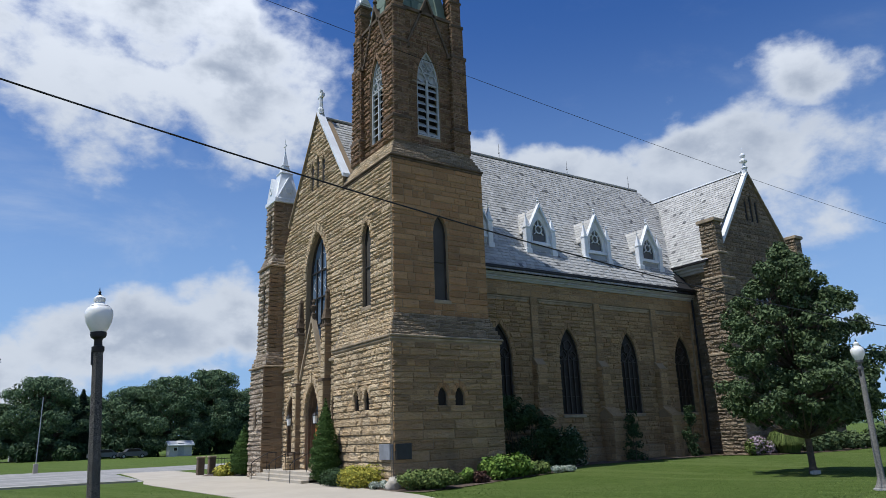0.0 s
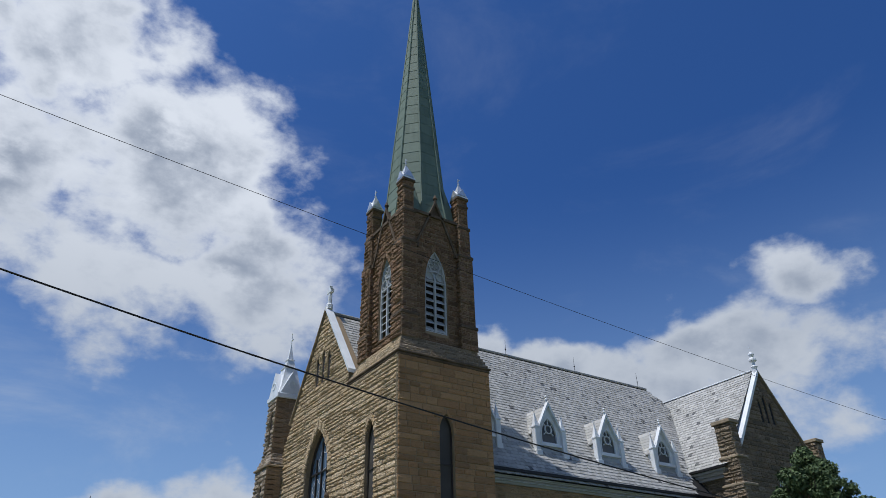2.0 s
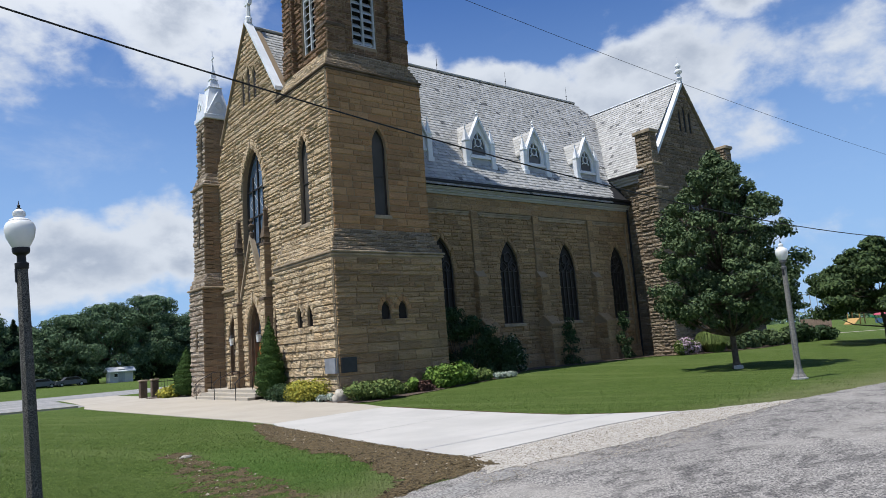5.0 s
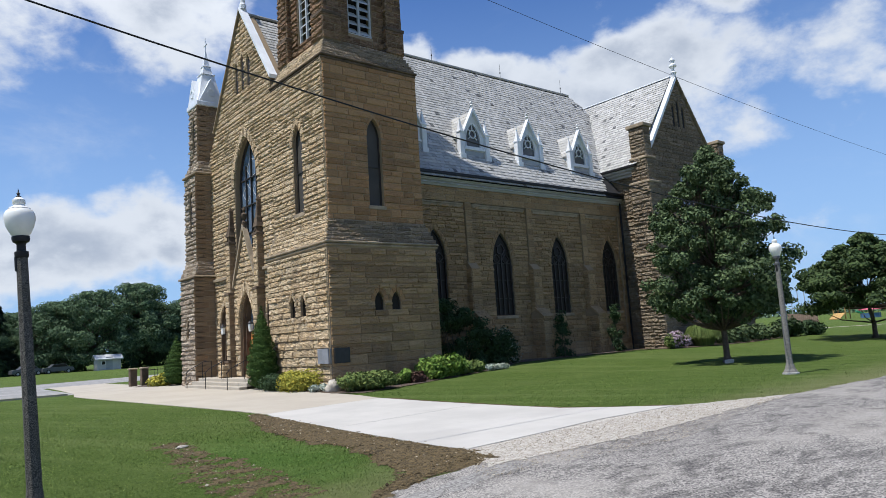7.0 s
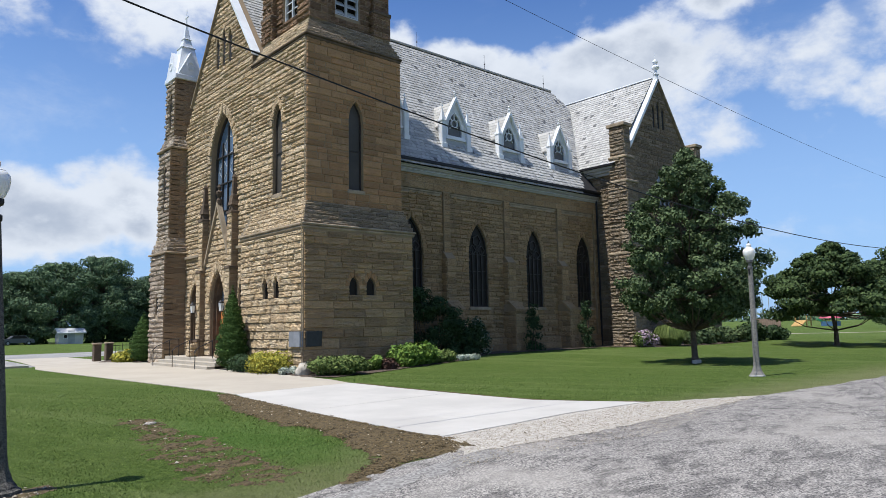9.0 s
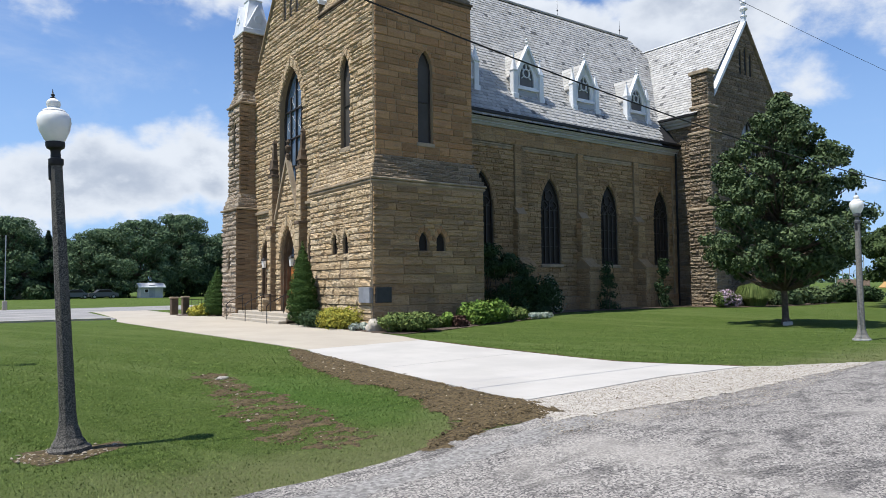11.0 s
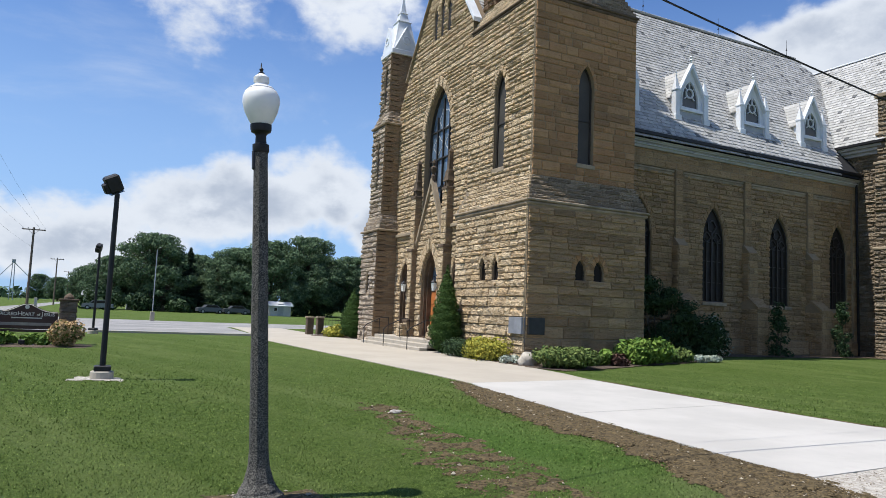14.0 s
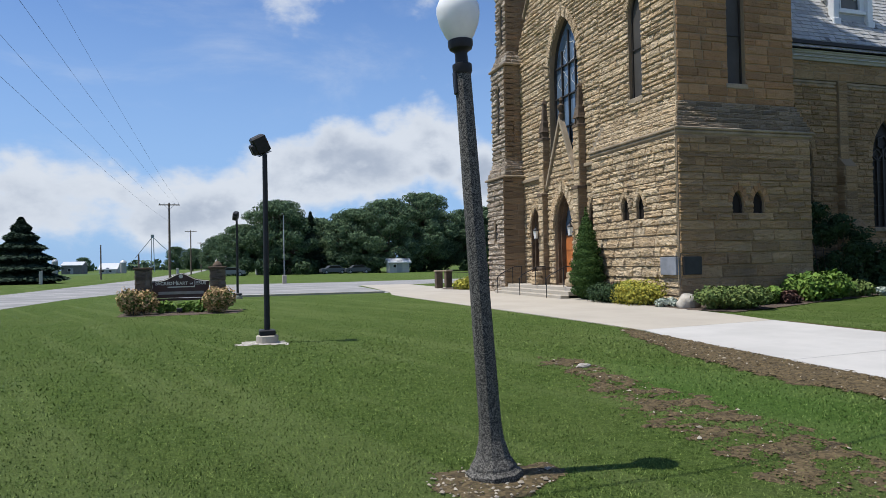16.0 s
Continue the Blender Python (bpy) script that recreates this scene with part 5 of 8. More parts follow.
# dormers
DY = 2.95
DF = Face((0, DY), (1, 0), (0, -1))
for dx in (6.55, 10.98, 15.36, 19.95):
    o = Arch(dx, 0.57, 11.95, 12.35, 13.4, 0)
    m = M()
    def dormer_top(u):
        return 14.0 - 1.72 * abs(u - dx)
    dormer_top.peaks = [dx]
    wall(m, DF, dx - 0.78, dx + 0.78, 11.35, dormer_top, 0.10, [o])
    for s in (-1, 1):
        yb = CY - (RIDGE - 12.62) / RS
        m.add([(dx + s * 0.78, DY, 11.3), (dx + s * 0.78, DY, 12.66), (dx + s * 0.78, yb + 0.3, 12.66), (dx + s * 0.74, yb + 0.3, 12.66), (dx + s * 0.74, DY, 12.66), (dx + s * 0.74, DY, 11.3)], [(0, 1, 2), (3, 4, 5), (1, 2, 3, 4)])
    dormer = part("dormer", m, WHITE, church, "white gothic dormer with a pointed window")
    c = M()
    for s in (-1, 1):                       # raking trim, corner posts and pinnacles
        c.prism([DF.at(dx, -0.05, 14.22), DF.at(dx + s * 0.82, -0.05, 12.72), DF.at(dx + s * 0.82, -0.05, 12.52), DF.at(dx, -0.05, 13.98)], DF.n * 0.24)
        px = dx + s * 0.93
        c.chamfer_box(px - 0.15, DY - 0.18, 11.22, px + 0.15, DY + 0.12, 12.75, 0.02)
        c.chamfer_box(px - 0.20, DY - 0.23, 11.22, px + 0.20, DY + 0.15, 11.5, 0.02)
        c.chamfer_box(px - 0.18, DY - 0.21, 12.68, px + 0.18, DY + 0.15, 12.78, 0.015)
        c.lathe(px, DY - 0.03, [(0.19, 12.78), (0.05, 13.35), (0.03, 13.45)], 4, math.pi / 4)
        c.tube((px, DY - 0.03, 13.35), (px, DY - 0.03, 13.72), 0.02, 0.015, 6)
        c.tube((px - 0.1, DY - 0.03, 13.58), (px + 0.1, DY - 0.03, 13.58), 0.018, 0.018, 6)
    c.chamfer_box(dx - 0.75, DY - 0.14, 11.78, dx + 0.75, DY + 0.05, 11.92, 0.015)
    part("trim", c, WHITE, dormer)
    # Flat grey panel stands in for the shade below the sill.
    part("panel", M().box(dx - 0.72, DY - 0.035, 11.40, dx + 0.72, DY - 0.004, 11.74), GUTTER, dormer, "grey panel for the shaded wall under the window")
    k = M()
    k.lathe(dx, DY - 0.05, [(0.05, 14.1), (0.05, 14.3), (0.10, 14.36), (0.03, 14.44), (0.08, 14.52), (0.01, 14.6)], 8)
    part("finial", k, WHITE, dormer)
    fr = frame_ring(M(), DF, o, -0.09, 0.03, 0.06)
    hoop(fr, DF, dx, 12.72, 0.22, -0.07, 0.02, 0.05, 16)
    for a in range(4):
        q = math.pi * (0.25 + a / 2)
        bar(fr, DF, dx + 0.22 * math.cos(q), 12.72 + 0.22 * math.sin(q), dx + 0.46 * math.cos(q), 12.72 + 0.42 * math.sin(q), -0.07, 0.0, 0.04)
    bar(fr, DF, dx, 12.94, dx, 13.4, -0.07, 0.0, 0.04)
    win = part("window", fr, WHITE, dormer)
    part("pane", pane(M(), DF, o, -0.08, 0.015), GLASS_DORMER, win)
    r = M()
    for s in (-1, 1):                       # small slated roof behind the face
        yb0, yb1 = CY - (RIDGE - 14.0) / RS, CY - (RIDGE - 12.5) / RS
        for q in range(7):                  # overlapping slate courses
            ka, kb = q / 7, (q + 1) / 7 + 0.03
            xa, xb, za, zb = dx + s * 0.86 * ka, dx + s * 0.86 * kb, 14.0 - 1.48 * ka, 14.0 - 1.48 * kb
            ya, yb = yb0 + (yb1 - yb0) * ka + 0.1, yb0 + (yb1 - yb0) * kb + 0.1
            cut = [0.0, *sorted(rng.uniform(0.1, 0.9) for _ in range(3)), 1.0]
            for c0, c1 in zip(cut, cut[1:]):
                p0, p1, p2, p3 = [(x, DY - 0.02 + (y - DY + 0.02) * k, z) for x, y, z, k in ((xa, ya, za, c0), (xa, ya, za, c1), (xb, yb, zb, c1), (xb, yb, zb, c0))]
                lifts = (0.035, 0.035, 0.07, 0.07)
                r.add([p0, p1, p2, p3] + [(p[0], p[1], p[2] + k) for p, k in zip((p0, p1, p2, p3), lifts)], [(3, 2, 1, 0), (4, 5, 6, 7), (0, 3, 7, 4), (2, 3, 7, 6), (0, 1, 5, 4), (1, 2, 6, 5)])
    part("dormer_roof", r, SLATE, dormer)

# ---------------------------------------------------------------- transept
TY0 = 0.05
TF = Face((0, TY0), (1, 0), (0, -1))
TW = Face((22.6, 0), (0, 1), (-1, 0))
def t_gable(u):
    return 17.85 - 1.40 * abs(u - TXC)
t_gable.peaks = [TXC]
slit = [Arch(TXC + k * 0.58, 0.16, 14.5, 15.85 + (0.28 if k == 0 else 0), 16.2 + (0.28 if k == 0 else 0), 0.12) for k in (-1, 0, 1)]
rose = Arch(TXC + 0.25, 1.13, 4.3, 9.95, 11.85, 0.33)
m = M()
wall(m, TF, 22.7, 31.4, -0.2, t_gable, 0.6, slit + [rose])
wall(m, TW, TY0, 3.4, -0.2, 11.5, 0.4)
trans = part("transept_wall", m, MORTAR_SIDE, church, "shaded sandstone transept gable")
st = lay(M(), TF, coursed(22.8, 31.3, 0.0, 17.7, (0.22, 0.36), (0.4, 1.0), slit + [rose], lambda z: (TXC - (17.8 - z) / 1.40, TXC + (17.8 - z) / 1.40)), 0.09)
voussoirs(st, TF, rose, 0.05, 6)
for o in slit:
    voussoirs(st, TF, o, 0.04, 3)
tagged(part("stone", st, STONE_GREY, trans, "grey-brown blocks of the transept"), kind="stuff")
st = lay(M(), TW, coursed(TY0, 3.4, 0.0, 11.5, (0.2, 0.3), (0.4, 0.9)), 0.10)
tagged(part("stone", st, STONE_GREY, trans), kind="stuff")
for o in slit:
    part("louvre", pane(M(), TF, o, -0.07, 0.02), DARKWOOD, trans)
fr = frame_ring(M(), TF, rose, -0.20, -0.1, 0.1)
for s in (-1, 0, 1):
    bar(fr, TF, rose.u + s * 0.56, 4.3, rose.u + s * 0.56, 11.6 if s == 0 else 10.8, -0.2, -0.1, 0.08)
for z in (5.5, 6.8, 8.1, 9.4):
    bar(fr, TF, rose.u - 1.08, z, rose.u + 1.08, z, -0.19, -0.11, 0.06)
win = part("transept_window", fr, LEAD, church, "large pointed transept window")
part("pane", pane(M(), TF, rose, -0.22, 0.02), GLASS_PALE, win)
for bx, sgn in ((22.64, 1), (31.46, -1)):   # corner buttresses
    b, bs, caps = M(), M(), []
    for za, zb, out, inn, d in ((-0.1, 5.85, 0.89, 0.56, 0.90), (5.85, 10.35, 0.69, 0.46, 0.65), (10.35, 11.95, 0.44, 0.41, 0.45), (11.95, 14.0, 0.34, 0.34, 0.35)):
        x0, x1 = (bx - out, bx + inn) if sgn > 0 else (bx - inn, bx + out)
        b.box(x0, TY0 - d, za, x1, TY0 + 0.7, zb)
        lay(bs, Face((0, TY0 - d), (1, 0), (0, -1)), coursed(x0, x1, max(za, 0), zb, (0.24, 0.36), (0.4, 0.9)), 0.04)
        lay(bs, Face((x0, 0), (0, 1), (-1, 0)), coursed(TY0 - d, TY0 + 0.7, max(za, 0), zb, (0.16, 0.28), (0.4, 1.0)), 0.12)
        caps.append(M().chamfer_box(x0 - 0.08, TY0 - d - 0.08, zb - 0.05, x1 + 0.08, TY0 + 0.78, zb + 0.10, 0.03))
    caps.append(M().chamfer_box(bx - 0.47, TY0 - 0.48, 13.95, bx + 0.47, TY0 + 0.84, 14.17, 0.03))
    buttress = part("buttress", b, MORTAR_SIDE, church, "tall corner buttress of the transept with a flat cap")
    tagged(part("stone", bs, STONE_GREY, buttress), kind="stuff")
    for bc in caps:
        part("cap", bc, DRESSED, buttress)
for s in (-1, 1):
    low = 0.16 if s > 0 else 0.30
    m = M().prism([TF.at(TXC, -0.45, 18.2), TF.at(TXC + s * 3.7, -0.45, 18.2 - 1.40 * 3.7), TF.at(TXC + s * 3.7, -0.45, 18.2 - low - 1.40 * 3.7), TF.at(TXC, -0.45, 18.2 - low)], TF.n * 0.6)
    part("coping", m, WHITE if s < 0 else DRESSED, church, "white coping along the transept gable" if s < 0 else "thin stone coping along the transept gable")
m = M()
m.lathe(TXC, TY0, [(0.15, z) if k == 0 else (k, z) for k, z in ((0, 17.95), (0, 18.33), (0.22, 18.43), (0.10, 18.54), (0.10, 18.72), (0.26, 18.86), (0.26, 18.95), (0.09, 19.1), (0.19, 19.28), (0.17, 19.38), (0.05, 19.49))], 8)
m.tube((TXC, TY0, 19.47), (TXC, TY0, 19.94), 0.012, 0.008, 5)
part("finial", m, WHITE, church, "white leaf finial on the transept gable")
m = M()
for s in (-1, 1):
    m.add([(TXC, TY0 + 0.2, TRZ), (TXC, 14.5, TRZ), (TXC + s * 4.95, 14.5, transept_z(TXC + 4.95)), (TXC + s * 4.95, TY0 + 0.2, transept_z(TXC + 4.95))], [(0, 1, 2, 3)])
troof = part("roof", m, DARKWOOD, church, "steep slate roof of the transept")
sl = slates(M(), (TXC - 4.98, TY0 + 0.2, transept_z(TXC - 4.98) + 0.03), (0, 1, 0), (1, 0, TRS), 8.6, math.hypot(4.98, TRS * 4.98), lambda c: c.z > nave_z(c.y) - 0.1 or c.x > 25.6 + (CY - c.y))
tagged(part("slate", sl, SLATE, troof, "pale weathered slates"), kind="stuff")
m = M().tube((TXC, TY0 + 0.3, TRZ + 0.05), (TXC, 10, TRZ + 0.05), 0.06, 0.06, 8)
part("ridge_cap", m, WHITE_METAL, troof)
m = M()
m.box(22.38, TY0 + 0.5, 11.02, 22.6, 3.6, 11.2)
m.box(22.26, TY0 + 0.5, 11.2, 22.6, 3.6, 11.38)
m.box(22.14, TY0 + 0.5, 11.38, 22.6, 3.6, 11.52)
part("cornice", m, CORNICE, church, "stepped grey cornice under the transept eaves")
part("gutter", M().box(21.98, TY0 + 0.3, 11.53, 22.3, 3.7, 11.65), BLACK, church, "eaves gutter, black for the shadow gap under the slates of the transept")
m = M().tube((22.42, 2.05, 0.2), (22.42, 2.05, 9.6), 0.06, 0.06, 8)
part("downpipe", m, BLACK, church, "dark downpipe in the corner")
# plaques at the tower corner
m = M().chamfer_box(-0.2, -0.40, 1.0, 0.5, -0.3, 1.6, 0.01)
part("plaque", m, plain_material("dark_bronze", (0.05, 0.05, 0.05), 0.4, 0.6), church, "dark bronze plaque on the tower base")
m = M().chamfer_box(-0.45, -0.3, 1.0, -0.3, 0.55, 1.6, 0.01)
part("plaque", m, plain_material("grey_granite_plaque", (0.22, 0.23, 0.25), 0.35), church, "grey stone plaque on the tower base")

# blocks of the tower base, each a piece of its own
shapes = {}
def stone_pieces(face, blocks, relief, mat, parent, turn):
    r = random.Random(int(relief * 1000))
    for a, b, za, zb in blocks:
        kind = (max(1, min(5, round((b - a) / 0.25))), r.randrange(4), turn)
        if kind not in shapes:
            w_, h_ = kind[0] * 0.25, 0.3
            verts, faces = stone_grid(-w_ / 2, w_ / 2, -h_ / 2, h_ / 2, relief, r)
            me = bpy.data.meshes.new("stone")
            me.from_pydata([(face.a * u + face.n * d + Vector((0, 0, z)))[:] for u, d, z in verts], [], faces)
            me.materials.append(mat)
            shapes[kind] = (me, w_, h_)
        me, w_, h_ = shapes[kind]
        ob = linked("stone", me, mat, parent)
        k = (b - a) / w_
        along = (k, 1, 1) if abs(face.a.x) > 0.5 else (1, k, 1)
        ob.matrix_basis = Matrix.Translation(face.at((a + b) / 2, 0, (za + zb) / 2)) @ Matrix.Diagonal((*along[:2], (zb - za) / h_, 1))


stone_pieces(FRONT_LOW, coursed(-0.28, 5.15, 0.0, 2.7, (0.28, 0.40), (0.5, 1.3), (), None, random.Random(21)) + coursed(-0.28, 5.15, 2.7, 5.64, (0.17, 0.30), (0.35, 1.0), front_low_arches, None, random.Random(23)), 0.09, STONE_PIECE, tower_base_front, 0)
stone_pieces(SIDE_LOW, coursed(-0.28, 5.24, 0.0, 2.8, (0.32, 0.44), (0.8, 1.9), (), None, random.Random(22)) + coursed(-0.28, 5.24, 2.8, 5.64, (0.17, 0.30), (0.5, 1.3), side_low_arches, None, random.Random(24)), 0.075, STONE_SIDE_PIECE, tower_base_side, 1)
vs = M()
for o in front_low_arches:
    voussoirs(vs, FRONT_LOW, o, 0.07, 3)
tagged(part("arch_stone", vs, STONE_LIGHT, tower_base_front), kind="stuff")
vs = M()
for o in side_low_arches:
    voussoirs(vs, SIDE_LOW, o, 0.03, 3)
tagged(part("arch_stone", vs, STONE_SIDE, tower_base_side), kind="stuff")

# ---------------------------------------------------------------- ground
def drape(me, lift):
    """Lays a flat patch on the uneven ground."""
    bm = bmesh.new()
    bm.from_mesh(me)
    bmesh.ops.triangulate(bm, faces=bm.faces)
    for _ in range(6):
        far = []
        for e in bm.edges:
            c = (e.verts[0].co + e.verts[1].co) / 2
            if e.calc_length() > 0.75 and -26 < c.x < 12 and -25 < c.y < -2:
                far.append(e)
        if not far:
            break
        bmesh.ops.subdivide_edges(bm, edges=far, cuts=1)
        bmesh.ops.triangulate(bm, faces=bm.faces)
    for v in bm.verts:
        v.co.z = rise(v.co.x, v.co.y) + lift
    bmesh.ops.recalc_face_normals(bm, faces=bm.faces)
    for f in bm.faces:
        if f.normal.z < 0:
            f.normal_flip()
    bm.to_mesh(me)
    bm.free()


def sheet(name, pts, z, mat, label, kind="structure", category="ground", thick=0.0):
    m = M()
    if thick and category != "bed":
        m.prism([(x, y, z - thick) for x, y in pts], (0, 0, thick))
        ob = part(name, m, mat)
    else:
        m.add([(x, y, 0) for x, y in pts], [tuple(range(len(pts)))])
        ob = part(name, m, mat)
        drape(ob.data, z)
    return tagged(ob, label, category, "", kind)


def inside(px, py, poly):
    """Which of the points lie in a polygon."""
    hit = np.zeros(len(px), bool)
    n = len(poly)
    for i in range(n):
        (ax, ay), (bx, by) = poly[i], poly[(i + 1) % n]
        if ay == by:
            continue
        cross = ((ay > py) != (by > py)) & (px < (bx - ax) * (py - ay) / (by - ay) + ax)
        hit ^= cross
    return hit


def worn(name, poly, cell, z, mat, label, seed, category="soil", bumps=0.018, ragged=0.22, holes=0.0):
    """Bare ground: one lumpy sheet with a ragged, broken edge and, if wanted, holes where the grass grows through."""
    lo_x, hi_x = min(p[0] for p in poly) - 0.2, max(p[0] for p in poly) + 0.2
    lo_y, hi_y = min(p[1] for p in poly) - 0.2, max(p[1] for p in poly) + 0.2
    nx, ny = int((hi_x - lo_x) / cell) + 1, int((hi_y - lo_y) / cell) + 1
    r = np.random.RandomState(seed)
    gx, gy = np.meshgrid(lo_x + cell * np.arange(nx), lo_y + cell * np.arange(ny))
    gx, gy = gx.ravel() + r.uniform(-0.38, 0.38, nx * ny) * cell, gy.ravel() + r.uniform(-0.38, 0.38, nx * ny) * cell
    d = np.full(nx * ny, 9.0)
    for (ax, ay), (bx, by) in zip(poly, poly[1:] + poly[:1]):
        k = np.clip(((gx - ax) * (bx - ax) + (gy - ay) * (by - ay)) / ((bx - ax) ** 2 + (by - ay) ** 2), 0, 1)
        d = np.minimum(d, np.hypot(gx - ax - k * (bx - ax), gy - ay - k * (by - ay)))
    d = np.where(inside(gx, gy, poly), d, -d)
    off = Vector((seed * 7.3, seed * 3.1, 0))
    verts, grade = [], []
    for x, y, e in zip(gx, gy, d):
        q = Vector((x, y, 0)) + off
        coarse, fine = noise.noise(q * 1.9), noise.noise(q * 7.0)
        g = e + ragged * (0.7 * coarse + 0.6 * fine)
        if holes:
            g = min(g, 0.30 - holes + 0.35 * noise.noise(q * 2.6) + 0.22 * fine)
        lump = bumps * (0.6 * fine + 0.5 * noise.noise(q * 19.0) + 0.5) * max(0.0, min(1.0, g / 0.12))
        verts.append((x, y, rise(x, y) + z + lump))
        grade.append(g)
    faces = []
    for j in range(ny - 1):
        for i in range(nx - 1):
            c = (j * nx + i, j * nx + i + 1, (j + 1) * nx + i + 1, (j + 1) * nx + i)
            if sum(grade[k] for k in c) > 0:
                faces.append(c)
    used = sorted({k for c in faces for k in c})
    at = {k: i for i, k in enumerate(used)}
    m = M().add([verts[k] for k in used], [tuple(at[k] for k in c) for c in faces])
    ob = part(name, m, mat, None, "", True)
    for p in ob.data.polygons:
        if p.normal.z < 0:
            p.flip()
    return tagged(ob, label, category, "", "stuff")


def wavy(pts, step=0.5, amount=0.08, seed=1):
    """Roughens the outline of a patch."""
    r = random.Random(seed)
    out = []
    for (ax, ay), (bx, by) in zip(pts, pts[1:] + pts[:1]):
        n = max(1, int(math.hypot(bx - ax, by - ay) / step))
        for i in range(n):
            k = 0 if i == 0 else amount
            out.append((ax + (bx - ax) * i / n + r.uniform(-k, k), ay + (by - ay) * i / n + r.uniform(-k, k)))
    return out


def rise(x, y):
    """The height of the gently rising lawn beside the church."""
    def s(t):
        t = max(0.0, min(1.0, t))
        return t * t * (3 - 2 * t)
    bank = 0.26 * s((x - 2) / 9) * s((y + 9) / 8.5) * (1 - s((x - 45) / 15)) * (1 - s((y - 20) / 5))
    dip = 0.21 * s((-6.9 - x) / 4) * s((-5 - y) / 8) * (1 - s((-17 - y) / 5)) * (1 - s((-17 - x) / 6))
    return bank - dip


xs = [-2500, -600, -150, -60, -40, -32] + [-28 + 0.8 * i for i in range(28)] + [-5.5 + 1.5 * i for i in range(44)] + [64, 72, 80, 120, 300, 900, 2500]
ys = [-2500, -600, -150, -60, -34, -28] + [-25 + 0.8 * i for i in range(30)] + [-0.8 + i for i in range(30)] + [34, 40, 80, 150, 400, 1000, 2500]
m = M()
m.add([(x, y, rise(x, y)) for y in ys for x in xs], [(j * len(xs) + i, j * len(xs) + i + 1, (j + 1) * len(xs) + i + 1, (j + 1) * len(xs) + i) for j in range(len(ys) - 1) for i in range(len(xs) - 1)])
tagged(part("ground", m, GRASS, None, "", True), "mown green lawn and fields reaching the horizon", "ground", "", "structure")
road = [(-60, -17.5), (-12.6, -17.45), (-11.3, -17.15), (-10.4, -17.1), (-9.0, -16.95), (-7.6, -16.95), (-6.9, -16.45), (-5, -16.5), (-1.3, -16.4), (0.3, -16.5), (2, -17.1), (12, -17.6), (80, -17.8), (80, -30), (-60, -30)]
sheet("road", wavy(road, 0.4, 0.07), 0.008, ASPHALT, "worn grey chip-seal lane", category="road")
gravel = [(-7.7, -17.3), (-6.97, -16.0), (-6.0, -15.9), (-3.5, -15.7), (-1.05, -15.82), (0.3, -16.5), (1.8, -17.1), (-2, -17.3), (-5, -17.5)]
sheet("gravel_strip", wavy(gravel, 0.22, 0.08), 0.014, GRAVEL, "pale limestone gravel along the concrete edge")
new_walk = [(-6.95, -16.02), (-7.0, -15.4), (-6.75, -12.4), (-6.5, -10.2), (-6.2, -7.6), (-5.97, -6.68), (-2.0, -6.12), (-2.2, -8.8), (-2.25, -10.7), (-2.26, -12.4), (-2.2, -13.7), (-1.78, -14.6), (-1.05, -15.85), (-3.5, -15.74), (-5.3, -15.92)]
sheet("walk_new", new_walk, 0.024, CONCRETE_NEW, "bright new concrete walk with sawn joints", category="walkway", thick=0.1)
for jx0, jy0, jx1, jy1 in ((-6.6, -11.4, -2.27, -11.0), (-5.96, -6.675, -2.02, -6.115)):
    run = Vector((jx1 - jx0, jy1 - jy0, 0))
    edge = Vector((-run.y, run.x, 0)).normalized() * 0.0035
    a, b = Vector((jx0, jy0, 0.0262)), Vector((jx1, jy1, 0.0262))
    tagged(part("walk_joint", M().prism([a - edge, b - edge, b + edge, a + edge], (0, 0, 0.0015)), CONCRETE_GREY), "narrow grey joint across the concrete walk", "joint", "walk joints", "structure")
old_walk = [(-5.97, -6.67), (-5.95, -4.9), (-6.1, -0.6), (-6.4, 6.6), (-6.6, 12), (-6.6, 14), (-6.0, 17.0), (-5.4, 24), (-5, 30.5), (-1.4, 30.5), (-1.5, 20), (-1.6, 18.9), (-0.7, 15.5), (-0.4, 14.4), (-0.3, 5.3), (-1.3, 3.0), (-1.35, -2), (-1.6, -4.4), (-2.0, -6.11)]
sheet("walk_old", old_walk, 0.020, CONCRETE_OLD, "buff concrete forecourt before the church doors", category="walkway", thick=0.1)
soil_a = [(-6.9, -16.3), (-6.98, -15.4), (-6.73, -12.4), (-6.48, -10.2), (-6.2, -7.6), (-6.0, -6.2), (-6.3, -6.2), (-6.95, -8.0), (-7.3, -9.2), (-7.7, -11.0), (-7.8, -12.2), (-7.75, -13.5), (-7.95, -14.6), (-8.25, -15.5), (-8.4, -16.6)]
worn("bare_soil", soil_a, 0.05, 0.004, SOIL, "strip of dug brown soil beside the walk", 3, "soil", 0.03, 0.30)
soil_b = [(-9.6, -8.9), (-9.1, -9.4), (-9.2, -11.2), (-9.2, -12.5), (-9.25, -14.0), (-9.35, -15.2), (-9.5, -16.0), (-10.0, -16.2), (-10.5, -15.5), (-10.45, -14.5), (-10.25, -13.2), (-10.0, -11.8), (-9.75, -10.2)]
worn("bare_soil", soil_b, 0.04, 0.004, SOIL, "worn patch of bare stony soil in the lawn", 4, "soil", 0.02, 0.42, 0.29)
soil_c = [(-13.15, -14.5), (-12.8, -14.85), (-12.3, -14.75), (-11.9, -14.35), (-11.95, -14.1), (-12.3, -14.05), (-12.75, -13.95), (-13.05, -14.1)]
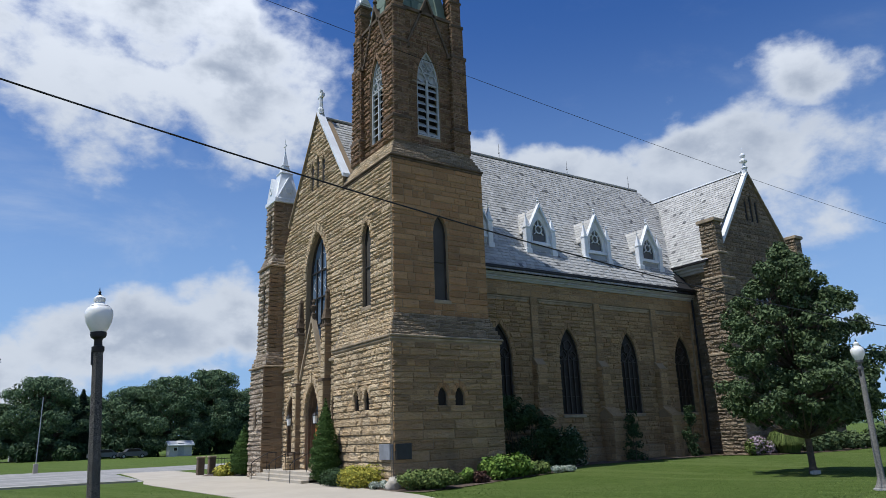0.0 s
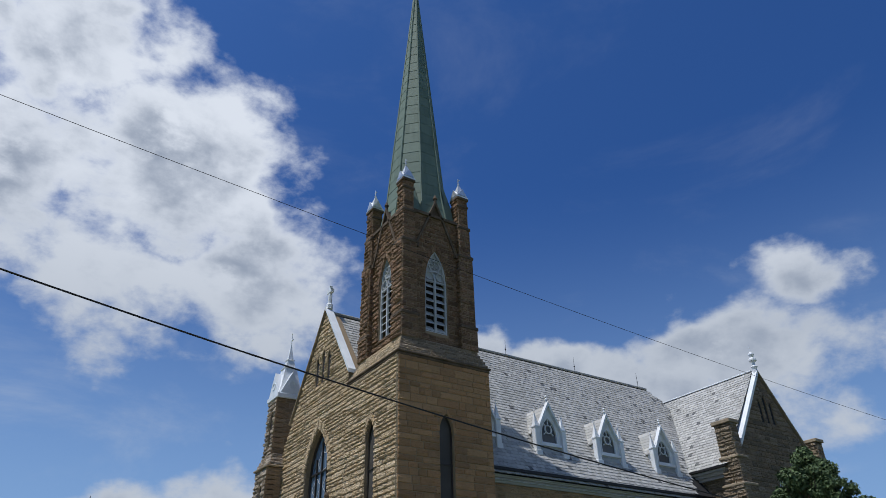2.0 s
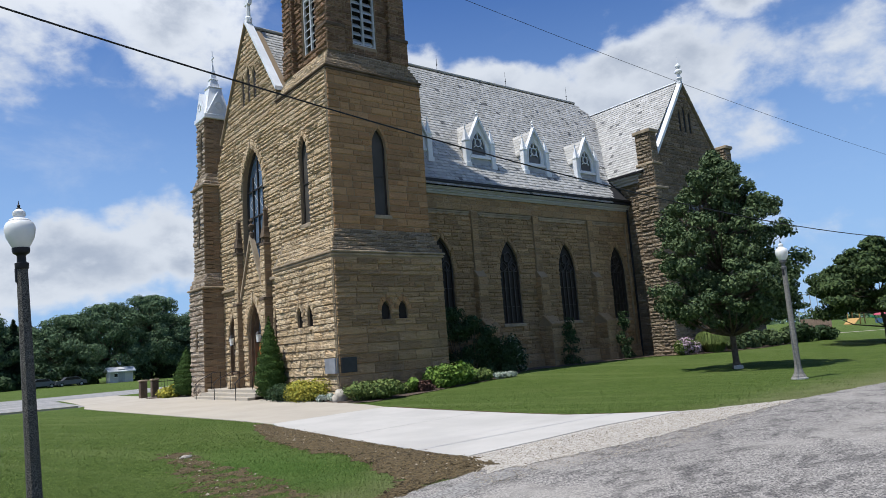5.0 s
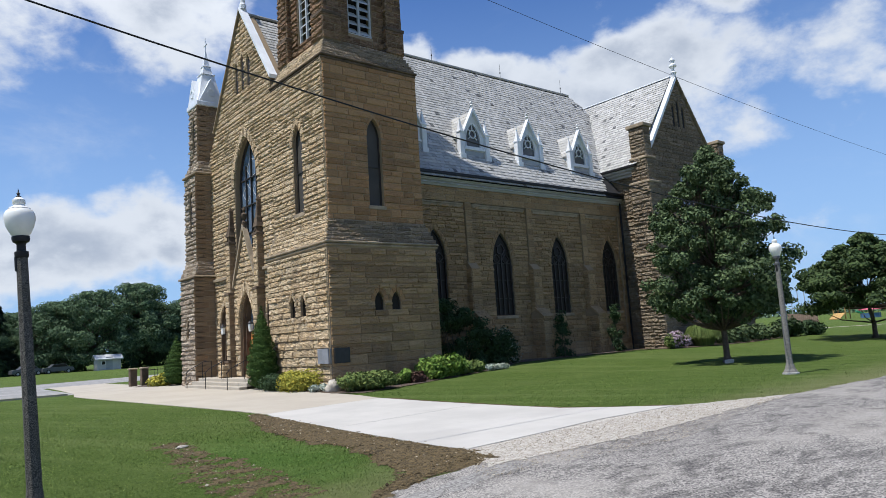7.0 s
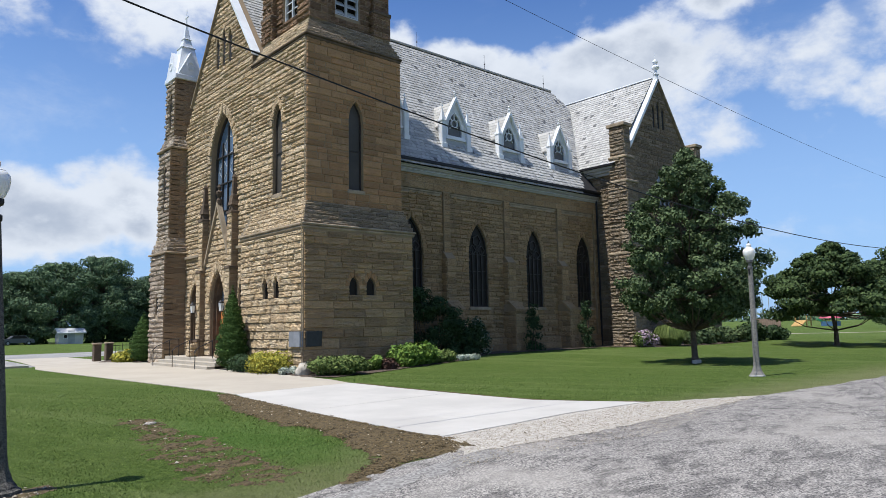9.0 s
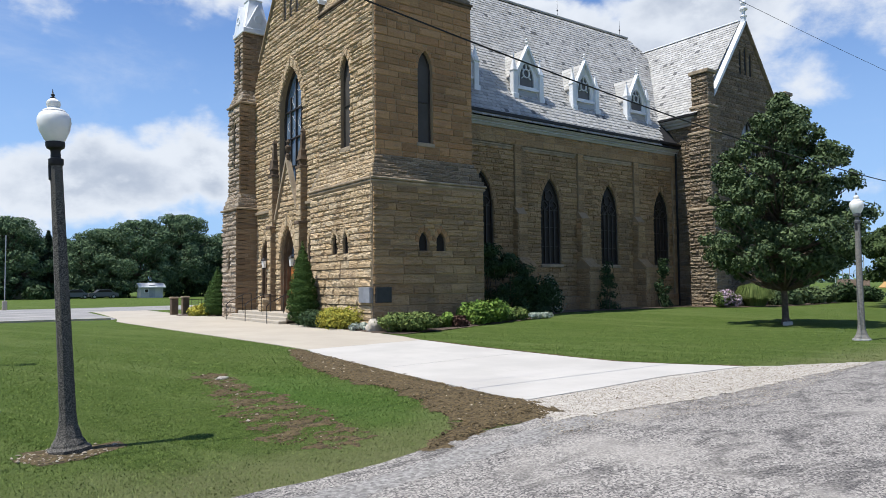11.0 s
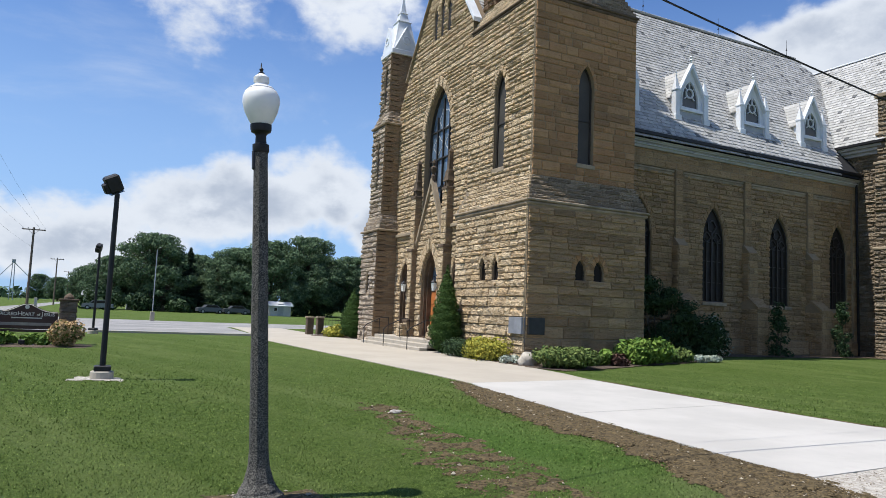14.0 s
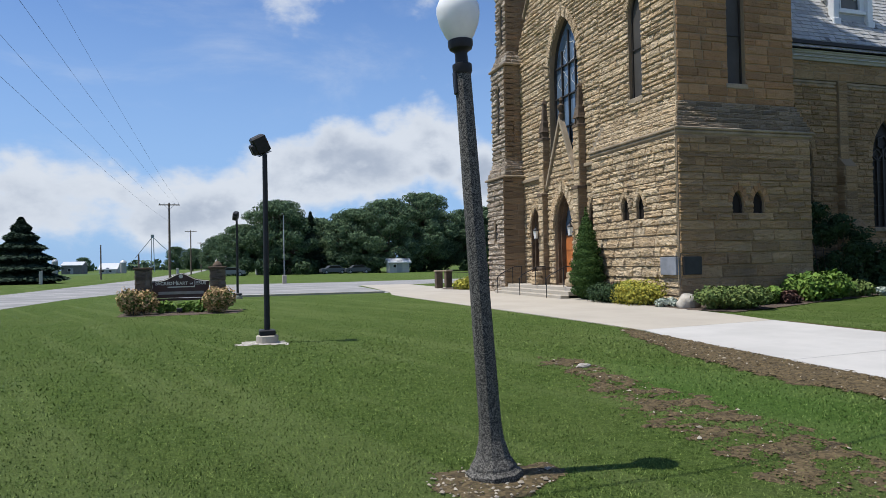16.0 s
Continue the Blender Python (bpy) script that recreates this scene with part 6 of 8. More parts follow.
worn("bare_soil", soil_c, 0.035, 0.004, SOIL, "worn ring of soil and chips round the lamp post", 5, "soil", 0.015, 0.16)
soil_d = [(-9.4, -17.05), (-8.4, -16.95), (-7.2, -16.9), (-7.05, -16.2), (-8.2, -16.3), (-9.0, -16.65)]
worn("bare_soil", soil_d, 0.045, 0.008, SOIL, "muddy verge of the lane", 6, "soil", 0.02, 0.28, 0.10)
dust = [(-14, -18.2), (-11.3, -17.55), (-9, -17.35), (-7.3, -17.3), (-7.2, -17.7), (-9, -17.8), (-11, -18.0), (-13.6, -18.6)]
worn("road_dust", dust, 0.05, 0.010, DUST, "pale dust and grit along the edge of the lane", 7, "gravel", 0.004, 0.16, 0.10)
walk_edge = [(-2.02, -6.3), (-2.22, -8.8), (-2.28, -10.7), (-2.29, -12.4), (-2.23, -13.7), (-1.8, -14.6), (-1.08, -15.8), (-0.82, -15.75), (-1.58, -14.5), (-1.97, -13.6), (-2.04, -12.4), (-2.0, -10.7), (-1.95, -8.8), (-1.78, -6.3)]
worn("bare_soil", walk_edge, 0.04, 0.006, SOIL, "narrow edge of bare soil beside the walk", 9, "soil", 0.02, 0.14)
bed = [(-1.2, 3.0), (-0.6, 5.2), (-0.3, 5.2), (-0.3, -0.3), (5.5, -0.3), (5.6, 2.2), (23, 2.2), (23, 0.6), (18, 0.3), (10.5, 0.1), (8.4, -0.75), (6.8, -1.5), (3.5, -1.95), (1.0, -3.0), (-1.0, -3.6), (-1.45, -2.5), (-1.4, 0)]
sheet("planting_bed", wavy(bed, 0.25, 0.11, 8), 0.025, MULCH, "mulched planting bed along the church", category="bed", thick=0.1)
bed2 = [(20.6, 0.2), (21.2, -1.9), (24.5, -2.6), (28.3, -2.8), (33.5, -2.2), (33.5, -0.05), (21.0, 0.3)]
sheet("planting_bed", wavy(bed2, 0.4, 0.06, 9), 0.025, MULCH, "mulched bed before the transept", category="bed", thick=0.1)
bed3 = [(-2.6, 18.6), (-0.8, 15.6), (-0.5, 15.2), (1.5, 15.2), (1.5, 21), (-1.4, 21)]
sheet("planting_bed", wavy(bed3, 0.4, 0.06, 10), 0.025, MULCH, "mulched bed with golden shrubs", category="bed", thick=0.1)
# far road and the crossing road on the left
hw = [(-14, 17.2), (-6.3, 16.6), (-5.9, 17.2), (-5.4, 30), (60, 38), (60, 50), (-5, 42), (-16, 44), (-21.6, 72), (-22, 250), (-23.5, 700), (-27, 700), (-25.6, 250), (-25.8, 80), (-27.4, 47), (-28.2, 32), (-29.5, 8), (-33, -30), (-26, -30), (-23.6, 8), (-22.4, 20.5), (-20.2, 29), (-18, 19)]
sheet("road", hw, 0.006, FAR_ROAD, "pale grey country road and its junction", category="road")
m = M()
for a, b in zip([(-14, 17.05), (-10, 16.85), (-6.4, 16.5)][:-1], [(-14, 17.05), (-10, 16.85), (-6.4, 16.5)][1:]):
    m.prism([(a[0], a[1], 0), (b[0], b[1], 0), (b[0], b[1] + 0.3, 0), (a[0], a[1] + 0.3, 0)], (0, 0, 0.10))
tagged(part("kerb", m, CONCRETE_OLD), "low concrete kerb along the road", "kerb", "", "structure")

# ---------------------------------------------------------------- lamps and poles
def street_lamp(height, pale=False):
    """A globe lamp on a tapered eight-sided post, built at the origin."""
    lamp = thing("street_lamp", "white acorn globe lamp on a dark speckled concrete post" if not pale else "white globe lamp on a grey concrete post in the lawn", "street lamp", "globe lamps")
    k = height / 3.75
    body = M().lathe(0, 0, [(0.215, 0), (0.215, 0.05), (0.195, 0.07), (0.19, 0.09), (0.145, 0.16), (0.105, 0.30), (0.092, 0.45), (0.068, 2.86 * k)], 8, math.pi / 8)
    part("post", body, POST if not pale else plain_material("grey_aggregate_post", (0.20, 0.19, 0.17), 0.85, 0, 0.3, 0.3, 20, 90, 0.005, 0.6), lamp)
    part("base", M().lathe(0, 0, [(0.24, -0.02), (0.24, 0.04), (0.215, 0.05)], 8, math.pi / 8), POST if not pale else CONCRETE_GREY, lamp)
    z = 2.86 * k
    neck = M().lathe(0, 0, [(0.072, z), (0.082, z + 0.02), (0.082, z + 0.08), (0.056, z + 0.09), (0.052, z + 0.17), (0.062, z + 0.19), (0.095, z + 0.21), (0.105, z + 0.24), (0.105, z + 0.28), (0.085, z + 0.285)], 14)
    part("collar", neck, BLACK if not pale else plain_material("grey_collar", (0.12, 0.12, 0.12), 0.5), lamp, "dark cast collar under the globe", True)
    strap = M().chamfer_box(-0.083, -0.03, z - 0.17, -0.055, 0.03, z + 0.02, 0.008)
    part("strap", strap, BLACK, lamp)
    g = z + 0.28
    globe = M().lathe(0, 0, [(0.083, g), (0.11, g + 0.04), (0.15, g + 0.13), (0.167, g + 0.215), (0.163, g + 0.27), (0.142, g + 0.315), (0.118, g + 0.335), (0.105, g + 0.355), (0.064, g + 0.375),
                             (0.06, g + 0.39), (0.07, g + 0.41), (0.068, g + 0.45), (0.042, g + 0.475), (0.028, g + 0.485)], 24)
    ring = M().lathe(0, 0, [(0.118, g + 0.33), (0.122, g + 0.337), (0.112, g + 0.344)], 24)
    for bit in (globe, ring):
        bit.v = [(x * 1.09, y * 1.09, g + (zz - g) * 1.07) for x, y, zz in bit.v]
    part("globe", globe, GLOBE, lamp, "milky white acorn globe", True)
    part("ring", ring, GUTTER, lamp)
    g += 0.033
    part("finial", M().lathe(0, 0, [(0.028, g + 0.47), (0.032, g + 0.495), (0.013, g + 0.51), (0.022, g + 0.535), (0.009, g + 0.55), (0.003, g + 0.60)], 10), BLACK, lamp, "", True)
    return lamp


near_lamp = street_lamp(4.36)
near_lamp.location = (-12.50, -14.25, -0.205)
near_lamp.rotation_euler = (radians(-1.2), radians(-3.1), 0)
far_lamp = street_lamp(4.28, True)
far_lamp.location = (7.07, -14.58, 0.0)


def flood_pole(high, face_turn):
    pole = thing("flood_light_pole", "black steel pole with a tilted flood light on a concrete footing", "flood light", "flood lights")
    part("footing", M().lathe(0, 0, [(0.22, -0.05), (0.22, 0.14), (0.20, 0.16)], 18), CONCRETE_OLD, pole, "round buff concrete footing")
    part("base_plate", M().chamfer_box(-0.16, -0.16, 0.16, 0.16, 0.16, 0.27, 0.02), BLACK, pole)
    part("pole", M().tube((0, 0, 0.2), (0, 0, high - 0.35), 0.06, 0.05, 12), BLACK, pole, "", True)
    head = M().chamfer_box(-0.15, -0.12, -0.18, 0.15, 0.12, 0.18, 0.03)
    head.chamfer_box(-0.22, -0.10, -0.16, -0.10, 0.10, 0.06, 0.02)
    turn = pose(-0.09, 0, high - 0.15, 14, -28, face_turn)
    head.v = [tuple(turn @ Vector(p)) for p in head.v]
    h_ = part("lamp_head", head, BLACK, pole, "boxy black flood light head")
    lens = M().box(-0.14, -0.10, -0.206, 0.14, 0.10, -0.198)
    lens.v = [tuple(turn @ Vector(p)) for p in lens.v]
    part("lens", lens, GLASS_STORM, h_)
    part("knuckle", M().tube((0, 0, high - 0.4), (0, 0, high - 0.2), 0.035, 0.045, 8), BLACK, pole)
    return pole


p = flood_pole(4.17, 8)
p.location = (-13.76, -5.15, 0)
worn("gravel_ring", [(-14.3, -5.5), (-13.4, -5.55), (-13.3, -4.85), (-14.3, -4.8)], 0.05, 0.006, GRAVEL, "pale grit round the flood light footing", 15, "gravel", 0.012, 0.25)
p = copy_thing(p, pose(-13.92, 15.3, 0, 0, 0, 60))
WOOD = plain_material("weathered_pole_wood", (0.17, 0.13, 0.10), 0.9, 0, 0.2, 0.3, 3, 30, 0.01, 0.6)
CABLE = plain_material("black_cable", (0.012, 0.012, 0.013), 0.6, 0, 0.3)


def utility_pole(high):
    pole = thing("utility_pole", "grey wooden utility pole with a crossarm", "utility pole", "utility poles along the road")
    part("pole", M().tube((0, 0, -0.1), (0, 0, high), 0.17, 0.11, 10), WOOD, pole, "", True)
    part("crossarm", M().chamfer_box(-1.25, -0.06, high - 0.35, 1.25, 0.06, high - 0.22, 0.01), WOOD, pole)
    for x in (-1.15, -0.6, 0.6, 1.15):
        part("insulator", M().lathe(x, 0, [(0.03, high - 0.22), (0.05, high - 0.12), (0.03, high - 0.04)], 8), GUTTER, pole)
    part("brace", M().tube((-0.6, -0.05, high - 0.3), (0, -0.1, high - 0.9), 0.02).tube((0.6, -0.05, high - 0.3), (0, -0.1, high - 0.9), 0.02), GUTTER, pole)
    return pole


up = utility_pole(9.9)
up.location = (-21.0, 75, 0)
for x, y, s in ((-21.3, 145, 1), (-21.3, 222, 1), (-21.4, 300, 1), (-21.5, 380, 1), (-21.6, 470, 1), (-21.5, -41, 1.72)):
    copy_thing(up, pose(x, y, 0) @ Matrix.Diagonal((1, 1, s, 1)))
single = thing("utility_pole", "bare grey wooden pole by the field", "utility pole", "utility poles along the road")
part("pole", M().tube((0, 0, -0.1), (0, 0, 5.2), 0.12, 0.09, 8), WOOD, single)
single.location = (-32, 95, 0)
copy_thing(single, pose(-23.9, 68, 0) @ Matrix.Diagonal((1, 1, 0.62, 1)))


def cable(name, points, r, label):
    return tagged(part(name, M().path(points, r, 5), CABLE), label, "cable", "overhead cables")


end_pole = thing("utility_pole", "plain wooden pole that ends the overhead cables", "utility pole")
part("pole", M().tube((0, 0, -0.1), (0, 0, 12.4), 0.16, 0.11, 10), WOOD, end_pole)
end_pole.location = (-34, -13.85, 0)
copy_thing(end_pole, pose(52, -13.85, 0))
xs = [-34 + 86 * i / 60 for i in range(61)]
cable("overhead_cable", [(x, -14.3, 5.212 - 0.0752 * x + 0.00258 * x * x) for x in xs], 0.015, "thick black twisted service cable sagging across the lawn")
cable("overhead_wire", [(x, -13.4, 9.376 - 0.0507 * x + 0.00097 * x * x) for x in xs], 0.006, "thin dark wire high over the lawn")
for start, end in (((-21.0, 12.25, 12.74), (-19.85, 75, 9.86)), ((-21.0, 6.61, 10.65), (-20.4, 75, 9.86)), ((-21.6, 6.73, 9.47), (-22.15, 75, 9.86)), ((-21.6, 6.7, 8.06), (-21.0, 75, 7.5))):
    p0, p1 = Vector(start), Vector(end)
    pts = [p0.lerp(p1, i / 16) + Vector((0, 0, -0.35 * (1 - (i / 8 - 1) ** 2) if i > 0 else 0)) for i in range(-11, 17)]
    cable("overhead_wire", pts, 0.006, "power line between roadside poles")

# ---------------------------------------------------------------- leaves and plants
def leaf_cloud(m, blobs, count, size, seed, shell=0.55, loose_turn=0.9, droop=0.0):
    """Many small folded leaves inside and on the skin of some blobs: (x, y, z, rx, ry, rz)."""
    r = random.Random(seed)
    weights = [b[3] * b[4] + b[3] * b[5] + b[4] * b[5] for b in blobs]
    for _ in range(count):
        x, y, z, rx, ry, rz = r.choices(blobs, weights)[0]
        d = Vector((r.gauss(0, 1), r.gauss(0, 1), r.gauss(0, 1))).normalized()
        k = shell + (1.04 - shell) * r.random() ** 0.6
        c = Vector((x + d.x * rx * k, y + d.y * ry * k, z + d.z * rz * k))
        n = (d + Vector((r.uniform(-1, 1), r.uniform(-1, 1), r.uniform(-0.4, 1.0))) * loose_turn).normalized()
        t = n.cross(Vector((r.uniform(-1, 1), r.uniform(-1, 1), r.uniform(-1, 1)))).normalized()
        b = n.cross(t)
        s = size * r.uniform(0.6, 1.35)
        t, b = t * s, b * s * 0.55
        tip = Vector((0, 0, -droop * s))
        m.add([c - t, c - b + n * s * 0.14, c + t + tip, c + b + n * s * 0.14], [(0, 1, 2), (0, 2, 3)])
    return m


def tree(name, label, high, spread, trunk_h, trunk_r, leaf, leaf_n, leaf_s, seed, group="", blobs_n=26, low=0.22, taper=0.55, outline=None, clump=(0.34, 0.78), squash=(0.65, 0.9), shell=0.35, loose_turn=0.9, shift=(0, 0)):
    """A broadleaf tree at the origin: trunk, limbs and a crown of clumps."""
    r = random.Random(seed)
    t = thing(name, label, "tree", group)
    wood = M()
    pts = [Vector((0, 0, -0.05))]
    for i in range(1, 6):
        pts.append(Vector((r.uniform(-0.06, 0.06) * i, r.uniform(-0.06, 0.06) * i, high * 0.72 * i / 5)))
    for i in range(5):
        wood.tube(pts[i], pts[i + 1], trunk_r * (1 - i / 5.6), trunk_r * (1 - (i + 1) / 5.6), 10)
    wood.tube((0, 0, -0.05), (0, 0, 0.25), trunk_r * 1.5, trunk_r * 1.02, 10)
    blobs = []
    for i in range(blobs_n):
        h = low + (1 - low) * (i + 0.5) / blobs_n
        q = (h - low) / (1 - low)
        w_ = min(1.0, 0.62 + q * 1.4) * (1 - q ** 1.6 * taper) if taper > 0.6 else math.sin(math.pi * min(1, q * (1 - taper * 0.35) + 0.16)) ** 0.75
        a = i * 2.399 + r.uniform(-0.4, 0.4)
        d = spread * w_ * r.uniform(0.35, 0.80)
        z = trunk_h + (high - trunk_h) * (h - low) / (1 - low)
        s = spread * r.uniform(0.26, 0.42) * (0.55 + 0.5 * w_)
        if outline:
            wide = spread * outline(q)
            s = r.uniform(*clump) * min(1.0, 0.35 + outline(q))
            d = max(0.0, wide - s * 0.8) * r.choice((0.25, 0.55, 0.8, 0.95, 1.08))
        c = Vector((math.cos(a) * d + shift[0], math.sin(a) * d + shift[1], min(z, high - s * 0.8)))
        blobs.append((c.x, c.y, c.z, s * r.uniform(0.9, 1.25), s * r.uniform(0.9, 1.25), s * r.uniform(*squash)))
        root = pts[min(4, max(1, int(5 * (c.z * 0.86) / (high * 0.72))))]
        mid = root.lerp(c, 0.55) + Vector((0, 0, -0.1 * d))
        wood.tube(root, mid, trunk_r * 0.32, trunk_r * 0.2, 6)
        wood.tube(mid, c, trunk_r * 0.2, trunk_r * 0.06, 5)
    part("trunk", wood, BARK, t, "grey-brown trunk and limbs", True)
    part("crown", leaf_cloud(M(), blobs, leaf_n, leaf_s, seed + 1, shell, loose_turn), leaf, t, "dense leafy crown")
    return t


def maple_outline(q):
    return 0.62 + 1.9 * q if q < 0.2 else 1.0 - 0.62 * (q - 0.2) if q < 0.7 else max(0.05, 0.69 - 2.15 * (q - 0.7))


def dome(q):
    return 0.72 + 0.9 * q if q < 0.3 else max(0.08, 0.99 * math.sqrt(max(0.0, 1 - ((q - 0.3) / 0.72) ** 2.1)))


def layered(q):
    return 0.85 + 0.75 * q if q < 0.2 else max(0.08, 1.0 - 1.05 * ((q - 0.2) / 0.8) ** 1.5)


maple = tree("maple_tree", "young dark green maple on the lawn beside the church", 9.0, 3.1, 1.72, 0.135, LEAF_MAPLE, 60000, 0.075, 5, "", 260, 0.16, 0.80,
             maple_outline, (0.24, 0.52), (0.6, 0.9), 0.15, 1.2, (0.05, -0.08))
maple.location = (12.5, -9.6, 0.0)
lawn_tree = tree("lawn_tree", "wide dark green tree with layered boughs on the far lawn", 6.6, 5.0, 2.0, 0.15, LEAF_LAWN, 30000, 0.12, 9, "", 120, 0.2, 0.8,
                 layered, (0.5, 1.05), (0.3, 0.5), 0.3, 0.8)
lawn_tree.location = (32.8, -7.95, 0)
copy_thing(lawn_tree, pose(43.5, -11.5, 0, 0, 0, 70) @ Matrix.Diagonal((1.15, 1.15, 1.3, 1)))
copy_thing(lawn_tree, pose(56, 14, 0, 0, 0, 140) @ Matrix.Diagonal((1.3, 1.3, 1.2, 1)))

far_kinds = []
for i, (hh, ss) in enumerate(((13.5, 7.2), (12.0, 6.4), (15.0, 6.8))):
    far_kinds.append(tree("broadleaf_tree", "tall broadleaf tree in the far row of woods", hh, ss, 1.6, 0.35, LEAF_FAR, 34000, 0.18, 30 + i, "trees beyond the road", 190, 0.1, 0.8,
                          dome, (0.7, 1.6), (0.55, 0.85), 0.65, 0.7))


def spruce(high, wide, seed, n=3600, size=0.34):
    r = random.Random(seed)
    t = thing("spruce_tree", "dark conical spruce tree", "tree", "trees beyond the road")
    part("trunk", M().tube((0, 0, -0.1), (0, 0, high * 0.95), 0.22, 0.04, 8), BARK, t)
    m = M()
    for _ in range(n):
        k = r.random() ** 0.75
        z = high * (1 - k) * 0.97 + 0.25
        tier = 0.82 + 0.18 * math.cos(z * 5.5)
        rad = wide * (k ** 0.9) * tier * (r.random() ** 0.35)
        a = r.uniform(0, 2 * math.pi)
        c = Vector((math.cos(a) * rad, math.sin(a) * rad, z - rad * 0.12))
        out = Vector((math.cos(a), math.sin(a), r.uniform(-0.6, 0.15)))
        s = size * r.uniform(0.6, 1.3)
        side = Vector((-math.sin(a), math.cos(a), r.uniform(-0.5, 0.5))) * s * 0.45
        m.add([c - out * s * 0.5, c + side, c + out * s, c - side], [(0, 1, 2), (0, 2, 3)])
    part("crown", m, LEAF_PINE, t, "drooping dark green boughs")
    return t


spr = spruce(7.8, 5.6, 71, 46000, 0.26)
spr.location = (-36.9, 72, 0)
spr_b = spruce(11.5, 3.6, 72, 11000, 0.26)
spr_b.location = (0.8, 108, 0)
for x, y, s, a in ((6, 112, 0.95, 30), (33, 96, 0.9, 80), (37, 92, 1.0, 10), (29, 90, 0.75, 200), (42, 99, 1.1, 50), (-47, 84, 0.8, 10)):
    copy_thing(spr_b, pose(x, y, 0, 0, 0, a) @ Matrix.Diagonal((s * 1.25, s * 1.25, s, 1)))
spots = [(-5, 108, 0, 0.92), (-11, 112, 1, 0.78), (3, 116, 1, 0.9), (9, 108, 1, 0.82), (14.5, 104, 0, 1.0), (21.5, 106, 2, 0.98), (26, 112, 1, 1.0), (31, 108, 2, 0.8), (37, 110, 0, 0.95), (45, 112, 1, 1.05), (53, 110, 2, 0.9),
         (62, 112, 0, 1.0), (72, 110, 1, 1.0), (-2, 124, 2, 0.8), (12, 126, 0, 0.9), (28, 124, 2, 0.85), (-15, 150, 1, 0.75), (82, 112, 2, 0.9), (95, 114, 0, 1.0), (50, 125, 2, 1.0), (66, 126, 1, 1.05),
         (-28, 330, 1, 0.9), (-18, 320, 0, 0.95), (-36, 340, 2, 0.8), (-8, 325, 2, 0.8), (0, 330, 1, 0.9), (10, 310, 0, 0.9), (92, 40, 0, 0.8), (110, 10, 1, 0.8), (120, -20, 2, 0.7), (105, 60, 2, 0.9), (-75, 330, 1, 0.6), (-95, 340, 0, 0.6)]
for ob, x, y in zip(far_kinds, (-5, 9, 21.5), (108, 108, 106)):
    ob.location = (x, y, 0)
for i, (x, y, kind, s) in enumerate(spots):
    if (x, y) not in ((-5, 108), (9, 108), (21.5, 106)):
        copy_thing(far_kinds[kind], pose(x, y, 0, 0, 0, i * 67) @ Matrix.Diagonal((s, s, s, 1)))
# low growth under the far trees
under = M()
r = random.Random(3)
under_blobs = [(x + r.uniform(-1, 1), 101 + r.uniform(-2, 5), r.uniform(0.3, 1.2), r.uniform(1.2, 2.4), 1.5, r.uniform(0.8, 2.2)) for x in range(-14, 95, 3) if not 10.5 < x < 19]
leaf_cloud(under, under_blobs, 9000, 0.34, 44, 0.3)
tagged(part("undergrowth", under, LEAF_DARK), "dark undergrowth below the far trees", "undergrowth", "", "stuff")
# distant hedgerow on the horizon
m = M()
r = random.Random(12)
leaf_cloud(m, [(x, 620 + r.uniform(-30, 30), r.uniform(0, 2), r.uniform(12, 26), 6, r.uniform(3, 7)) for x in range(-700, 700, 26)], 9000, 2.6, 13, 0.3)
leaf_cloud(m, [(600 + r.uniform(-30, 30), y, r.uniform(0, 2), 6, r.uniform(12, 26), r.uniform(3, 8)) for y in range(-500, 620, 26)], 7000, 2.6, 14, 0.3)
tagged(part("distant_woods", m, LEAF_FAR), "distant line of woods along the horizon", "woods", "", "stuff")
crop = [(-300, 110), (-45, 110), (-58, 330), (-300, 330)]
sheet("crop_field", crop, 0.01, plain_material("green_crop_rows", (0.075, 0.12, 0.03), 0.9, 0, 0.2, 0.35, 0.3, 4, 0.1, 0.8), "low green crop field beyond the road", category="field")


def shrub(name, label, blobs, count, size, mat, seed, stems=True, category="shrub", extra=None, shell=0.25, loose_turn=0.9):
    s = thing(name, label, category)
    if stems:
        st_ = M()
        r = random.Random(seed)
        for b in blobs[:8]:
            st_.tube((b[0] * 0.5, b[1] * 0.5, -0.02), (b[0], b[1], b[2]), 0.022, 0.01, 5)
        tagged(part("stems", st_, BARK, s), kind="stuff")
    part("foliage", leaf_cloud(M(), blobs, count, size, seed, shell, loose_turn), mat, s)
    if extra:
        part("blossom", leaf_cloud(M(), extra[0], extra[1], extra[2], seed + 5, 0.75), extra[3], s)
    return s


def heap(w_, d, h, n, seed):
    r = random.Random(seed)
    return [(r.uniform(-w_, w_) * 0.62, r.uniform(-d, d) * 0.62, h * r.uniform(0.25, 0.62), w_ * r.uniform(0.34, 0.5), d * r.uniform(0.34, 0.55), h * r.uniform(0.3, 0.42)) for _ in range(n)]


def cone_blobs(high, wide, seed):
    r = random.Random(seed)
    out = []
    for i in range(26):
        k = i / 25
        rad = wide * (1 - k ** 1.7) ** 0.85 * (0.8 + 0.2 * min(1, k * 5))
        a = i * 2.4
        out.append((math.cos(a) * rad * 0.16, math.sin(a) * rad * 0.16, 0.25 + (high - 0.35) * k, max(0.06, rad * 0.84), max(0.06, rad * 0.84), high * 0.075))
    return out


def planted(ob, x, y, turn=0):
    ob.location = (x, y, rise(x, y) + 0.02)
    ob.rotation_euler = (0, 0, radians(turn))
    return ob


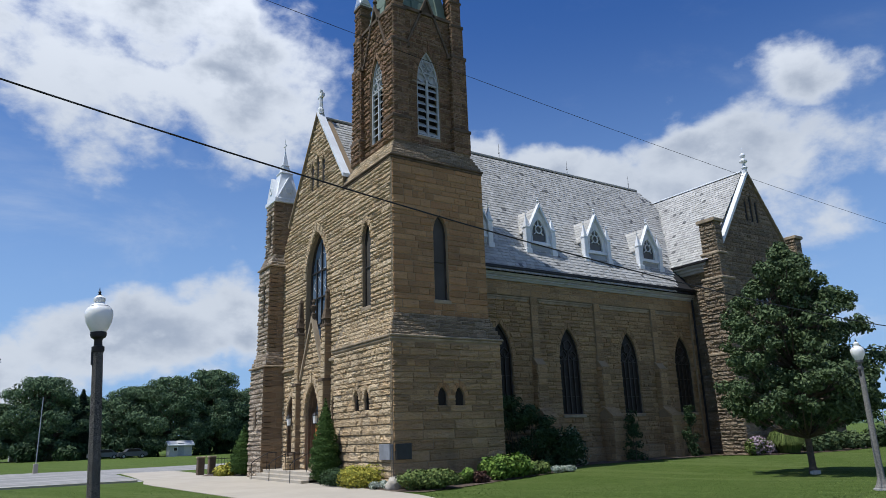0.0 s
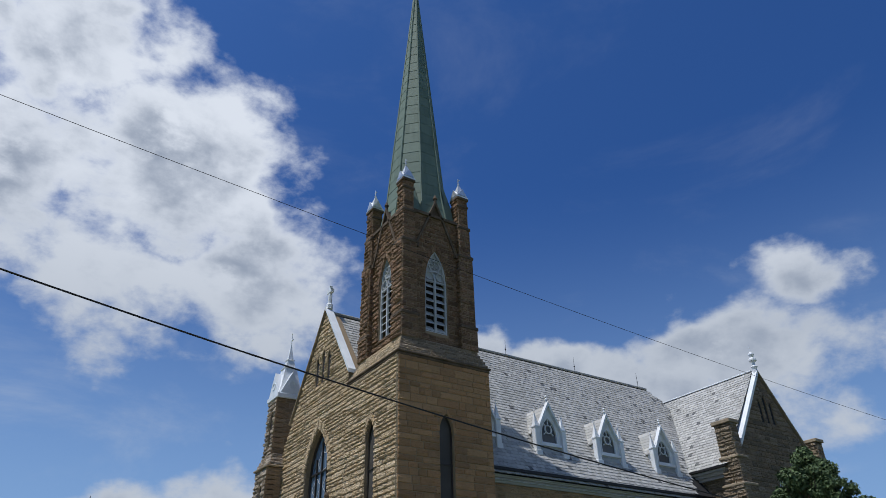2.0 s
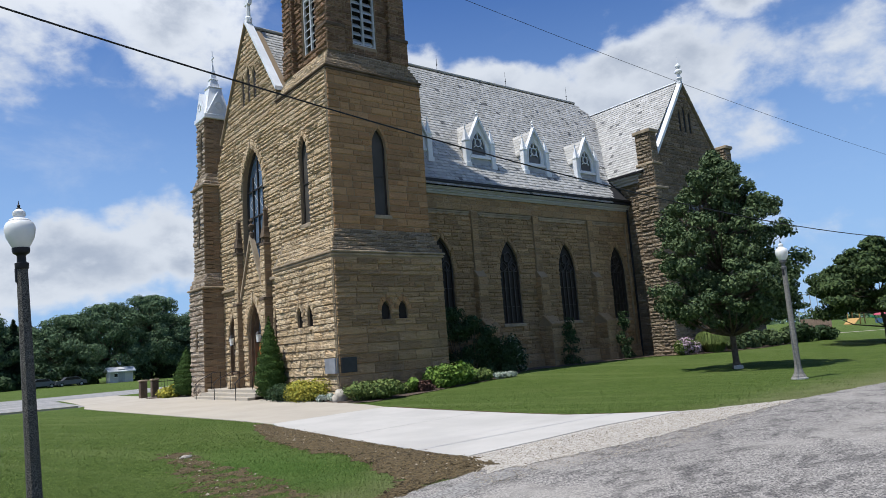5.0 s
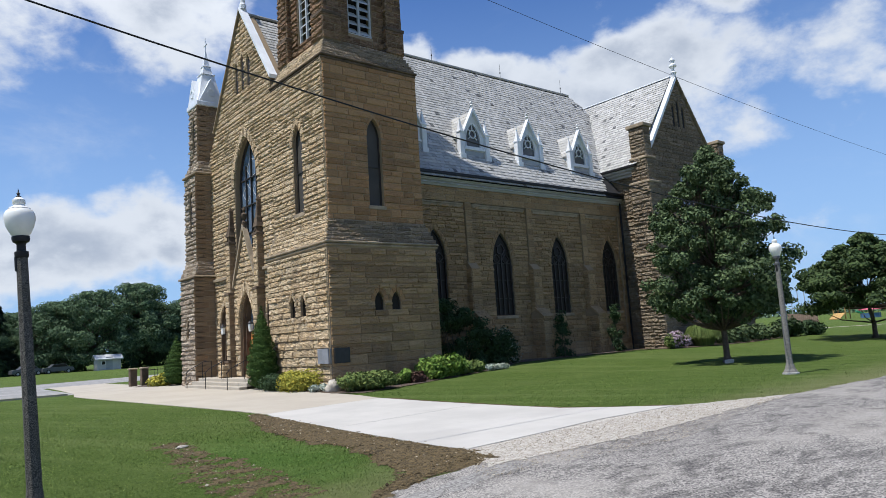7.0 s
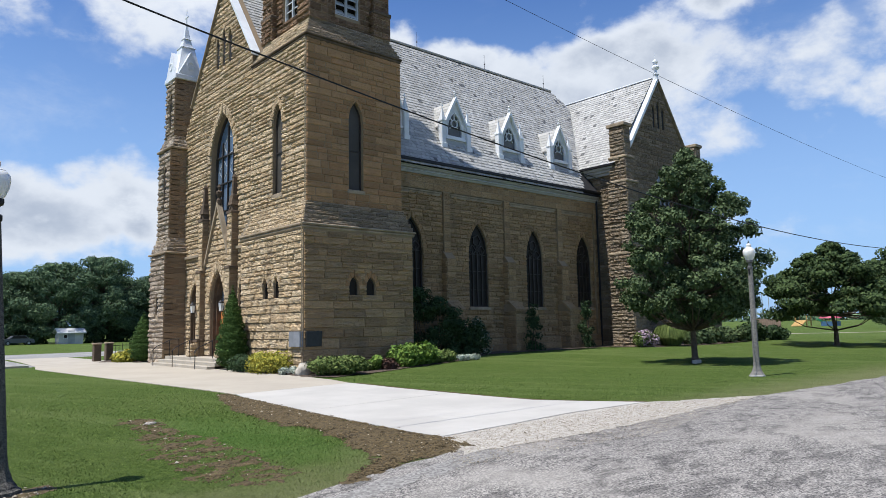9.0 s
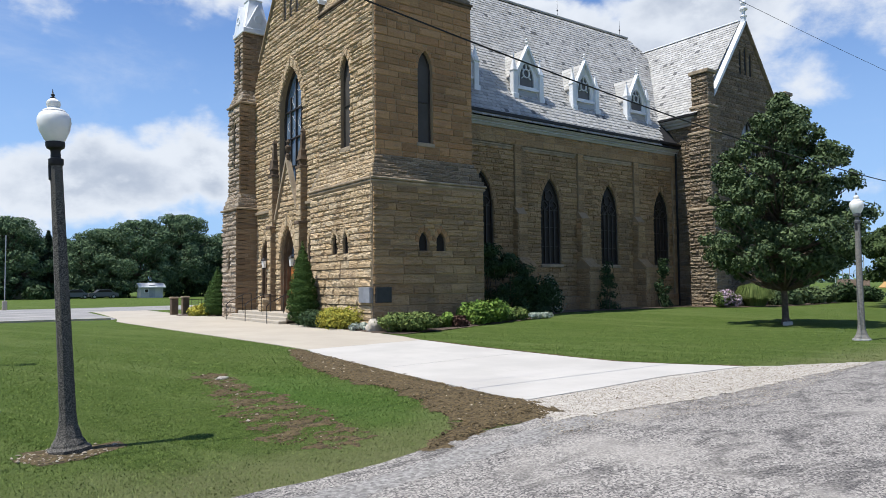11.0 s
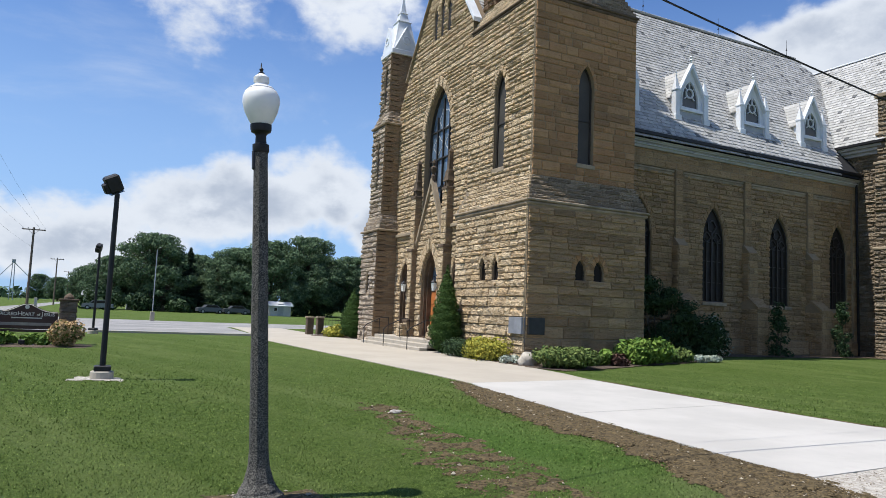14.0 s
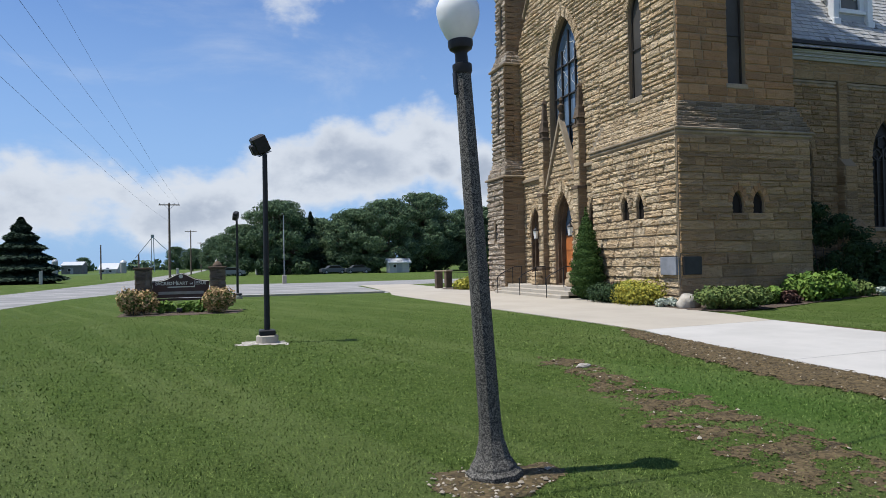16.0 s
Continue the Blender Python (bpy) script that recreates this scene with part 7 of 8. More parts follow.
def loose(w_, d, h, n, seed):
    """Small scattered clumps of an open bush, thinner towards the top."""
    r = random.Random(seed)
    out = []
    for _ in range(n):
        z = h * r.random() ** 1.2
        k = 1 - 0.6 * z / h
        s = r.uniform(0.12, 0.27)
        out.append((r.gauss(0, 0.45) * w_ * k, r.gauss(0, 0.45) * d * k, max(0.15, z), s * 1.2, s, s))
    return out


def dark_blobs():
    """Clumps of a loose bush, tallest beside the tower."""
    r = random.Random(77)
    out = []
    for i in range(78):
        x = r.uniform(-1.75, 2.1)
        top = 3.75 - 0.42 * (x + 1.5) ** 1.35 if x > -1.5 else 3.75
        s = r.uniform(0.22, 0.48)
        out.append((x, r.uniform(-0.75, 0.5), max(0.25, top * r.random() ** 0.7 - s * 0.5), s * 1.2, s, s * 0.8))
    return out


arb = shrub("arborvitae", "tall narrow cone of clipped arborvitae beside the steps", cone_blobs(3.5, 0.78, 2), 30000, 0.034, LEAF_CEDAR, 8, shell=0.8, loose_turn=0.7)
planted(arb, -0.98, 4.55)
arb2 = shrub("arborvitae", "broad cone of clipped arborvitae beside the stair turret", cone_blobs(2.75, 0.85, 3), 20000, 0.036, LEAF_CEDAR, 9, shell=0.8, loose_turn=0.7)
planted(arb2, -0.85, 16.3)
planted(shrub("juniper", "low spreading dark juniper at the steps", heap(1.1, 1.35, 0.8, 26, 4), 8000, 0.045, LEAF_DARK, 10), -1.0, 2.55)
planted(shrub("barberry", "small dark red barberry beside the arborvitae", heap(0.28, 0.28, 0.75, 8, 23), 700, 0.05, LEAF_RED, 39), -0.65, 3.35)
planted(shrub("golden_shrub", "rounded golden-yellow shrub at the tower foot", heap(1.0, 0.9, 0.92, 34, 5), 6500, 0.045, LEAF_GOLD, 11), -1.0, 0.75)
planted(shrub("perennial_clump", "clump of arching green daylily leaves", heap(1.3, 0.95, 0.72, 20, 6), 8500, 0.06, LEAF_MID, 12), -0.1, -2.55)
planted(shrub("perennial_clump", "small clump of bright lime hosta leaves", heap(0.5, 0.45, 0.62, 8, 7), 1000, 0.11, LEAF_LIME, 13), 2.4, -1.35)
planted(shrub("perennial_clump", "loose grey-green clump with small flowers", heap(0.6, 0.45, 0.5, 8, 17), 1100, 0.08, LEAF_MID, 33), 1.4, -1.5)
planted(shrub("perennial_clump", "dark red-green clump beside the hosta", heap(0.5, 0.4, 0.45, 8, 18), 900, 0.08, LEAF_RED, 34), 2.9, -1.7)
planted(shrub("hydrangea", "big bright green hydrangea with broad leaves", heap(1.15, 0.9, 1.05, 22, 8), 5000, 0.085, LEAF_LIME, 14), 4.5, -1.1)
planted(shrub("perennial_clump", "mixed green perennials at the edge of the bed", heap(0.9, 0.5, 0.6, 10, 19), 1500, 0.10, LEAF_MID, 35), 6.2, -1.1)
planted(shrub("silver_clump", "low silvery clump at the edge of the lawn", heap(0.7, 0.4, 0.3, 8, 9), 900, 0.07, LEAF_GREY, 15), 7.3, -1.45)
planted(shrub("silver_clump", "low silvery clump with white flowers before the golden shrub", heap(0.45, 0.4, 0.3, 8, 20), 700, 0.06, LEAF_GREY, 36), -1.15, -0.75)
planted(shrub("dark_shrub", "large dark shrub against the nave wall", dark_blobs(), 17000, 0.065, LEAF_DARK, 16), 7.4, 0.9)
planted(shrub("dark_shrub", "loose dark shrub with pale leaf edges", heap(0.9, 0.7, 1.9, 26, 21), 4000, 0.07, LEAF_DARK, 37, True, "shrub", (heap(0.9, 0.7, 1.9, 10, 22), 420, 0.07, LEAF_GREY)), 9.7, 0.5)
for x, hgt, sd in ((14.7, 2.5, 41), (19.4, 2.6, 42)):
    planted(shrub("dark_shrub", "dark climbing shrub between nave windows" if hgt > 2 else "low dark shrub at the foot of the nave wall", loose(0.7, 0.5, hgt, 40, sd), 1700, 0.065, LEAF_DARK, sd), x, 1.0)
planted(shrub("flower_clump", "clump of pink flowers over green leaves", heap(0.95, 0.6, 0.9, 10, 51), 1600, 0.09, LEAF_MID, 52, True, "flowers", (heap(0.95, 0.6, 1.05, 10, 53), 900, 0.07, LEAF_PINK)), 21.7, -1.4)


def grass_tuft(high, wide, seed, n=3800):
    r = random.Random(seed)
    t = thing("ornamental_grass", "big arching tuft of ornamental grass", "grass")
    m = M()
    for _ in range(n):
        a, k = r.uniform(0, 2 * math.pi), r.random() ** 0.5
        base = Vector((math.cos(a), math.sin(a), 0)) * 0.55 * k
        out = Vector((math.cos(a), math.sin(a), 0)) * wide * k
        hh = high * r.uniform(0.6, 1.0) * (1 - 0.15 * k)
        mid, tip = base + out * 0.5 + Vector((0, 0, hh)), base + out + Vector((0, 0, hh * (1 - 0.55 * k)))
        side = Vector((-math.sin(a), math.cos(a), 0)) * 0.010
        m.add([base - side, base + side, mid + side, mid - side, tip], [(0, 1, 2, 3), (3, 2, 4)])
    part("blades", m, LEAF_MID, t)
    return t


planted(grass_tuft(1.38, 0.76, 61), 24.1, -1.75)
for x, y, w_, hgt, sd in ((26.8, -1.75, 1.3, 1.05, 62), (29.1, -1.75, 1.3, 1.05, 63), (31.7, -1.65, 1.3, 1.1, 64), (34.9, -1.9, 1.8, 1.4, 65), (37.7, -2.1, 1.3, 1.1, 66)):
    planted(shrub("green_shrub", "rounded green shrub along the transept", heap(w_, 0.9, hgt, 14, sd), 2200, 0.12, LEAF_DARK if sd > 64 else LEAF_MAPLE, sd), x, y)
for x, y, w_, sd in ((-1.5, 17.6, 0.8, 81), (-0.6, 18.7, 0.9, 82), (0.3, 17.2, 0.8, 83)):
    planted(shrub("golden_shrub", "low golden-green shrub by the gate pier", heap(w_, 0.8, 0.75, 10, sd), 1800, 0.08, LEAF_GOLD if sd < 83 else LEAF_MID, sd), x, y)


def boulder(label, sx, sy, sz, seed, mat):
    bm = bmesh.new()
    bmesh.ops.create_icosphere(bm, subdivisions=4, radius=1)
    r = random.Random(seed)
    off = Vector((r.uniform(0, 50), r.uniform(0, 50), 0))
    for v in bm.verts:
        k = 1 + 0.22 * noise.noise(v.co * 1.3 + off) + 0.05 * noise.noise(v.co * 5 + off)
        v.co = Vector((v.co.x * sx * k, v.co.y * sy * k, v.co.z * sz * k))
    me = bpy.data.meshes.new("boulder")
    bm.to_mesh(me)
    bm.free()
    me.polygons.foreach_set("use_smooth", [True] * len(me.polygons))
    ob = linked("boulder", me, mat)
    return tagged(ob, label, "stone")


b = boulder("pale rounded field boulder in the planting bed", 0.46, 0.34, 0.31, 3, plain_material("pale_boulder", (0.44, 0.40, 0.33), 0.85, 0, 0.2, 0.2, 3, 25, 0.02, 0.6))
b.location = (-0.85, -1.45, 0.12)
b.rotation_euler = (0, radians(14), radians(30))

# ---------------------------------------------------------------- steps, railings, lanterns
for i, (x0, z) in enumerate(((-1.75, 0.15), (-1.40, 0.30), (-1.05, 0.45))):
    tagged(part("step", M().chamfer_box(x0, 5.35, 0.0, -0.02, 12.35, z, 0.015), CONCRETE_OLD), "broad buff concrete step before the doors", "step", "church steps", "structure")


def railing(y):
    t = thing("hand_rail", "thin black iron hand rail on the church steps", "railing", "step railings")
    part("rail", M().path([(-1.95, y, 0.75), (-1.75, y, 0.95), (-1.0, y, 1.3), (-0.6, y, 1.3)], 0.02, 8), BLACK, t)
    for x, z0, z1 in ((-1.9, 0.02, 0.82), (-1.1, 0.45, 1.26), (-0.62, 0.45, 1.3)):
        part("post", M().tube((x, y, z0), (x, y, z1), 0.018, 0.018, 8), BLACK, t)
    return t


for y in (6.3, 9.0, 11.6):
    railing(y)


def lantern(u, z):
    t = thing("wall_lantern", "white-framed wall lantern with a pointed cap beside the door", "lantern", "door lanterns")
    x = -0.62
    part("bracket", M().path([(-0.35, u, z + 0.25), (x, u, z + 0.45), (x, u, z + 0.3)], 0.015, 6), BLACK, t)
    part("glass", M().lathe(x, u, [(0.09, z - 0.2), (0.13, z + 0.16)], 6), GLOBE, t)
    part("frame", M().lathe(x, u, [(0.10, z - 0.24), (0.10, z - 0.2), (0.05, z - 0.19)], 6), BLACK, t)
    part("cap", M().lathe(x, u, [(0.15, z + 0.15), (0.15, z + 0.18), (0.03, z + 0.3), (0.02, z + 0.36)], 6), BLACK, t)
    return t


lantern(6.55, 2.8)
lantern(9.9, 2.8)
for y in (6.35, 9.7):
    t = thing("stone_pedestal", "rough stone pedestal at the foot of the portal pier", "pedestal")
    part("block", M().chamfer_box(-0.92, y - 0.25, 0.45, -0.52, y + 0.25, 0.80, 0.06), STONE_LIGHT, t)
    part("block", M().chamfer_box(-0.88, y - 0.21, 0.80, -0.52, y + 0.21, 1.08, 0.06), STONE_LIGHT, t)


# ---------------------------------------------------------------- church sign
PIER_STONE = stone_material("dark_grey_pier_stone", (0.24, 0.205, 0.165), (0.13, 0.112, 0.09), (0.2, 0.15, 0.11), True, 0.8)
sign = thing("church_sign", "dark brown wooden church sign between two stone piers", "sign")
SIGN_Y = 6.6
for x0, x1 in ((-17.5, -16.97), (-15.05, -14.5)):
    pier = part("pier", M().box(x0 + 0.02, SIGN_Y - 0.26, 0, x1 - 0.02, SIGN_Y + 0.26, 1.5), PIER_STONE, sign, "squared grey stone pier")
    ps = M()
    lay(ps, Face((0, SIGN_Y - 0.26), (1, 0), (0, -1)), coursed(x0 + 0.02, x1 - 0.02, 0, 1.5, (0.18, 0.26), (0.2, 0.4)), 0.03)
    lay(ps, Face((x0 + 0.02, 0), (0, 1), (-1, 0)), coursed(SIGN_Y - 0.26, SIGN_Y + 0.26, 0, 1.5, (0.18, 0.26), (0.2, 0.4)), 0.03)
    lay(ps, Face((x1 - 0.02, 0), (0, 1), (1, 0)), coursed(SIGN_Y - 0.26, SIGN_Y + 0.26, 0, 1.5, (0.18, 0.26), (0.2, 0.4)), 0.03)
    tagged(part("stone", ps, PIER_STONE, pier), kind="stuff")
    part("cap", M().chamfer_box(x0 - 0.04, SIGN_Y - 0.32, 1.5, x1 + 0.04, SIGN_Y + 0.32, 1.58, 0.02), DARK_TRIM, pier)
t = M().lathe(-14.78, SIGN_Y, [(0.16, 1.58), (0.16, 1.64), (0.1, 1.72), (0.02, 1.78)], 10)
part("ball", t, DARK_TRIM, sign)
BROWN = plain_material("brown_sign_paint", (0.062, 0.030, 0.022), 0.55, 0, 0.4, 0.2, 2, 20)
CREAM = plain_material("cream_lettering", (0.62, 0.58, 0.50), 0.6, 0, 0.3, 0.08)
sc = -16.01
top = [(-16.95 + 1.88 * i / 24, 1.10 + 0.27 * math.exp(-((i - 12) / 5.2) ** 2)) for i in range(25)]
panel = part("panel", M().prism([(x, SIGN_Y - 0.06, z) for x, z in [(-16.95, 0.50)] + top + [(-15.07, 0.50)]], (0, 0.12, 0)), BROWN, sign, "dark brown board with an arched top")
part("edge", M().path([(x, SIGN_Y - 0.065, z - 0.03) for x, z in top], 0.012, 5), CREAM, panel)
part("emblem", M().lathe(0, 0, [(0.07, 0), (0.07, 0.015), (0.05, 0.02)], 12), CREAM, panel, "small pale emblem")
emblem = panel.children[-1]
emblem.data.transform(Matrix.Translation((sc, SIGN_Y - 0.06, 1.25)) @ Euler((radians(90), 0, 0)).to_matrix().to_4x4())


def lettering(text, x, z, size, parent):
    cu = bpy.data.curves.new("lettering", "FONT")
    cu.body, cu.size, cu.align_x, cu.extrude = text, size, "CENTER", 0.006
    cu.offset = 0.003
    cu.materials.append(CREAM)
    ob = new("lettering", cu)
    ob.parent = parent
    ob.matrix_parent_inverse = Matrix.Identity(4)
    ob.matrix_basis = Matrix.Translation((x, SIGN_Y - 0.068, z)) @ Euler((radians(90), 0, 0)).to_matrix().to_4x4()
    return ob


for text, x, size in (("S", -16.81, 0.2), ("ACRED", -16.54, 0.155), ("H", -16.21, 0.2), ("EART", -15.96, 0.155), ("of", -15.665, 0.12), ("J", -15.545, 0.2), ("ESUS", -15.335, 0.155)):
    lettering(text, x, 0.955, size, panel)
part("text_bar", M().box(-16.45, SIGN_Y - 0.07, 0.86, -15.55, SIGN_Y - 0.06, 0.895), CREAM, panel, "line of small unreadable lettering")
part("text_bar", M().box(-16.75, SIGN_Y - 0.07, 0.62, -15.25, SIGN_Y - 0.06, 0.72), plain_material("faded_lettering", (0.34, 0.30, 0.25), 0.7), panel, "band of small unreadable lettering")
part("rail", M().box(-16.95, SIGN_Y - 0.05, 0.40, -15.07, SIGN_Y + 0.05, 0.48), BROWN, sign)
for x, y, w_, hgt, sd in ((-17.3, 5.3, 0.62, 0.9, 91), (-14.75, 5.3, 0.52, 0.86, 92)):
    planted(shrub("dried_shrub", "rounded shrub covered with tan dried blossoms", heap(w_, 0.55, hgt, 24, sd), 2600, 0.05, LEAF_MID, sd, True, "shrub", (heap(w_ * 1.05, 0.58, hgt * 1.05, 24, sd), 2600, 0.05, LEAF_TAN)), x, y)
for x, sd in ((-16.5, 93), (-15.9, 94), (-15.4, 95)):
    planted(shrub("perennial_clump", "yellow-green clump before the sign", heap(0.36, 0.3, 0.42, 6, sd), 500, 0.09, LEAF_LIME, sd), x, 5.9)
worn("planting_bed", [(-17.9, 4.6), (-14.1, 4.6), (-13.9, 6.4), (-17.9, 6.4)], 0.06, 0.006, MULCH, "mulched bed before the sign", 21, "bed", 0.02, 0.3)
sp = thing("sign_spotlight", "small black ground spotlight before the sign", "spotlight")
part("housing", M().chamfer_box(-16.1, 5.35, 0.05, -15.92, 5.5, 0.2, 0.02), BLACK, sp)
part("stake", M().tube((-16.01, 5.42, -0.02), (-16.01, 5.42, 0.06), 0.02), BLACK, sp)

# ---------------------------------------------------------------- gate piers and fence
for x, y in ((-2.15, 20.4), (-1.15, 21.6)):
    t = thing("gate_pier", "square dark brown stone gate pier with a paler cap", "pier", "gate piers")
    part("shaft", M().chamfer_box(x - 0.2, y - 0.2, 0, x + 0.2, y + 0.2, 1.0, 0.02), DARK_TRIM, t)
    part("cap", M().chamfer_box(x - 0.25, y - 0.25, 1.0, x + 0.25, y + 0.25, 1.1, 0.03), DRESSED, t)
fence = thing("iron_fence", "low black iron fence behind the gate piers", "fence")
part("rail", M().tube((-0.9, 21.8, 0.9), (6, 22.4, 0.9), 0.02).tube((-0.9, 21.8, 0.2), (6, 22.4, 0.2), 0.02), BLACK, fence)
for i in range(34):
    x = -0.9 + 6.9 * i / 33
    y = 21.8 + 0.6 * i / 33
    part("picket", M().tube((x, y, 0), (x, y, 1.0), 0.012, 0.012, 5), BLACK, fence)

# ---------------------------------------------------------------- buildings beyond the road
def small_house(name, label, x0, y0, x1, y1, eave, ridge, wall_mat, roof_mat, windows):
    h = thing(name, label, "house" if name != "shed" else "shed")
    part("wall", M().box(x0, y0, -0.05, x1, y1, eave), wall_mat, h)
    ym = (y0 + y1) / 2
    r = M()
    for ya in (y0 - 0.35, y1 + 0.35):
        r.prism([(x0 - 0.35, ya, eave - 0.1), (x1 + 0.35, ya, eave - 0.1), (x1 + 0.35, ym, ridge), (x0 - 0.35, ym, ridge)], (0, 0, 0.14))
    part("roof", r, roof_mat, h)
    gm = M()
    for xx in (x0, x1 - 0.1):
        gm.prism([(xx, y0, eave), (xx, y1, eave), (xx, ym, ridge)], (0.1, 0, 0))
    part("gable", gm, wall_mat, h)
    for wx, wz, ww, wh in windows:
        w_ = part("window", M().box(wx - ww / 2 - 0.07, y0 - 0.05, wz - 0.07, wx + ww / 2 + 0.07, y0 - 0.004, wz + wh + 0.07), WHITE, h)
        part("pane", M().box(wx - ww / 2, y0 - 0.07, wz, wx + ww / 2, y0 - 0.051, wz + wh), GLASS_DARK, w_)
    part("door", M().box((x0 + x1) / 2 - 0.5, y0 - 0.04, 0.1, (x0 + x1) / 2 + 0.5, y0 - 0.004, 2.1), GUTTER, h)
    return h


ROOF_GREY = plain_material("grey_shingle_roof", (0.17, 0.17, 0.17), 0.85, 0, 0.2, 0.2, 1, 15, 0.02, 0.5)
ROOF_PALE = plain_material("pale_metal_roof", (0.55, 0.56, 0.57), 0.5, 0.2, 0.4, 0.1)
SIDING = plain_material("white_house_siding", (0.46, 0.46, 0.45), 0.7, 0, 0.3, 0.1, 1, 12, 0.01)
small_house("shed", "small white garden shed before the trees", 12.9, 97, 16.4, 99.5, 1.75, 2.35, SIDING, ROOF_PALE, [(13.8, 0.9, 0.5, 0.5)])
small_house("farmhouse", "white farmhouse half hidden by trees", -8.5, 113, 1.5, 120, 2.9, 4.8, SIDING, ROOF_GREY, [(-7, 1.0, 1.0, 1.3), (-5, 1.0, 1.0, 1.3), (-1.2, 1.0, 1.0, 1.3), (0.4, 1.0, 0.8, 1.3)])
small_house("farmhouse", "low white house with a pale roof beside the road", -15.5, 114, -10.8, 119, 2.3, 3.4, SIDING, ROOF_PALE, [(-14.6, 1.0, 0.9, 1.1), (-11.8, 1.0, 0.9, 1.1)])
small_house("farm_building", "long white farm shed beyond the fields", -56.2, 250, -50.5, 262, 1.5, 3.6, SIDING, ROOF_PALE, [(-55, 0.5, 0.8, 0.7), (-52.5, 0.5, 0.8, 0.7)])
small_house("farm_building", "grey farm shed with a rounded bin", -69, 255, -62.5, 266, 3.2, 4.4, ROOF_GREY, ROOF_PALE, [(-66.5, 1.0, 0.9, 0.9)])
for x, hgt, rad in ((-48.6, 3.8, 1.1), (-70.4, 4.6, 1.0)):
    t = thing("silo", "round grey farm silo with a domed cap", "silo")
    part("drum", M().lathe(x, 252, [(rad, -0.1), (rad, hgt)], 20), CONCRETE_GREY, t, "", True)
    part("cap", M().lathe(x, 252, [(rad, hgt), (rad * 0.8, hgt + 0.5), (rad * 0.3, hgt + 0.9), (0.1, hgt + 1.0)], 20), ROOF_PALE, t, "", True)
t = thing("grain_elevator", "thin steel grain elevator tower", "elevator")
m = M()
for sx in (-0.7, 0.7):
    for sy in (-0.7, 0.7):
        m.tube((-43 + sx, 300 + sy, 0), (-43 + sx * 0.5, 300 + sy * 0.5, 15), 0.12, 0.1, 5)
part("tower_frame", m, GUTTER, t)
part("head", M().box(-43.6, 299.4, 14.6, -42.4, 300.6, 16), GUTTER, t)
part("spout", M().tube((-43, 300, 15), (-50, 300, 6), 0.15).tube((-43, 300, 15), (-36, 300, 8), 0.15), GUTTER, t)


def parked_car(x, y, turn, col, label):
    c = thing("parked_car", label, "car", "cars by the far houses")
    paint = plain_material("car_paint", col, 0.35, 0.2, 0.5, 0.05)
    prof = [(-2.2, 0.35), (-2.2, 0.85), (-1.9, 0.95), (-1.2, 1.0), (-0.7, 1.45), (0.9, 1.48), (1.5, 1.0), (2.1, 0.9), (2.2, 0.6), (2.2, 0.35)]
    part("body", M().prism([(a, -0.85, z) for a, z in prof], (0, 1.7, 0)), paint, c)
    part("windows", M().prism([(a, -0.86, z) for a, z in ((-1.05, 1.03), (-0.66, 1.38), (0.85, 1.41), (1.3, 1.03))], (0, 1.72, 0)), GLASS_DARK, c)
    for a in (-1.4, 1.4):
        for s in (-0.87, 0.67):
            w_ = part("wheel", M().tube((a, s, 0.33), (a, s + 0.2, 0.33), 0.33, 0.33, 14), CABLE, c)
            part("rim", M().tube((a, s - 0.01, 0.33), (a, s + 0.21, 0.33), 0.2, 0.2, 10), GUTTER, w_)
    c.location, c.rotation_euler = (x, y, 0), (0, 0, radians(turn))
    return c


parked_car(3.5, 99.5, 8, (0.10, 0.11, 0.13), "dark car parked before the far trees")
parked_car(-13.2, 98.5, -6, (0.20, 0.21, 0.22), "grey car parked beside the far house")
parked_car(7.6, 99.0, 4, (0.09, 0.095, 0.11), "dark grey car parked before the far trees")

# ---------------------------------------------------------------- playground and ball-field fence to the east
play = thing("play_tower", "yellow wooden play tower with a green slide", "playground")
YEL = plain_material("ochre_play_wood", (0.42, 0.26, 0.09), 0.7)
GRN = plain_material("green_plastic_slide", (0.03, 0.25, 0.12), 0.4)
RED = plain_material("pink_red_awning", (0.48, 0.08, 0.13), 0.6)
BLU = plain_material("blue_plastic", (0.06, 0.13, 0.24), 0.5)
px, py = 150.0, 39.3
for dx in (-1.2, 1.2):
    for dy in (-1.2, 1.2):
        part("post", M().chamfer_box(px + dx - 0.1, py + dy - 0.1, 0, px + dx + 0.1, py + dy + 0.1, 3.0, 0.02), YEL, play)
part("deck", M().box(px - 1.3, py - 1.3, 1.2, px + 1.3, py + 1.3, 1.35), YEL, play)
part("roof", M().prism([(px - 1.5, py - 1.5, 2.9), (px + 1.5, py - 1.5, 2.9), (px, py - 1.5, 3.7)], (0, 3, 0)), YEL, play)
part("ramp", M().prism([(px - 1.3, py - 1.2, 1.2), (px - 4.2, py - 1.2, 0.05), (px - 4.2, py - 1.2, 0.2), (px - 1.3, py - 1.2, 1.35)], (0, 2.2, 0)), YEL, play)
part("slide", M().prism([(px + 1.3, py - 2.6, 1.3), (px + 3.8, py - 5.2, 0.1), (px + 3.8, py - 5.2, 0.35), (px + 1.3, py - 2.6, 1.7)], (0.6, 0.6, 0)), GRN, play)
hut = thing("play_canopy", "pink and blue play canopy on posts", "playground")
part("canopy", M().lathe(150, 33.6, [(2.2, 1.7), (1.6, 2.6), (0.2, 3.0)], 10), RED, hut)
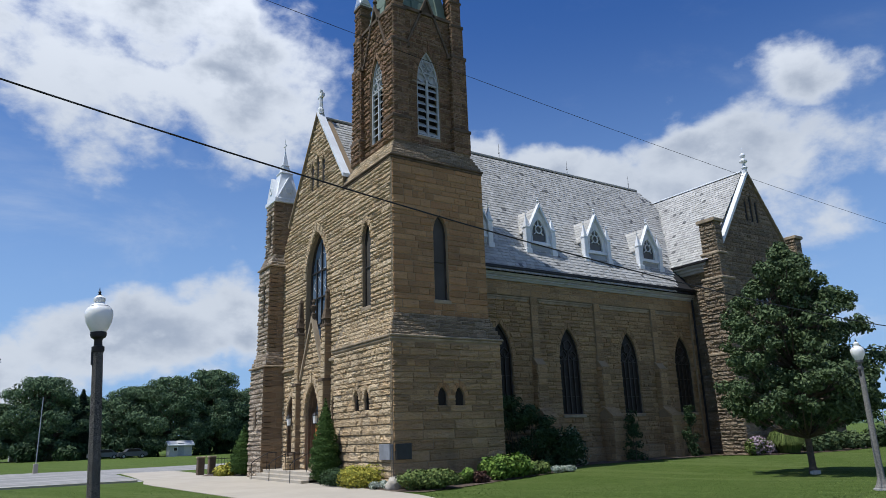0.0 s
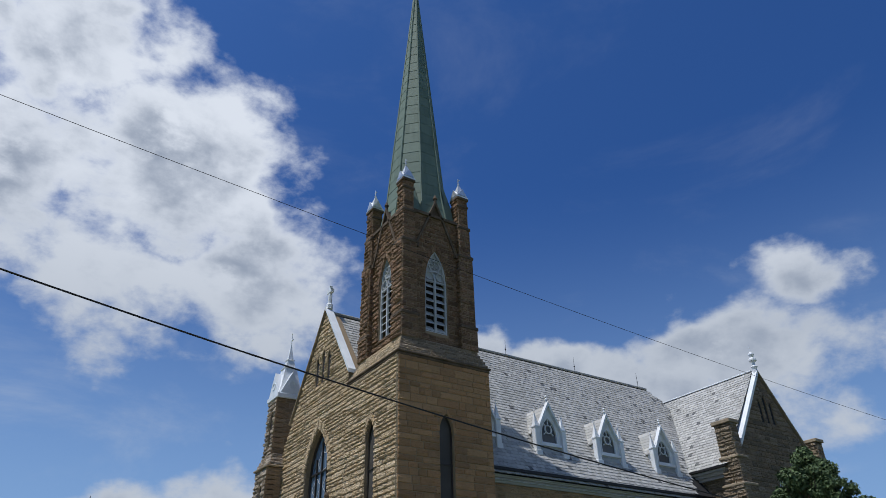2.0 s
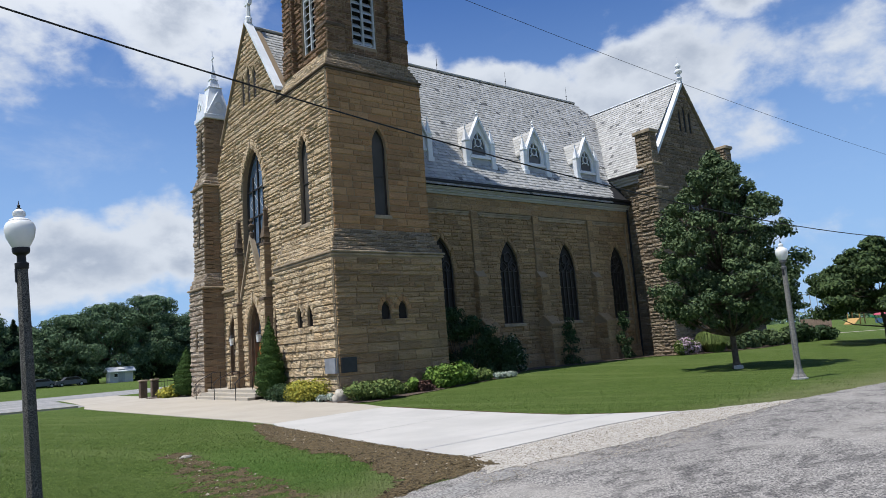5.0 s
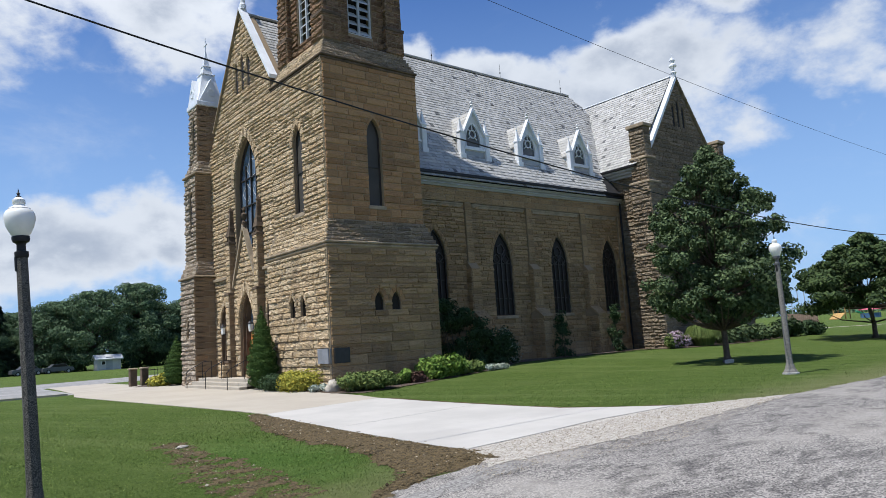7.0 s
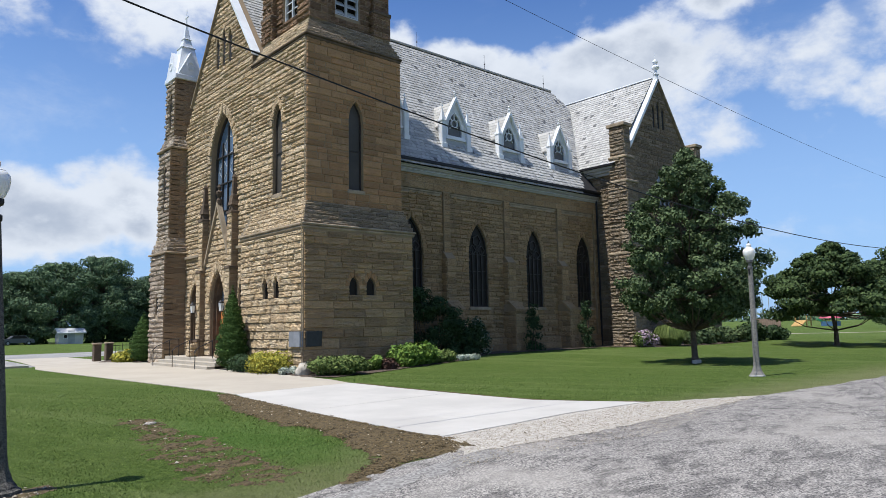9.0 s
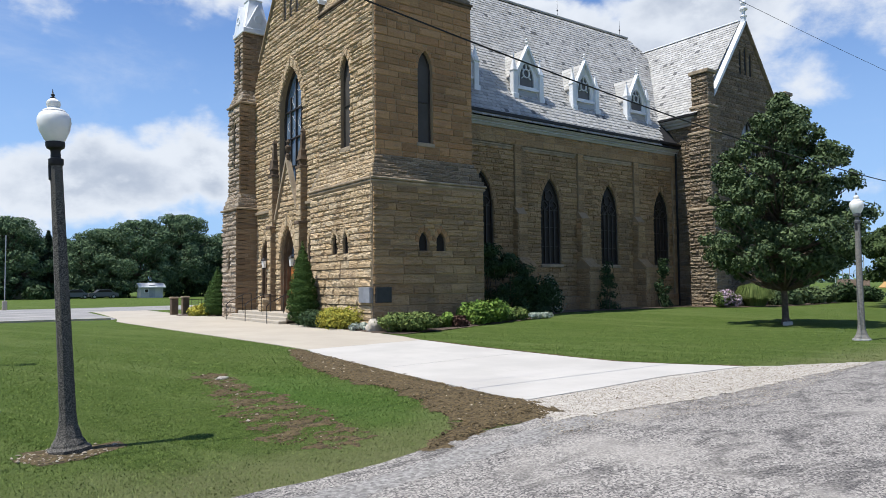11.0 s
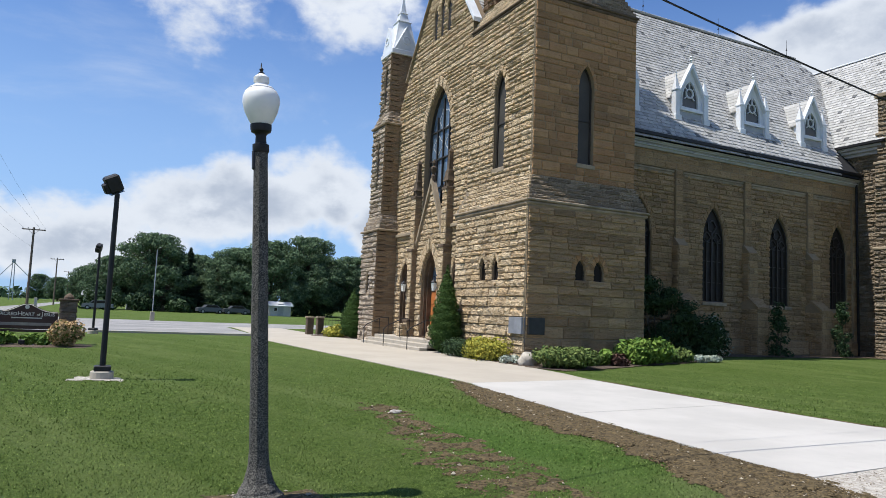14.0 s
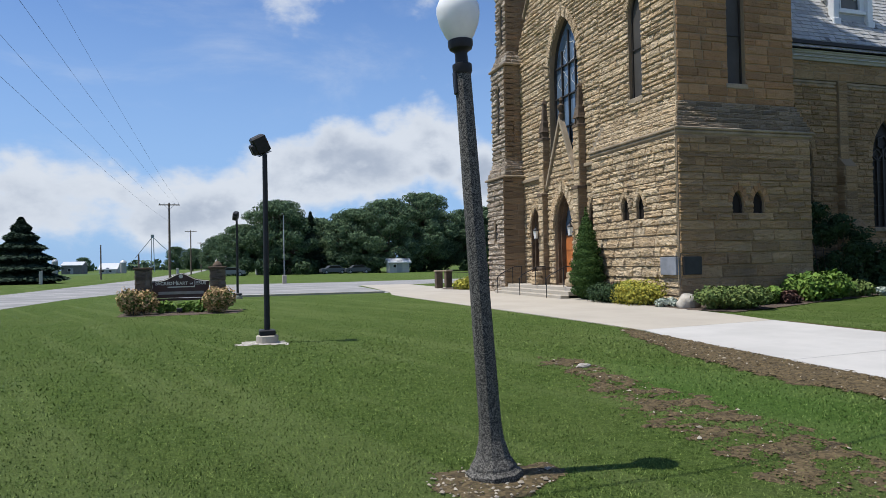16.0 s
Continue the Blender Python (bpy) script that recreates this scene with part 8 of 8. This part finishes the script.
part("skirt", M().lathe(150, 33.6, [(1.9, 0.0), (1.9, 1.0)], 10), BLU, hut)
for a in range(4):
    part("post", M().tube((150 + 1.5 * math.cos(a * 1.57 + 0.6), 33.6 + 1.5 * math.sin(a * 1.57 + 0.6), 0), (150 + 1.5 * math.cos(a * 1.57 + 0.6), 33.6 + 1.5 * math.sin(a * 1.57 + 0.6), 2.2), 0.06), YEL, hut)
yard = thing("yard_fence", "brown board fence panel at the edge of the lawn", "fence")
FENCE = plain_material("brown_fence_board", (0.24, 0.17, 0.13), 0.85, 0, 0.2, 0.2)
for i in range(16):
    part("board", M().box(79.0, 18.2 - i * 0.24, 0, 79.04, 18.42 - i * 0.24, 1.8), FENCE, yard)
back = thing("backstop", "tall wire ball-field backstop on grey posts", "fence")
for i in range(5):
    part("post", M().tube((90, 23.6 - i * 0.95, 0), (90, 23.6 - i * 0.95, 5.5), 0.05), GUTTER, back)
for z in (0.1, 2.6, 5.4):
    part("rail", M().tube((90, 23.6, z), (90, 19.8, z), 0.03), GUTTER, back)
sheet("path_far", [(64, 13.4), (100, -20), (101.5, -19), (65.5, 14.4)], 0.02, CONCRETE_OLD, "narrow concrete path on the far lawn", category="walkway")
t = thing("marker_stone", "small white marker plate at the foot of the maple", "marker")
part("plate", M().chamfer_box(12.0, -9.9, 0, 12.45, -9.74, 0.14, 0.01), CONCRETE_NEW, t)
t = thing("road_post", "short white concrete post by the road", "post")
part("post", M().chamfer_box(-9.65, 41.9, 0, -9.3, 42.25, 0.75, 0.03), CONCRETE_OLD, t)
part("pipe", M().tube((-9.48, 42.08, 0.7), (-9.48, 42.08, 6.0), 0.04), GUTTER, t)
for x, y in ((-33.8, 67), (-19.8, 70)):
    t = thing("road_post", "short white marker post by the road", "post")
    part("post", M().chamfer_box(x - 0.15, y - 0.15, 0, x + 0.15, y + 0.15, 1.5, 0.03), CONCRETE_NEW, t)

# ---------------------------------------------------------------- loose stones, clods and grass
def scatter(name, poly, count, size, mat, label, seed, z=0.012):
    q = np.array(poly)
    lo, hi = q.min(0), q.max(0)
    m = M()
    made = 0
    rr = random.Random(seed)
    while made < count:
        x, y = rr.uniform(lo[0], hi[0]), rr.uniform(lo[1], hi[1])
        if not inside(np.array([x]), np.array([y]), poly)[0]:
            continue
        s = size * rr.uniform(0.4, 1.0) * (2.0 if rr.random() < 0.05 else 1.0)
        a = rr.uniform(0, 6.28)
        c, d = math.cos(a), math.sin(a)
        pts = [(s * rr.uniform(0.7, 1.3), 0, s * 0.2), (0, s * rr.uniform(0.5, 1), s * 0.2), (-s * rr.uniform(0.7, 1.3), 0, s * 0.2), (0, -s * rr.uniform(0.5, 1), s * 0.2), (rr.uniform(-0.3, 0.3) * s, 0, s * rr.uniform(0.5, 0.9)), (0, 0, -s * 0.3)]
        m.add([(x + u * c - v * d, y + u * d + v * c, z + rise(x, y) + w_) for u, v, w_ in pts], [(0, 1, 4), (1, 2, 4), (2, 3, 4), (3, 0, 4), (1, 0, 5), (2, 1, 5), (3, 2, 5), (0, 3, 5)])
        made += 1
    return tagged(part(name, m, mat), label, "stones", "", "stuff")


def chip_material(name, a, b):
    m, n, s, p0 = material(name, 0.95, 0, 0.2)
    n.link(n.mix(per_piece(n, True), a, b), s.inputs["Base Color"])
    return m


CHIPS = chip_material("pale_stone_chips", (0.15, 0.122, 0.085), (0.46, 0.405, 0.32))
CLODS = chip_material("soil_clods", (0.034, 0.026, 0.014), (0.170, 0.125, 0.064))
gravel_edge = [(-8.3, -17.8), (-7.0, -16.1), (-6.0, -16.0), (-1.2, -15.95), (1.5, -17.1), (-1.5, -17.6), (-4.5, -18.3)]
scatter("soil_clods", soil_a, 9500, 0.021, CLODS, "loose brown clods on the dug strip", 1)
scatter("soil_stones", soil_a, 260, 0.026, CHIPS, "small pale stones in the dug strip", 2)
scatter("soil_clods", soil_b, 1500, 0.017, CLODS, "loose brown clods on the worn patch", 3)
scatter("soil_stones", soil_b, 90, 0.022, CHIPS, "small pale stones on the worn patch", 4)
scatter("stone_chips", soil_c, 130, 0.022, CHIPS, "pale stone chips round the lamp post", 5)
scatter("gravel_chips", gravel_edge, 5200, 0.012, CHIPS, "pale limestone chips along the walk", 6, 0.016)
scatter("verge_clods", soil_d, 900, 0.02, CLODS, "clods and grit at the verge", 7, 0.018)
b = boulder("small flat pale stone in the lawn", 0.12, 0.07, 0.035, 8, PEBBLE)
b.location = (-9.33, -10.05, rise(-9.33, -10.05) + 0.02)

# mown grass: short blades on the near lawn, thinning out with distance
def rise_all(x, y):
    def s(t):
        t = np.clip(t, 0, 1)
        return t * t * (3 - 2 * t)
    bank = 0.26 * s((x - 2) / 9) * s((y + 9) / 8.5) * (1 - s((x - 45) / 15)) * (1 - s((y - 20) / 5))
    return bank - 0.21 * s((-6.9 - x) / 4) * s((-5 - y) / 8) * (1 - s((-17 - y) / 5)) * (1 - s((-17 - x) / 6))


rs = np.random.RandomState(4)
holes = [soil_a, soil_b, soil_c, soil_d, walk_edge, new_walk, old_walk, road, bed, gravel]
n = 2300000
x, y = rs.uniform(-26.0, 30.0, n), rs.uniform(-18.2, 13.0, n)
d = np.hypot(x + 13.0, y + 20.0)
thin = np.minimum(1.0, (6.5 / d) ** 2.4)
keep = rs.rand(n) < thin
x, y, thin = x[keep], y[keep], thin[keep]
n = len(x)
keep = np.ones(n, bool)
for poly in holes:
    out = inside(x, y, poly)
    if poly in (soil_b, soil_c, soil_d, walk_edge):
        out &= rs.rand(n) > (0.88 if poly is soil_b else 0.45 if poly is soil_c else 0.3)
    elif poly is soil_a:
        out &= rs.rand(n) > 0.24
    keep &= ~out
x, y, k = x[keep], y[keep], np.minimum(2.0, thin[keep] ** -0.4)
n = len(x)
a = rs.uniform(0, 2 * np.pi, n)
h = rs.uniform(0.012, 0.028, n) * (1.0 + 0.22 * (k - 1))
w_ = rs.uniform(0.004, 0.0075, n) * k
lean = rs.uniform(0, 0.03, n) * k ** 0.5
dx, dy = np.cos(a), np.sin(a)
base = np.stack([x, y, rise_all(x, y) - 0.003], 1)
side = np.stack([-dy * w_, dx * w_, np.zeros(n)], 1)
tip = base + np.stack([dx * lean, dy * lean, h], 1)
verts = [np.stack([base - side, base + side, tip], 1).reshape(-1, 3)]
tris = [np.arange(3 * n).reshape(-1, 3)]
v, t = np.concatenate(verts), np.concatenate(tris)
me = bpy.data.meshes.new("grass")
me.vertices.add(len(v))
me.vertices.foreach_set("co", v.astype(np.float32).ravel())
me.loops.add(len(t) * 3)
me.loops.foreach_set("vertex_index", t.astype(np.int32).ravel())
me.polygons.add(len(t))
me.polygons.foreach_set("loop_start", np.arange(0, len(t) * 3, 3, dtype=np.int32))
me.update()
me.validate()
tagged(linked("grass", me, BLADES), "short mown grass blades of the lawn", "grass", "", "stuff")
